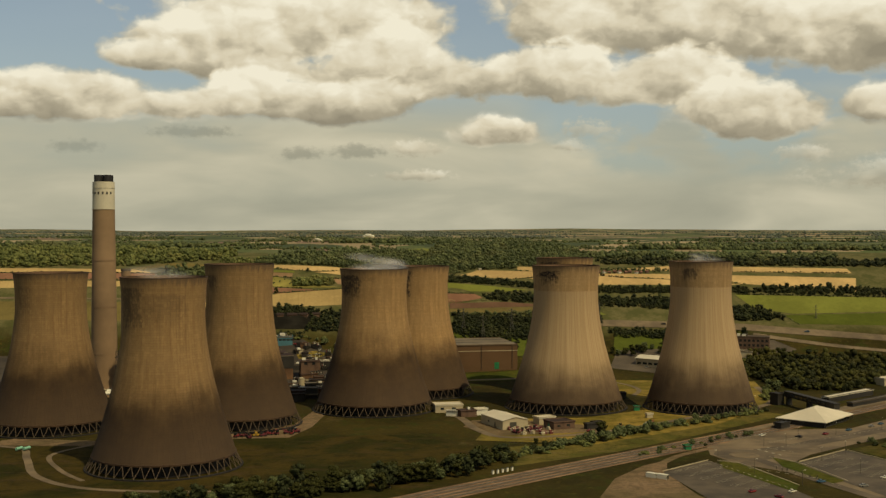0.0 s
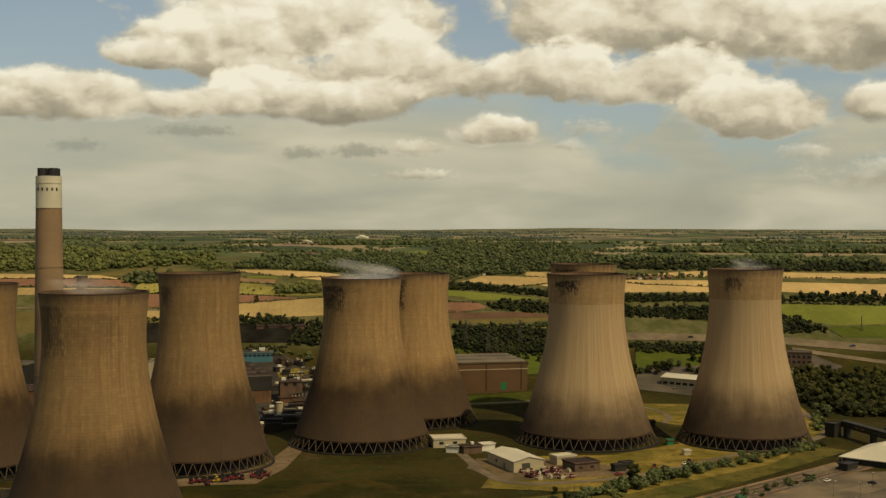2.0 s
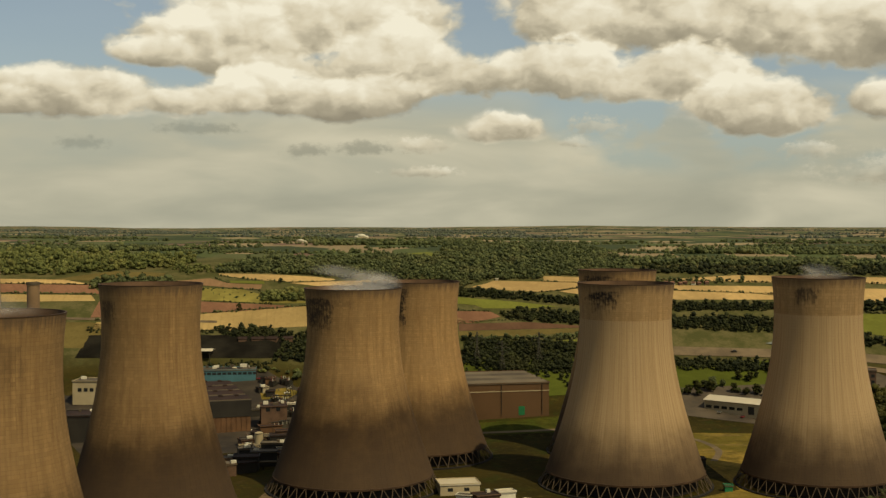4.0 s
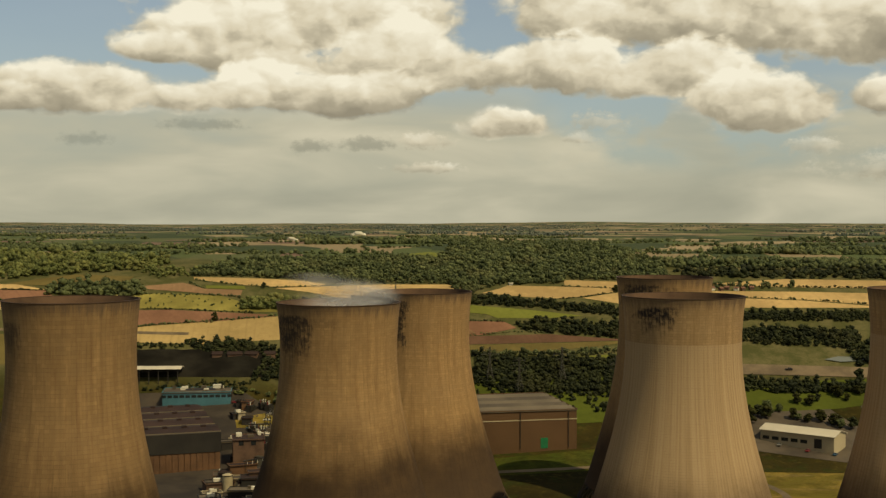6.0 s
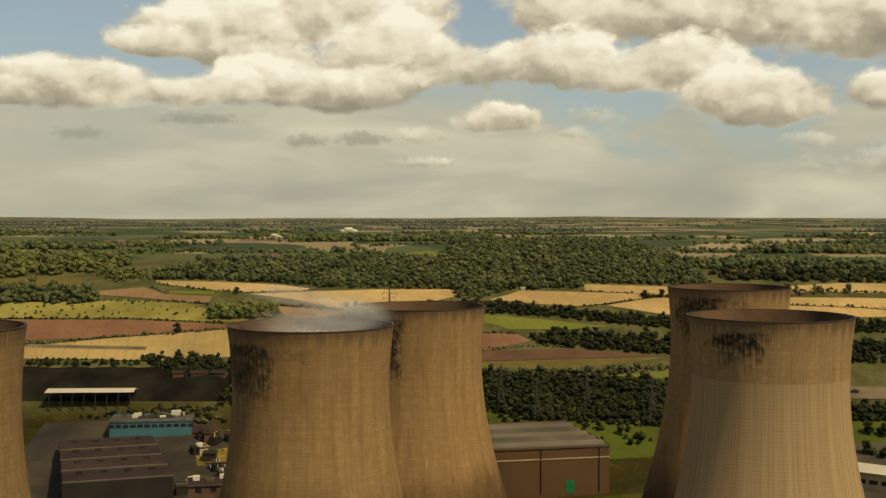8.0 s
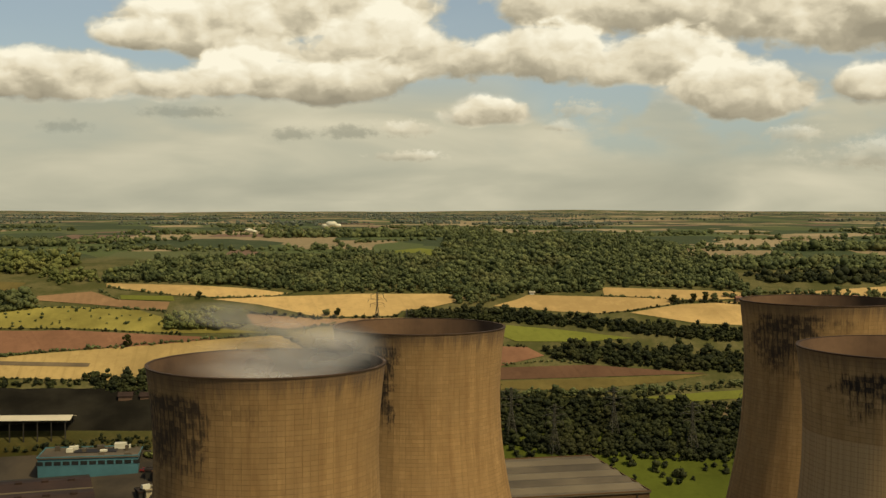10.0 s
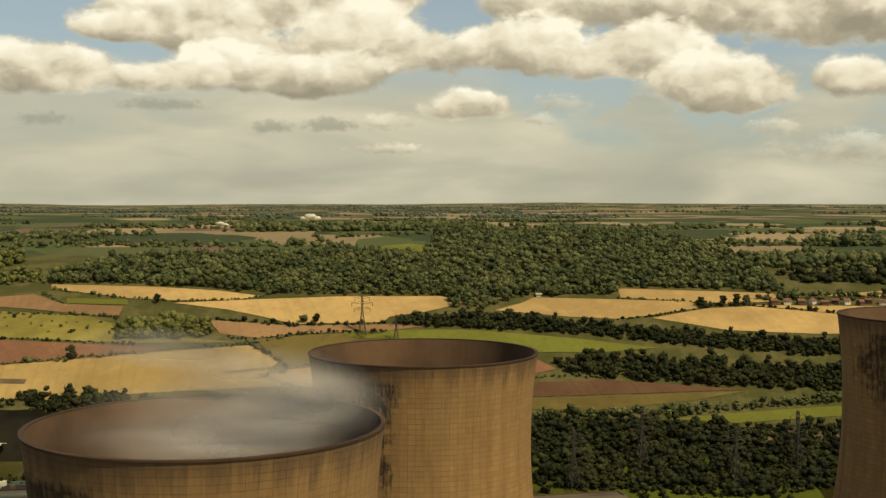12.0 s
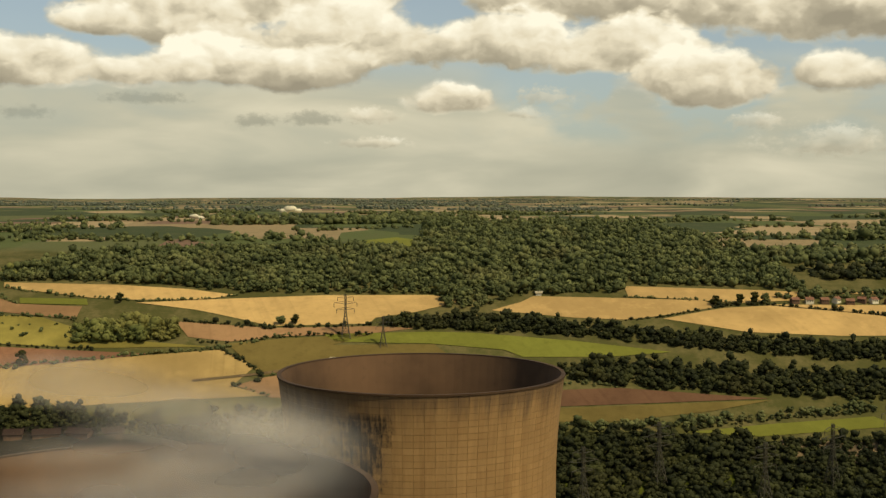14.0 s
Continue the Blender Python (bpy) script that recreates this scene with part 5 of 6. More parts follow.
# brown warehouse with a long ribbed roof and a green door
wh = building("warehouse", (6.5, 650.3, 4.0), 60, 40, 12.7, 12, M_CLAD_BROWN, M_ROOF_GREY, "large brown clad warehouse with a grey ribbed roof and green door", "warehouse", sink=9, doors=[("s", 18.5, 0, 2.6, 3.6, M_GREEN)], over=0.3)
for i in range(5):
    part("roof_ridge", Build().gable(0, -14 + i * 7.0, 13.05, 59.5, 6.6, 0.6, 0.0, 0.0), M_ROOF_GREY if i % 2 else M_ROOF_PALE, wh)
part("wall_band", Build().box(0, -20.05, 9.6, 60.2, 0.16, 0.35), M_CREAM, wh)
for x in (-20, -5, 10, 27):
    part("downpipe", Build().tube((x, -20.2, 0.2), (x, -20.2, 12.4), 0.14, 0.14, 6), M_DARKSTEEL, wh)

# turbine hall: dark upper cladding, rusty panels below, stepped roof bays
hall = thing("turbine_hall", (-90.5, 610, 0), "long dark turbine hall, rusty lower panels, stepped brown roofs", "power house", turn=19)
hall.scale = (1.0, 0.72, 0.79)
part("wall", Build().box(0, 43, -1, 27, 86, 9.5), M_CLAD_RUST, hall, "rusty brown lower cladding")
part("upper_wall", Build().box(0, 42.8, 8.504, 27.6, 86.6, 8.0), M_CLAD_DARK, hall, "near-black upper cladding")
for i in range(14):
    part("panel", Build().box(-12.6 + i * 1.94, -0.16, 0.2, 1.5, 0.3, 8.0), M_CLAD_RUST, hall)
for i in range(4):
    y = 10.5 + i * 21.0
    part("roof_bay", Build().gable(0, y, 16.6, 27.4, 19.6, 1.1, 0.0, 0.05), M_ROOF_BROWN, hall)
    part("gutter", Build().box(0, y - 10.2, 16.55, 27.8, 0.35, 0.4), M_ROOF_PALE, hall, "pale gutter")
    for k in range(4):
        part("roof_vent", Build().box(-9.5 + k * 6.2, y, 17.4, 1.6, 3.0, 0.8), M_ROOF_BROWN, hall)
for i in range(9):
    part("window", Build().box(13.85, 6 + i * 9.0, 10.5, 0.12, 5.5, 2.6), M_GLASS, hall)
building("service_block", (-70, 622), 10, 10, 8.0, 12, M_BRICK, M_ROOF_BROWN, "pinkish brick service block beside the turbine hall", units=3, windows=[("s", -2.4, 6.5, 1.6, 1.8), ("s", 1.6, 6.5, 1.6, 1.8), ("e", 0, 4, 3.0, 1.8)])
building("service_block", (-62, 640), 10, 7, 4.0, 8, M_CLAD_DARK, M_ROOF_WHITE, "low dark service block with a pale roof", units=4)
blue = building("office_block", (-99, 680), 25, 13, 2.7, 8, M_BLUE, M_ROOF_GREY, "blue clad office block with roof plant", "office building", units=12, sink=7,
                windows=[("s", -12 + i * 2.2, 1.0, 1.7, 1.0) for i in range(12)] + [("e", -5 + i * 2.0, 1.0, 1.4, 1.0) for i in range(6)])
# thin black slab on the roof: a light well's shade put into colour
part("black_roof_slab", Build().box(1, 1, 3.05, 11, 4.5, 0.15), M_FLUE, blue, "black slab on the roof, standing for a shaded light well")
part("stair_head", Build().box(7, 4, 3.05, 3, 2.4, 1.4), M_WHITE, blue, "white stair head")
sh = thing("conveyor_shed", (-122, 692.5), "open shed with a long white roof beside the coal yard", "shed", turn=3)
part("roof", Build().gable(0, 0, 4.6, 28, 7, 0.8, 0, 0.3), M_ROOF_WHITE, sh)
for i in range(8):
    for y in (-3.2, 3.2):
        part("post", Build().box(-13 + i * 3.7, y, -1.5, 0.3, 0.3, 6.0), M_DARKSTEEL, sh)
part("back_wall", Build().box(0, 3.3, -1.5, 27, 0.15, 6.0), M_CLAD_DARK, sh)
building("station_hall", (-134, 600), 22, 14, 9.5, 10, M_CLAD_DARK, M_ROOF_BROWN, "dark annexe beside the turbine hall", units=3)
building("boiler_house", (-176, 606), 22, 20, 8, 4, M_CLAD_RUST, M_ROOF_BROWN, "rust brown plant house at the chimney foot", units=6)
building("gantry_house", (-214, 650), 34, 20, 9, 0, M_CLAD_DARK, M_ROOF_GREY, "dark plant house beside the chimney", units=6)
building("control_block", (-150, 655), 16, 12, 8.5, 0, M_CREAM, M_ROOF_GREY, "pale control block between chimney and hall", units=4, windows=[("s", -5 + i * 2.5, 4.5, 1.6, 1.5) for i in range(5)])

# white-roofed unit near the far tower
unit = building("industrial_unit", (118.8, 642.5), 26, 11, 4.4, -38, M_CREAM, M_ROOF_WHITE, "long industrial unit with a white pitched roof", "warehouse", pitch=1.5, over=0.5, sink=4,
                windows=[("s", -11 + i * 3.4, 1.2, 2.4, 1.2) for i in range(5)], doors=[("s", 7.5, 0, 2.6, 3.2, M_CLAD_DARK), ("w", 0, 0, 3.2, 3.4, M_CLAD_DARK)])
building("hotel_block", (174, 673), 22, 8, 6.0, -18, M_BRICK, M_ROOF_GREY, "dark brick block with rows of windows by the motorway", units=5, sink=5, windows=[("s", -9.5 + i * 2.4, 0.8 + k * 2.6, 1.4, 1.3) for i in range(9) for k in range(2)])
building("hotel_block", (163, 660), 18, 6, 3.0, -18, M_CREAM, M_ROOF_GREY, "low flat-roofed annexe by the motorway", units=2, sink=4)
building("low_office", (228, 600), 18, 8, 3.2, 20, M_CREAM, M_ROOF_WHITE, "low pale hut by the wood")

# yard by the pale tower
building("workshop_shed", (24.5, 474), 20, 11, 3.7, 113, M_CREAM, M_ROOF_WHITE, "cream metal workshop shed with a pale pitched roof", "shed", pitch=1.3, over=0.3,
         doors=[("w", 1.0, 0, 3.0, 2.9, M_STEEL), ("n", -3, 0, 1.0, 2.1, M_STEEL)], windows=[("n", 3, 1.4, 1.4, 0.9)])
building("brick_store", (46, 469), 9.5, 8, 2.6, 25, M_BRICK, M_ROOF_BROWN, "low brown brick store in the yard", "shed", windows=[("s", -2.5, 1.0, 1.4, 0.9), ("s", 1.8, 1.0, 1.4, 0.9)], doors=[("w", 0, 0, 1.2, 2.0, M_GREEN)])
building("canopy_store", (41, 479), 7.5, 5, 2.6, 25, M_CREAM, M_ROOF_WHITE, "small store with a white roof", "shed")
building("site_cabin", (58, 466), 4.6, 2.2, 2.0, 28, M_CLAD_DARK, M_DARKSTEEL, "dark steel site cabin", "cabin")
building("site_cabin", (61, 470), 4.2, 2.2, 2.0, 28, M_CLAD_DARK, M_DARKSTEEL, "dark steel site cabin", "cabin")
building("pump_house", (2, 512), 12, 8, 3.0, 10, M_CREAM, M_ROOF_WHITE, "white-roofed pump house between the towers", "shed", windows=[("s", -3, 1.2, 1.6, 1.0), ("s", 2, 1.2, 1.6, 1.0)])
building("pump_house", (10, 498), 7, 5, 2.4, 20, M_BRICK, M_ROOF_BROWN, "small brick pump house between the towers", "shed", units=1)
building("pump_house", (16, 503), 5, 3.4, 2.2, 20, M_WHITE, M_ROOF_WHITE, "small white cabin between the towers", "cabin")
building("pump_house", (4, 499), 4.6, 3.0, 2.0, -20, M_WHITE, M_ROOF_GREY, "small white cabin between the towers", "cabin")
building("valve_house", (82, 552), 6, 4, 2.4, 0, M_CLAD_DARK, M_ROOF_BROWN, "dark valve house at the tower foot", "shed")
building("valve_house", (84, 514), 2.4, 2.0, 1.6, 0, M_GREEN, M_ROOF_GREY, "small green kiosk on the grass", "kiosk")
building("gate_cabin", (86, 494), 2.6, 1.8, 1.5, 15, M_CREAM, M_ROOF_WHITE, "small cream kiosk on the dry grass", "kiosk")

# yards and aprons
drape("apron", [(-140, 590), (-134, 682), (-84, 686), (-48, 650), (-45, 600), (-60, 575), (-130, 570)], M_WORKS_YARD, 0.05, "stained asphalt yard of the works", category="yard")
drape("apron", [(-250, 585), (-250, 660), (-142, 660), (-142, 575)], M_WORKS_YARD, 0.05, "stained asphalt yard round the chimney", category="yard")
drape("apron", [(12, 487), (8, 470), (22, 450), (62, 460), (64, 470), (40, 486)], M_DIRT, 0.09, "dusty yard between sheds", category="yard")
drape("apron", [(-96, 440), (-58, 446), (-52, 470), (-50, 500), (-56, 512), (-60, 476), (-80, 456)], M_DIRT, 0.07, "bare earth track between towers", category="yard")
drape("apron", [(-172, 430), (-128, 428), (-122, 438), (-160, 444)], M_DIRT, 0.08, "bare earth track between towers", category="yard")
drape("lawn_strip", [(-2, 604), (40, 612), (66, 620), (62, 640), (44, 636), (-4, 622)], M_MOWN, 0.06, "mown grass before the warehouse", category="ground")
drape("lawn_strip", [(96, 668), (140, 672), (180, 682), (170, 694), (100, 690)], M_LAWN, 0.12, "bright mown grass with trees", category="ground")
drape("apron", [(98, 668), (90, 640), (128, 622), (150, 640), (136, 676)], M_ASPHALT, 0.10, "asphalt yard by the white unit", category="yard")
drape("apron", [(150, 676), (146, 652), (182, 650), (200, 670), (190, 682)], M_ASPHALT, 0.10, "asphalt yard by the motorway", category="yard")
# darker sheet: cloud shade over this ground put into the grass colour
drape("dark_grass", [(-175, 330), (-10, 336), (14, 420), (-10, 452), (-70, 450), (-100, 432), (-180, 420)], turf("cloud_shade_grass", (0.054, 0.037, 0.007), (0.024, 0.024, 0.004), (0.060, 0.036, 0.016), 0.7), 0.04, "dark grass round the tower, cloud shade in its colour", category="ground", cuts=14)
ribbon("site_road", [(-180, 432), (-152, 424), (-142, 404), (-128, 374), (-104, 356), (-60, 354), (-25, 368), (-8, 384)], 2.6, M_ROAD, 0.13, "pale site road round the tower")
ribbon("site_road", [(-128, 430), (-136, 410), (-124, 384), (-112, 368)], 1.8, M_ROAD, 0.14, "pale narrow site path")
ribbon("site_road", [(0, 522), (8, 490), (14, 462), (26, 446), (62, 458), (104, 494), (136, 520), (152, 546), (156, 590)], 3.6, M_ROAD, 0.15, "pale concrete site road past the sheds")
ribbon("site_road", [(90, 560), (96, 582), (88, 604), (62, 612)], 2.4, M_ROAD, 0.13, "pale curved path between towers")
ribbon("site_road", [(-30, 604), (20, 612), (70, 622)], 3.0, M_ROAD, 0.13, "pale road before the warehouse")
ribbon("motorway", [(70, 702), (108, 700), (168, 697), (203, 692), (255, 684), (340, 668), (440, 650)], 7, M_ROAD, 0.30, "pale dual carriageway crossing the slope")
ribbon("slip_road", [(180, 688), (205, 680), (240, 670), (330, 650)], 4, M_ROAD, 0.28, "pale slip road with a curve")
ribbon("slip_road", [(-300, 728), (-200, 726.5), (-142, 724.4), (-112, 723.4)], 1.8, M_ROAD, 0.25, "grey road above the coal yard")
drape("pond", [(146, 706), (152, 708), (163, 707.4), (162, 705), (152, 704.4)], plain("pond_water", (0.16, 0.17, 0.15), 0.12, 0, 0.3, 0.1, 0.6), 0.5, "small pale pond among trees", category="pond")
ribbon("lane", [(-62, 726.6), (-46, 729.3), (-28, 733), (-8, 734)], 0.9, M_DIRT, 0.28, "pale farm lane")

# coal heap: long dark ridges
def coal_heap():
    g = np.random.default_rng(5)
    xs, ys = np.linspace(-172, -74, 68), np.linspace(694, 713, 26)
    b = Build()
    pts = []
    for y in ys:
        for x in xs:
            u_, v_ = (x + 123) / 49, (y - 703.5) / 9.5
            rim_ = max(0.0, 1 - max(abs(u_) ** 4, abs(v_) ** 4))
            hgt = 2.2 * rim_ ** 0.5 * (0.62 + 0.5 * noise.noise(Vector((x * 0.035, y * 0.06, 0.3))) + 0.30 * noise.noise(Vector((x * 0.16, y * 0.22, 4.0))) + 0.10 * noise.noise(Vector((x * 0.5, y * 0.6, 8.0))))
            pts.append((x, y, ground_z(x, y) - 0.3 + max(hgt, 0)))
    n_ = len(xs)
    b.add(pts, [(j * n_ + i, j * n_ + i + 1, (j + 1) * n_ + i + 1, (j + 1) * n_ + i) for j in range(len(ys) - 1) for i in range(n_ - 1)])
    tagged(part("coal_heap", b, M_COAL, smooth=True), "broad black coal stockpile with worn slopes", "coal heap", "", "stuff")


coal_heap()


# ---------------------------------------------------------------- railway and station
RAIL = [(-70, 282), (-2, 348), (62, 406), (126, 464), (172, 508), (240, 572), (330, 655)]
ribbon("railway_bed", RAIL, 13.5, M_BALLAST, 0.10, "brown ballast bed of a four-track railway", category="railway")
for i, s in enumerate((-4.6, -1.8, 1.4, 4.2)):
    for k in (-0.42, 0.42):
        ribbon("rail", RAIL, 0.14, M_RAIL, 0.16, "steel rail", shift=s + k, height=0.12, category="rail")
    ribbon("track_bed", RAIL, 1.5, plain("sleepers", (0.070, 0.048, 0.032), 0.95, 0, 1.5, 0.4) if i == 0 else bpy.data.materials["sleepers"], 0.13, "worn sleepers in ballast", shift=s, category="railway")
ribbon("platform", [(112, 462), (150, 500), (226, 570)], 3.2, M_ROAD, 0.1, "long railway platform with pale edge", category="platform", height=0.7, shift=-7.2)
ribbon("platform", [(150, 484), (180, 512), (232, 561)], 3.0, M_ROAD, 0.1, "long railway platform with pale edge", category="platform", height=0.7, shift=7.5)
st = thing("station_building", (152, 484, 0), "station hall with a pale pyramid roof on dark walls", "station", turn=51)
b = Build()
hx, hy, hz, top = 15.0, 10.5, 2.4, 6.4
b.add([(-hx, -hy, hz), (hx, -hy, hz), (hx, hy, hz), (-hx, hy, hz), (-2.0, 0, top), (2.0, 0, top), (-hx, -hy, hz - 0.25), (hx, -hy, hz - 0.25), (hx, hy, hz - 0.25), (-hx, hy, hz - 0.25)],
      [(0, 1, 5, 4), (1, 2, 5), (2, 3, 4, 5), (3, 0, 4), (6, 7, 1, 0), (7, 8, 2, 1), (8, 9, 3, 2), (9, 6, 0, 3), (9, 8, 7, 6)])
part("roof", b, M_ROOF_WHITE, st, "pale cream pyramid roof")
part("wall", Build().box(0, 0, -0.2, 2 * hx - 2.4, 2 * hy - 2.4, hz + 0.1), M_CLAD_DARK, st, "dark glazed wall")
for i in range(9):
    part("window", Build().box(-11.6 + i * 2.9, -hy + 1.15, 0.5, 1.9, 0.12, 1.5), M_GLASS, st)
for sx_ in (-1, 1):
    for sy_ in (-1, 1):
        part("post", Build().tube((sx_ * (hx - 0.5), sy_ * (hy - 0.5), 0), (sx_ * (hx - 0.5), sy_ * (hy - 0.5), hz), 0.16, 0.16, 6), M_DARKSTEEL, st)
fb = thing("footbridge", (160, 510, 0), "dark enclosed station footbridge over the tracks", "footbridge", turn=-76)
part("deck", Build().box(-3, 0, 3.6, 40, 2.6, 2.2), M_CLAD_DARK, fb)
part("roof", Build().box(-3, 0, 5.804, 40.6, 3.0, 0.25), M_DARKSTEEL, fb)
for x in (-21, -4, 14):
    part("pier", Build().box(x, 0, -0.2, 1.6, 2.2, 3.8), M_CLAD_DARK, fb)
for i in range(8):
    part("window", Build().box(-16 + i * 3.6, -1.36, 4.4, 2.4, 0.1, 0.8), M_GLASS, fb)
building("stair_tower", (150, 532), 5, 4, 4.8, 42, M_CLAD_DARK, M_DARKSTEEL, "dark station stair tower", "stair tower")
building("station_annexe", (134, 468), 6.4, 3.2, 2.0, 42, M_CLAD_DARK, M_CLAD_DARK, "low dark station annexe", "kiosk")
building("platform_canopy", (188, 550), 40, 3.6, 2.4, 42, M_CLAD_DARK, M_ROOF_WHITE, "long platform canopy with a pale roof", "canopy")
building("platform_canopy", (192, 532), 36, 2.8, 2.2, 42, M_CLAD_DARK, M_ROOF_GREY, "long platform canopy with a grey roof", "canopy")

# station forecourt
for corners in ([(96, 432), (93, 412), (98, 396), (106, 388), (118, 398), (128, 412), (150, 432), (160, 466), (130, 464), (106, 444)],
                [(150, 432), (182, 458), (240, 500), (236, 520), (184, 490), (160, 466)],
                [(106, 388), (116, 376), (124, 352), (132, 340), (128, 372), (118, 398)]):
    drape("forecourt", corners, M_ROAD, 0.07, "worn pale forecourt asphalt before the station", category="road", cuts=16)
drape("car_park", [(71, 382), (90, 401), (106, 354), (112, 326), (80, 326)], M_ASPHALT, 0.11, "grey asphalt car park with bay markings", category="car park")
drape("car_park", [(120, 398), (143, 420), (152, 396), (150, 350), (134, 332), (124, 368)], M_ASPHALT, 0.11, "grey asphalt car park with bay markings", category="car park")
ribbon("parking_strip", [(106, 438), (129, 457)], 6.5, M_ROAD, 0.12, "row of parking bays beside the tracks", category="car park")
ribbon("parking_strip", [(122, 436), (138, 448)], 6.0, M_ROAD, 0.12, "row of parking bays before the station", category="car park")
ribbon("station_road", [(112, 418), (128, 428), (145, 442), (180, 470), (240, 516)], 7.5, M_ROAD_DARK, 0.14, "grey station approach road")
ribbon("access_road", [(107, 404), (112, 386), (119, 364), (130, 334)], 4.2, M_ROAD_DARK, 0.14, "grey access road between car parks")
ring = Build().lathe([(5.2, 0.16), (10.2, 0.15)], 44, 104.5, 411)
tagged(part("ring_road", ring, M_ROAD_DARK), "grey turning circle in the forecourt", "road", "", "structure")
island = Build().lathe([(0.05, 0.40), (4.4, 0.34), (5.0, 0.22), (5.0, -0.1)], 40, 104.5, 410)
tagged(part("roundabout", island, M_ROAD), "round kerbed island in the forecourt", "roundabout", "", "structure")
drape("verge", [(93, 400), (99, 396), (109, 362), (105, 352), (92, 388)], M_MOWN, 0.20, "mown green verge beside the car park", category="verge")
drape("verge", [(113, 406), (118, 398), (125, 368), (120, 364), (112, 390)], M_MOWN, 0.20, "mown green verge between road and car park", category="verge")
drape("verge", [(145, 422), (154, 398), (196, 424), (186, 452)], M_MEADOW_DARK, 0.10, "rough grass beside the station road", category="verge")
drape("verge", [(186, 452), (196, 424), (260, 470), (246, 498)], M_MEADOW_DARK, 0.10, "rough grass beside the station road", category="verge")
for line in ([(93, 401), (99, 397), (109, 362)], [(71, 383), (90, 402)], [(120, 399), (143, 421)], [(143.5, 420), (153, 396)], [(112, 407), (119, 398), (126, 368)]):
    ribbon("kerb", line, 0.28, M_CREAM, 0.10, "pale concrete kerb", category="kerb", height=0.16)
drape("apron", [(46, 346), (54, 372), (66, 392), (76, 402), (72, 380), (75, 350), (80, 328), (50, 328)], M_DIRT, 0.06, "bare dusty ground by the railway", category="ground")
ribbon("lane", [(64, 380), (72, 394), (82, 410), (96, 424)], 3.0, M_DIRT, 0.13, "dusty lane to the forecourt")
b = Build()
for c, along_, across, rows, count in (((74, 381), (0.72, 0.69), (0.58, -0.81), 6, 15), ((122, 396), (0.72, 0.69), (0.5, -0.86), 6, 15), ((104, 438), (0.77, 0.64), (0.2, 0.98), 1, 17), ((120, 435), (0.8, 0.6), (0.2, 0.98), 1, 12)):
    for r_ in range(rows):
        for i in range(count):
            x = c[0] + along_[0] * i * 1.45 + across[0] * r_ * 6.2
            y = c[1] + along_[1] * i * 1.45 + across[1] * r_ * 6.2
            b.box(x, y, 0.165, 2.6, 0.17, 0.012, math.atan2(across[1], across[0]))
tagged(part("bay_markings", b, M_PAINT_LINE), "worn white parking bay lines", "road marking", "", "structure")
b = Build()
for p0, p1, wd in (((114, 420), (180, 471), 0.2), ((112, 421), (118, 408), 0.9), ((116, 425), (124, 414), 0.5), ((110, 392), (121, 360), 0.2), ((90, 400), (106, 354), 0.3), ((100, 388), (118, 372), 0.4)):
    p0, p1 = Vector(p0), Vector(p1)
    k = int((p1 - p0).length / 1.6)
    for i in range(0, k, 2):
        q = p0.lerp(p1, (i + 0.5) / k)
        b.box(q.x, q.y, 0.22, 1.5, wd, 0.012, math.atan2((p1 - p0).y, (p1 - p0).x))
tagged(part("lane_markings", b, M_PAINT_LINE), "broken white lane lines", "road marking", "", "structure")
bol = thing("bollard", (109, 387, 0), "small dark bollard by the crossing", "bollard", "bollards at the crossing")
part("post", Build().tube((0, 0, 0.1), (0, 0, 0.85), 0.11, 0.09, 8), M_DARKSTEEL, bol)
part("cap", Build().tube((0, 0, 0.85), (0, 0, 0.93), 0.13, 0.06, 8), M_DARKSTEEL, bol)
for x, y in ((110, 384), (111, 382), (113, 380), (114.5, 377), (116, 374), (117, 371), (118, 373), (112, 385), (115, 380)):
    copy_thing(bol, pose(x, y, 0))
building("green_kiosk", (87, 421.5), 2.4, 1.6, 1.3, 20, M_GREEN, M_ROOF_GREY, "small pale green kiosk by the tracks", "kiosk")


def car_kind(mat, label):
    t = thing("car", (0, 0, 0), label, "car", "parked cars")
    side = [(-1.35, 0.22), (-1.38, 0.52), (-1.25, 0.62), (-0.95, 0.68), (0.62, 0.66), (1.28, 0.55), (1.38, 0.42), (1.36, 0.22)]
    n_ = len(side)
    b = Build().add([(x, s * 0.56, z) for s in (-1, 1) for x, z in side], [tuple(range(n_ - 1, -1, -1))[::-1], tuple(range(2 * n_ - 1, n_ - 1, -1))] + [((i + 1) % n_, i, n_ + i, n_ + (i + 1) % n_) for i in range(n_)])
    part("body", b, mat, t)
    cab = [(-0.95, 0.67), (-0.68, 0.94), (0.15, 0.95), (0.60, 0.66)]
    b = Build().add([(x, s * (0.5 if z < 0.8 else 0.42), z) for s in (-1, 1) for x, z in cab], [(0, 1, 2, 3), (7, 6, 5, 4), (1, 0, 4, 5), (2, 1, 5, 6), (3, 2, 6, 7)])
    part("windows", b, M_GLASS, t)
    part("roof_panel", Build().box(-0.26, 0, 0.945, 0.80, 0.82, 0.03), mat, t)
    for x in (-0.85, 0.85):
        for y in (-0.52, 0.52):
            part("wheel", Build().tube((x, y - 0.07, 0.2), (x, y + 0.07, 0.2), 0.2, 0.2, 12), M_TYRE, t)
    return t


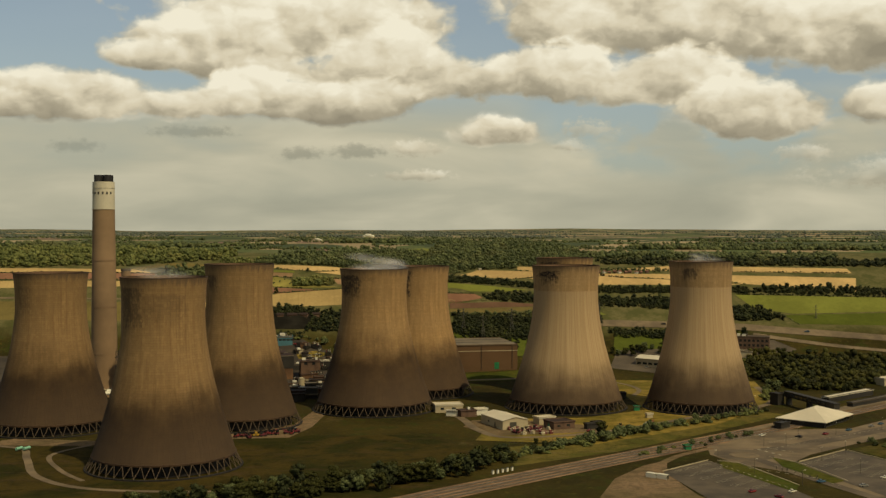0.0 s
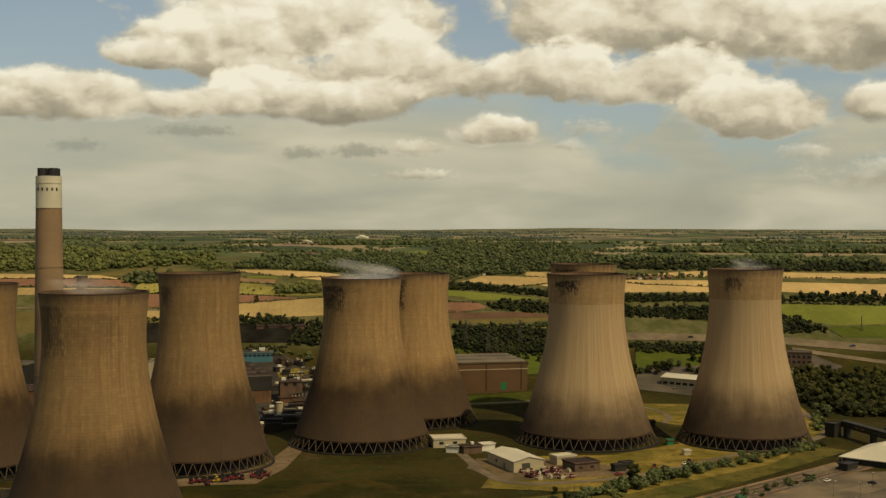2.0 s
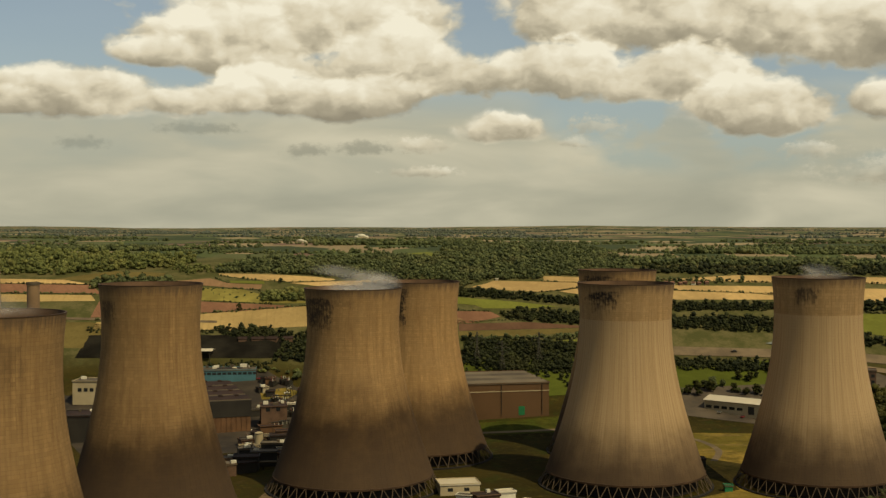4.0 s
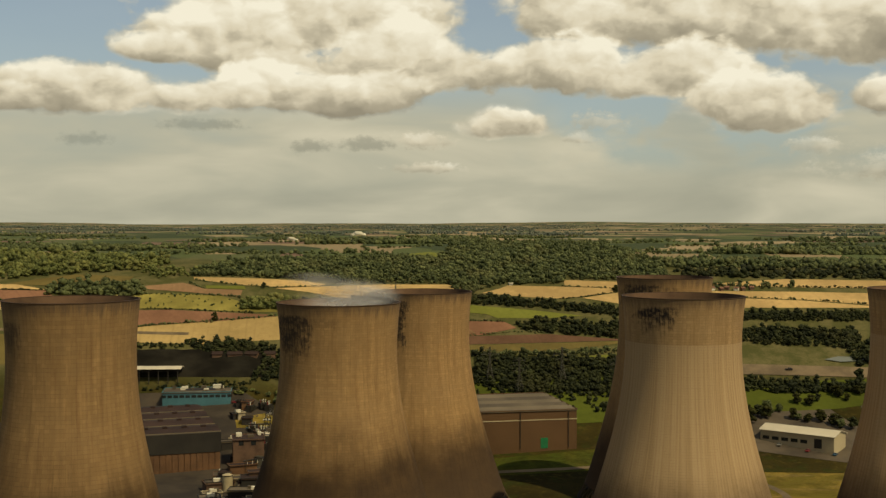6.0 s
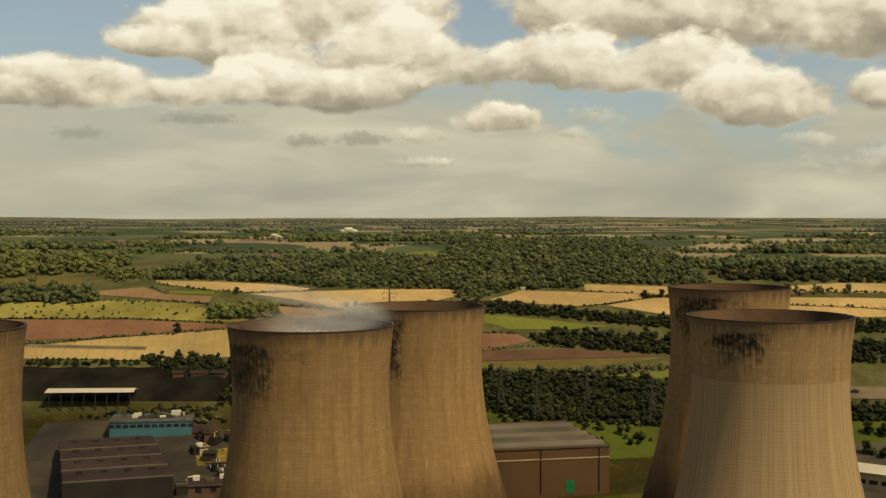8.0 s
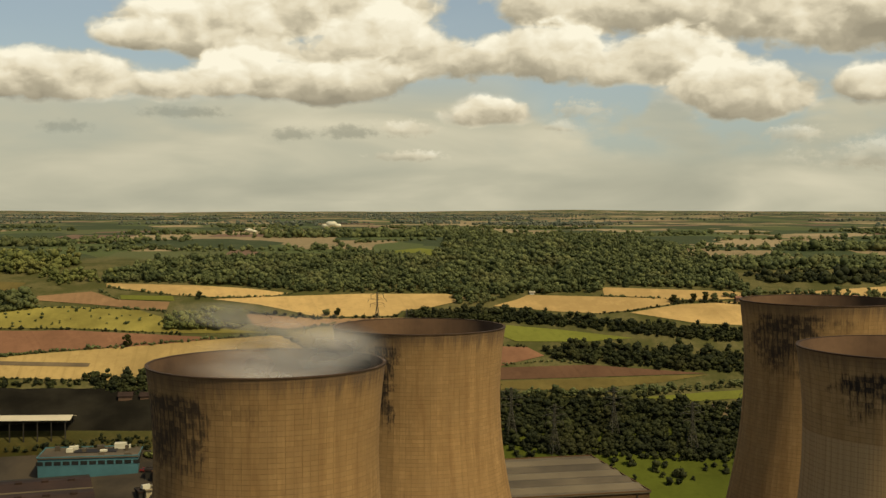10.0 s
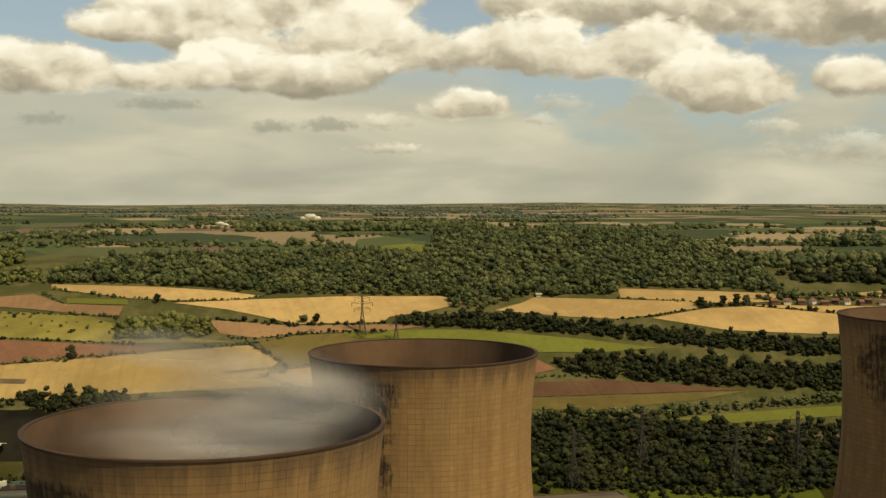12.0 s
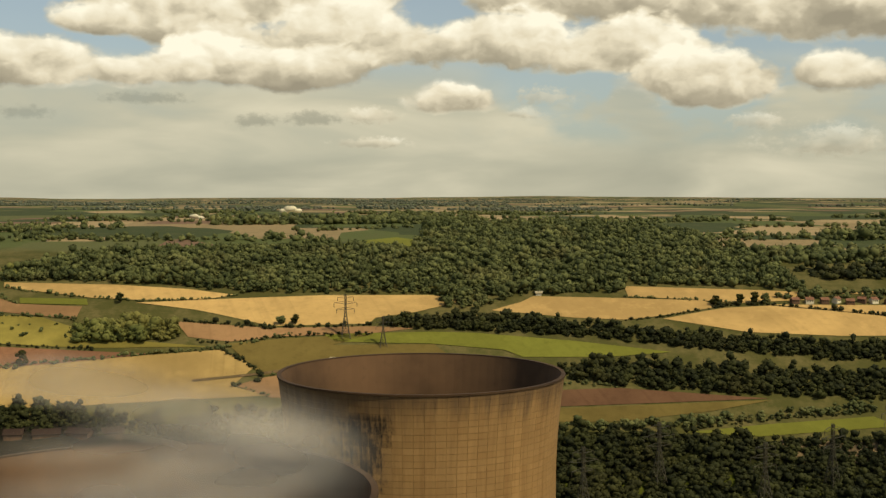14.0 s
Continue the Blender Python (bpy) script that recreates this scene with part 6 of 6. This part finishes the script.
CARS = [car_kind(M_WHITE, "small white parked car"), car_kind(M_DARKSTEEL, "small dark parked car"), car_kind(M_RED, "small red parked car"), car_kind(plain("blue_car", (0.05, 0.12, 0.20), 0.35, 0.2, 1.0, 0.1), "small blue parked car"), car_kind(plain("silver_car", (0.36, 0.35, 0.33), 0.35, 0.5, 1.0, 0.1), "small silver parked car")]
spots = [(121, 449, 40), (134, 446, 130), (146, 452, 40), (158, 461, 40), (170, 470, 40), (117, 366, 10), (128, 360, 20), (139, 372, 15), (104, 352, 40), (92, 352, 40), (98, 345, 130), (176, 476, 40), (182, 470, 220), (82, 476, 30), (62, 462, 30), (57, 459, 20), (74, 470, 30),
         (110, 640, 60), (118, 634, 60), (126, 630, 60), (160, 668, 10), (168, 664, 10), (-75, 655, 20), (-80, 668, 90), (-70, 662, 10), (-84, 676, 0), (-76, 672, 0), (130, 699, 177), (212, 690.5, 173), (260, 683, 170), (300, 676, -10)]
g = np.random.default_rng(17)
for i, (x, y, a_) in enumerate(spots):
    if i < 5:
        CARS[i].matrix_basis = pose(x, y, ground_z(x, y) + 0.12, 0, 0, a_)
    else:
        copy_thing(CARS[g.integers(5)], pose(x, y, ground_z(x, y) + (0.34 if y > 676 and x > 0 else 0.12), 0, 0, a_))


def lamp_kind():
    t = thing("street_lamp", (0, 0, 0), "slim grey lamp post with a pale head", "street lamp", "car park lamps")
    part("pole", Build().tube((0, 0, -0.1), (0, 0, 4.6), 0.07, 0.045, 6), M_STEEL, t)
    part("arm", Build().tube((0, 0, 4.55), (0.7, 0, 4.7), 0.04, 0.035, 5), M_STEEL, t)
    part("head", Build().box(0.85, 0, 4.64, 0.6, 0.22, 0.12), M_WHITE, t)
    return t


lamp = lamp_kind()
lamp.matrix_basis = pose(116, 428, 0, 0, 0, 30)
for x, y, a_ in ((92, 396, 200), (100, 380, 20), (110, 362, 20), (128, 400, 70), (140, 412, 70), (150, 396, 70), (134, 380, 70), (132, 440, 60), (150, 452, 60), (172, 464, 60), (196, 478, 60), (124, 428, 240), (88, 412, 10), (160, 420, 60), (40, 600, 0), (8, 596, 0), (138, 526, 40), (110, 502, 40)):
    copy_thing(lamp, pose(x, y, 0, 0, 0, a_))


# ---------------------------------------------------------------- pylons
def pylon_kind(h, w0, label):
    t = thing("pylon", (0, 0, 0), label, "pylon", "power line pylons")
    w1 = w0 * 0.16
    corner = [(-1, -1), (1, -1), (1, 1), (-1, 1)]

    def wide(z):
        return w0 + (w1 - w0) * min(z / (h * 0.62), 1.0) ** 0.85

    levels = [0, 0.16, 0.30, 0.42, 0.52, 0.62, 0.72, 0.82, 0.92, 1.0]
    for cx, cy in corner:
        b = Build().pipe([(cx * wide(a_ * h), cy * wide(a_ * h), a_ * h) for a_ in levels], 0.085)
        part("leg", b, M_STEEL, t)
    b = Build()
    for a_, c_ in zip(levels, levels[1:]):
        for i in range(4):
            p, q = corner[i], corner[(i + 1) % 4]
            za, zc = a_ * h, c_ * h
            b.tube((p[0] * wide(za), p[1] * wide(za), za), (q[0] * wide(zc), q[1] * wide(zc), zc), 0.045, 0.045, 4)
            b.tube((q[0] * wide(za), q[1] * wide(za), za), (p[0] * wide(zc), p[1] * wide(zc), zc), 0.045, 0.045, 4)
            b.tube((p[0] * wide(zc), p[1] * wide(zc), zc), (q[0] * wide(zc), q[1] * wide(zc), zc), 0.04, 0.04, 4)
    part("lattice", b, M_STEEL, t)
    for z, reach in ((0.64, 0.20), (0.78, 0.26), (0.91, 0.18)):
        for s in (-1, 1):
            b = Build()
            tip = (s * reach * h, 0, z * h + 0.25)
            for cy in (-1, 1):
                b.tube((s * w1, cy * w1, z * h), tip, 0.055, 0.04, 4)
                b.tube((s * w1, cy * w1, z * h + 0.06 * h), tip, 0.045, 0.035, 4)
            part("crossarm", b, M_STEEL, t)
        for s in (-1, 1):
            part("insulator", Build().tube((s * reach * h, 0, z * h + 0.2), (s * reach * h, 0, z * h - 0.8), 0.07, 0.07, 6), M_STEEL, t)
    return t


big = pylon_kind(14, 1.5, "grey steel lattice pylon among trees")
big.matrix_basis = pose(23, 683, ground_z(23, 683) - 0.2, 0, 0, 25)
for x, y, a_ in ((60, 684, 20), (76, 690, 30), (40, 691, 20), (12, 691, 15), (92, 698, 28)):
    copy_thing(big, pose(x, y, ground_z(x, y) - 0.2, 0, 0, a_))
small = pylon_kind(11, 1.1, "grey steel lattice pylon in a field")
small.matrix_basis = pose(-27, 744.6, ground_z(-27, 744.6) - 0.2, 0, 0, 10)
copy_thing(small, pose(-17.6, 740.4, ground_z(-17.6, 740.4) - 0.2, 0, 0, 10)).scale = (0.8, 0.8, 0.7)
copy_thing(small, pose(222, 706, ground_z(222, 706) - 0.2, 0, 0, 10)).scale = (0.6, 0.6, 0.75)


# ---------------------------------------------------------------- village, farm, far plant
def house_kind(label, wall):
    t = thing("house", (0, 0, 0), label, "house", "village houses")
    part("wall", Build().box(0, 0, -0.6, 5.2, 3.8, 3.0), wall, t)
    part("roof", Build().gable(0, 0, 2.4, 5.2, 3.8, 1.6, 0, 0.25), M_TILE_RED, t)
    for s in (-1, 1):
        b = Build().add([(s * 2.6, -1.9, 2.4), (s * 2.6, 1.9, 2.4), (s * 2.6, 0, 3.95), (s * 2.5, -1.9, 2.4), (s * 2.5, 1.9, 2.4), (s * 2.5, 0, 3.95)], [(0, 1, 2) if s > 0 else (1, 0, 2), (4, 3, 5) if s > 0 else (3, 4, 5)])
        part("gable_end", b, wall, t)
    part("chimney_stack", Build().box(1.6, 0.3, 3.2, 0.5, 0.5, 1.5), M_BRICK, t)
    for x in (-1.5, 0.1, 1.6):
        part("window", Build().box(x, -1.93, 1.0, 0.8, 0.08, 0.9), M_GLASS, t)
    return t


h1, h2 = house_kind("small brick house with a red tiled roof", M_BRICK), house_kind("small white house with a red tiled roof", M_WHITE)
h1.matrix_basis, h2.matrix_basis = pose(92, 762, ground_z(92, 762), 0, 0, 10) @ Matrix.Diagonal((0.4, 0.4, 0.4, 1)), pose(96, 762, ground_z(96, 762), 0, 0, -8) @ Matrix.Diagonal((0.4, 0.4, 0.4, 1))
for i in range(10):
    x, y = 100 + i * 3.4 + 1.2 * math.sin(i * 3.1), 761.8 + 0.7 * math.sin(i * 2.3)
    copy_thing(h2 if i % 3 == 1 else h1, pose(x, y, ground_z(x, y), 0, 0, 40 * math.sin(i * 1.7))).scale = (0.4, 0.4, 0.4)
for i, (x, y, a_) in enumerate(((-90, 707.6, 10), (-83, 707.8, -12), (-76, 708, 20), (-97, 707.6, 5))):
    building("barn", (x, y), 5.6 - 0.6 * i, 3.0, 1.5, a_, M_BRICK, M_ROOF_BROWN, "low brick farm barn among trees", "barn", pitch=1.0)
building("roadside_hut", (-29, 733.5), 2.2, 1.3, 0.8, 5, M_WHITE, M_ROOF_WHITE, "small white hut by the lane", "hut")
building("farm_shed", (24, 768), 1.5, 0.8, 0.5, 0, M_WHITE, M_ROOF_WHITE, "small white farm shed by the wood", "hut")
far = thing("far_plant", (-61, 973), "far pale factory with white vapour", "factory")
far.scale = (1.4, 1.4, 1.6)
part("hall", Build().box(0, 0, -0.5, 9, 4, 1.6), M_CREAM, far)
part("roof", Build().box(0, 0, 1.104, 9.4, 4.4, 0.2), M_ROOF_WHITE, far)
for x, z, r in ((-2, 2.6, 0.9), (-0.2, 3.2, 1.1), (2.0, 2.7, 0.8), (-30, 1.2, 0.8), (-28.2, 0.8, 0.6)):
    V, Fc = ICO2
    g = np.random.default_rng(int(abs(x) * 10))
    me = Build().add((V * (r * np.array([1.9, 1, 0.8])) * (1 + g.uniform(-0.2, 0.2, (len(V), 1))) + np.array([x, 0, z])).tolist(), Fc.tolist())
    part("vapour", me, M_WHITE, far, "white vapour puff", smooth=True)

# ---------------------------------------------------------------- yard clutter
def tank_kind(r, h, mat, label):
    t = thing("storage_tank", (0, 0, 0), label, "tank")
    part("drum", Build().lathe([(r, -0.3), (r, h), (r * 0.5, h + r * 0.22), (0.02, h + r * 0.28)], 24), mat, t, smooth=False)
    part("ladder", Build().box(r + 0.12, 0, 0, 0.1, 0.4, h), M_DARKSTEEL, t)
    part("hoop", Build().lathe([(r - 0.02, h - 0.2), (r + 0.1, h - 0.2), (r + 0.1, h), (r - 0.02, h)], 24, close=True), M_DARKSTEEL, t)
    return t


def transformer_kind():
    t = thing("transformer", (0, 0, 0), "dark steel transformer with bushings and radiators", "transformer")
    part("tank_body", Build().box(0, 0, -0.2, 3.0, 2.0, 2.4), M_DARKSTEEL, t)
    for i in range(6):
        part("radiator", Build().box(-1.2 + i * 0.48, -1.35, 0.2, 0.12, 0.6, 1.7), M_STEEL, t)
    for i in range(3):
        part("bushing", Build().tube((-0.9 + i * 0.9, 0, 2.2), (-0.9 + i * 1.0, 0.1, 3.6), 0.14, 0.07, 6), M_RED if i == 0 else M_WHITE, t)
    part("conservator", Build().tube((-1.3, 0.6, 2.9), (1.3, 0.6, 2.9), 0.32, 0.32, 10), M_STEEL, t)
    return t


def gantry_kind():
    t = thing("gantry", (0, 0, 0), "dark steel busbar gantry", "gantry")
    for x in (-4, 0, 4):
        for y in (-1.2, 1.2):
            part("post", Build().tube((x, y, -0.2), (x, 0, 6.5), 0.11, 0.09, 5), M_DARKSTEEL, t)
    part("beam", Build().box(0, 0, 6.4, 9, 0.4, 0.45), M_DARKSTEEL, t)
    for x in (-3, -1, 1, 3):
        part("insulator", Build().tube((x, 0, 6.4), (x, 0, 5.3), 0.1, 0.1, 6), M_WHITE, t)
    return t


tanks = [tank_kind(3.0, 4.5, M_WHITE, "round white steel storage tank"), tank_kind(2.0, 3.0, M_STEEL, "round grey steel storage tank"), tank_kind(1.6, 5.0, M_CREAM, "slim cream steel storage silo")]
tanks[0].matrix_basis, tanks[1].matrix_basis, tanks[2].matrix_basis = pose(-206, 612, ground_z(-206, 612)), pose(-62, 603, ground_z(-62, 603)), pose(-58, 614, ground_z(-58, 614))
for k, x, y in ((0, -176, 546), (0, -184, 552), (1, -144, 548), (2, -156, 544), (0, -214, 626), (0, -198, 606), (1, -166, 590), (1, -55, 612), (1, -66, 619), (2, -160, 618), (2, -168, 616), (1, -50, 596), (0, -220, 606), (1, -64, 590), (2, -70, 586)):
    copy_thing(tanks[k], pose(x, y, ground_z(x, y)))
tr, ga = transformer_kind(), gantry_kind()
tr.matrix_basis, ga.matrix_basis = pose(-58, 626, ground_z(-58, 626), 0, 0, 12), pose(-56, 634, ground_z(-56, 634), 0, 0, 12)
for x, y in ((-74, 621.6), (-58, 631.2), (-70, 628.8), (-64, 636), (-52, 638.4), (-66, 636), (-62, 645.6), (-70, 649.2), (-60, 578), (-66, 572)):
    copy_thing(tr, pose(x, y, ground_z(x, y), 0, 0, 12 + (x * 13 % 7) * 12))
for x, y in ((-58, 640.8), (-70, 642), (-68, 654), (-64, 600), (-170, 624), (-160, 607.2), (-58, 588)):
    copy_thing(ga, pose(x, y, ground_z(x, y), 0, 0, 12 + (x * 7 % 5) * 18))
st2 = thing("steel_tower", (-150, 553, 0), "dark steel lattice tower at the chimney foot", "steel tower")
for x, y in ((-2, -2), (2, -2), (2, 2), (-2, 2)):
    part("post", Build().tube((x, y, -0.2), (x, y, 22), 0.22, 0.2, 5), M_DARKSTEEL, st2)
for z in range(3, 22, 4):
    part("platform", Build().box(0, 0, z, 5, 5, 0.3), M_DARKSTEEL, st2)
    part("brace", Build().tube((-2, -2, z), (2, -2, z + 4), 0.1, 0.1, 4).tube((-2, 2, z), (-2, -2, z + 4), 0.1, 0.1, 4), M_STEEL, st2)
for i in range(3):
    p = thing("pipe_run", (-160 + i * 5, 548 - i * 4, 0), "pale steel pipe on trestles", "pipe", turn=14 * i)
    part("pipe", Build().tube((-9, 0, 4.0), (9, 0, 4.0), 0.7, 0.7, 10), M_WHITE, p)
    for x in (-7, 0, 7):
        part("trestle", Build().box(x, 0, -0.2, 0.4, 1.2, 3.7), M_DARKSTEEL, p)
g = np.random.default_rng(53)
for i in range(26):
    x, y = g.uniform(-82, -52), g.uniform(636, 676)
    if i % 3 == 2:
        copy_thing(tr, pose(x, y, ground_z(x, y), 0, 0, g.uniform(0, 90)))
    else:
        building("works_hut", (x, y), g.uniform(2, 6), g.uniform(2, 4), g.uniform(1.2, 2.6), g.uniform(0, 40), (M_CLAD_DARK, M_BRICK, M_CLAD_RUST, M_CREAM)[i % 4], (M_ROOF_BROWN, M_ROOF_GREY, M_ROOF_WHITE)[i % 3], "small flat-roofed works hut", "hut", units=i % 2, sink=2.0)
drape("lawn_strip", [(-82, 664), (-72, 668), (-64, 664), (-70, 656), (-80, 656)], M_DRYGRASS, 0.10, "dry yellow grass patch in the works yard", category="ground")
set_trees(BUSH_KINDS, along([(-84, 684), (-70, 680), (-56, 672), (-48, 660)], 2.4, 5.0, 191), 192, 0.6, 1.2)
g = np.random.default_rng(31)
for i in range(16):
    x, y = g.uniform(-66, -42), g.uniform(560, 604)
    building("works_hut", (x, y), g.uniform(2, 5), g.uniform(2, 3.4), g.uniform(1.4, 2.8), g.uniform(0, 30), (M_CREAM, M_CLAD_DARK, M_BRICK, M_ROOF_GREY)[i % 4], (M_ROOF_WHITE, M_ROOF_GREY, M_ROOF_BROWN)[i % 3], "small flat-roofed works hut", "hut")
for i in range(26):
    x, y = g.uniform(-74, -48), g.uniform(536, 600)
    if (x + 30.1) ** 2 + (y - 519.1) ** 2 < 1100 or (x + 12.2) ** 2 + (y - 567.1) ** 2 < 1100:
        continue
    building("works_hut", (x, y), g.uniform(3, 9), g.uniform(3, 6), g.uniform(1.8, 5.5), g.uniform(0, 30), (M_CLAD_DARK, M_CLAD_RUST, M_CREAM, M_BRICK, M_CLAD_DARK)[i % 5], (M_ROOF_BROWN, M_ROOF_GREY, M_ROOF_PALE)[i % 3], "flat-roofed works building among pipes", "hut", units=i % 3)
for i in range(5):
    p = thing("pipe_run", (-62 + 3 * math.sin(i * 2.0), 545 + i * 11, 0), "pale steel pipe on trestles", "pipe", turn=10 + 8 * i)
    part("pipe", Build().tube((-10, 0, 2.6), (10, 0, 2.6), 0.35, 0.35, 8), M_ROOF_PALE, p)
    for x in (-8, 0, 8):
        part("trestle", Build().box(x, 0, -0.2, 0.3, 0.8, 2.5), M_DARKSTEEL, p)
# machinery parked on the earth track
def machine_kind(mat, label):
    t = thing("site_machine", (0, 0, 0), label, "machine")
    part("chassis", Build().box(0, 0, 0.45, 2.6, 1.1, 0.5), mat, t)
    part("cab", Build().box(0.8, 0, 0.954, 0.8, 0.95, 0.8), M_GLASS, t)
    part("boom", Build().tube((-0.6, 0, 0.9), (-1.9, 0.2, 1.7), 0.14, 0.1, 6), mat, t)
    for x in (-0.8, 0.8):
        for y in (-0.55, 0.55):
            part("wheel", Build().tube((x, y - 0.12, 0.38), (x, y + 0.12, 0.38), 0.38, 0.38, 12), M_TYRE, t)
    return t


ma = [machine_kind(M_RED, "red site machine on bare earth"), machine_kind(M_MAROON, "maroon site machine on bare earth"), machine_kind(M_YELLOW, "yellow site machine on bare earth")]
for i, (x, y) in enumerate(((-66, 452), (-60, 455), (-70, 449))):
    ma[i].matrix_basis = pose(x, y, 0, 0, 0, 40 * i)
for i in range(22):
    u_ = g.random()
    x, y = -78 + 22 * u_ + g.normal(0, 1.0), 445 + 14 * u_ + g.normal(0, 1.4)
    copy_thing(ma[(0, 1, 1, 0, 1, 2)[i % 6]], pose(x, y, 0.05, 0, 0, g.uniform(0, 360)))
for x, y in ((30, 458), (33, 460), (36, 464), (28, 455), (84, 478), (70, 468)):
    copy_thing(ma[1 if x < 40 else 0], pose(x, y, 0.1, 0, 0, x * 37 % 360))


def crate_kind(mat, label):
    t = thing("crate_stack", (0, 0, 0), label, "crate")
    part("crate", Build().box(0, 0, 0, 1.4, 1.0, 0.7), mat, t)
    part("lid", Build().box(0, 0, 0.704, 1.5, 1.1, 0.08), M_WHITE, t)
    part("upper_crate", Build().box(0.1, 0.05, 0.79, 1.0, 0.8, 0.5), mat, t)
    return t


cr = [crate_kind(M_CREAM, "pale crates stacked in the yard"), crate_kind(M_MAROON, "reddish crates stacked in the yard")]
cr[0].matrix_basis, cr[1].matrix_basis = pose(31, 462, 0.1), pose(34, 458, 0.1)
for i in range(26):
    x, y = 26 + g.uniform(0, 16), 452 + g.uniform(0, 16)
    copy_thing(cr[i % 2], pose(x, y, 0.1, 0, 0, g.uniform(0, 360)))
for x, y in ((-150, 419), (-147.5, 419.5)):
    c = thing("mint_tank", (x, y, 0), "pale mint green horizontal tank", "tank", turn=70)
    part("drum", Build().tube((-1.5, 0, 0.95), (1.5, 0, 0.95), 0.55, 0.55, 14), M_MINT, c)
    for s in (-1.1, 1.1):
        part("saddle", Build().box(s, 0, -0.1, 0.3, 1.1, 0.8), M_STEEL, c)
for i in range(5):
    c = thing("relay_cabinet", (16 + i * 1.6, 379 + i * 1.4, 0), "small white trackside cabinet", "cabinet", "trackside cabinets", turn=42)
    part("body", Build().box(0, 0, -0.1, 0.7, 0.5, 1.3), M_WHITE, c)
    part("cap", Build().box(0, 0, 1.204, 0.8, 0.6, 0.08), M_STEEL, c)
for x, y in ((66, 374), (69, 372)):
    c = thing("container", (x, y, 0), "white steel container by the car park", "container", turn=-40)
    part("body", Build().box(0, 0, 0, 3.6, 1.5, 1.5), M_WHITE, c)
    part("door", Build().box(1.82, 0, 0.1, 0.06, 1.3, 1.3), M_STEEL, c)
# fence along the railway side of the works
fe = thing("fence", (0, 0, 0), "thin steel mesh fence along the site road", "fence")
line = smooth_line([(24, 430), (62, 449), (104, 486), (138, 514)], 4.0)
for x, y in line:
    part("post", Build().box(x, y, -0.1, 0.1, 0.1, 1.7), M_STEEL, fe)
for z in (0.5, 1.0, 1.5):
    b = Build()
    for p, q in zip(line, line[1:]):
        b.tube((p[0], p[1], z), (q[0], q[1], z), 0.025, 0.025, 4)
    part("wire", b, M_STEEL, fe)
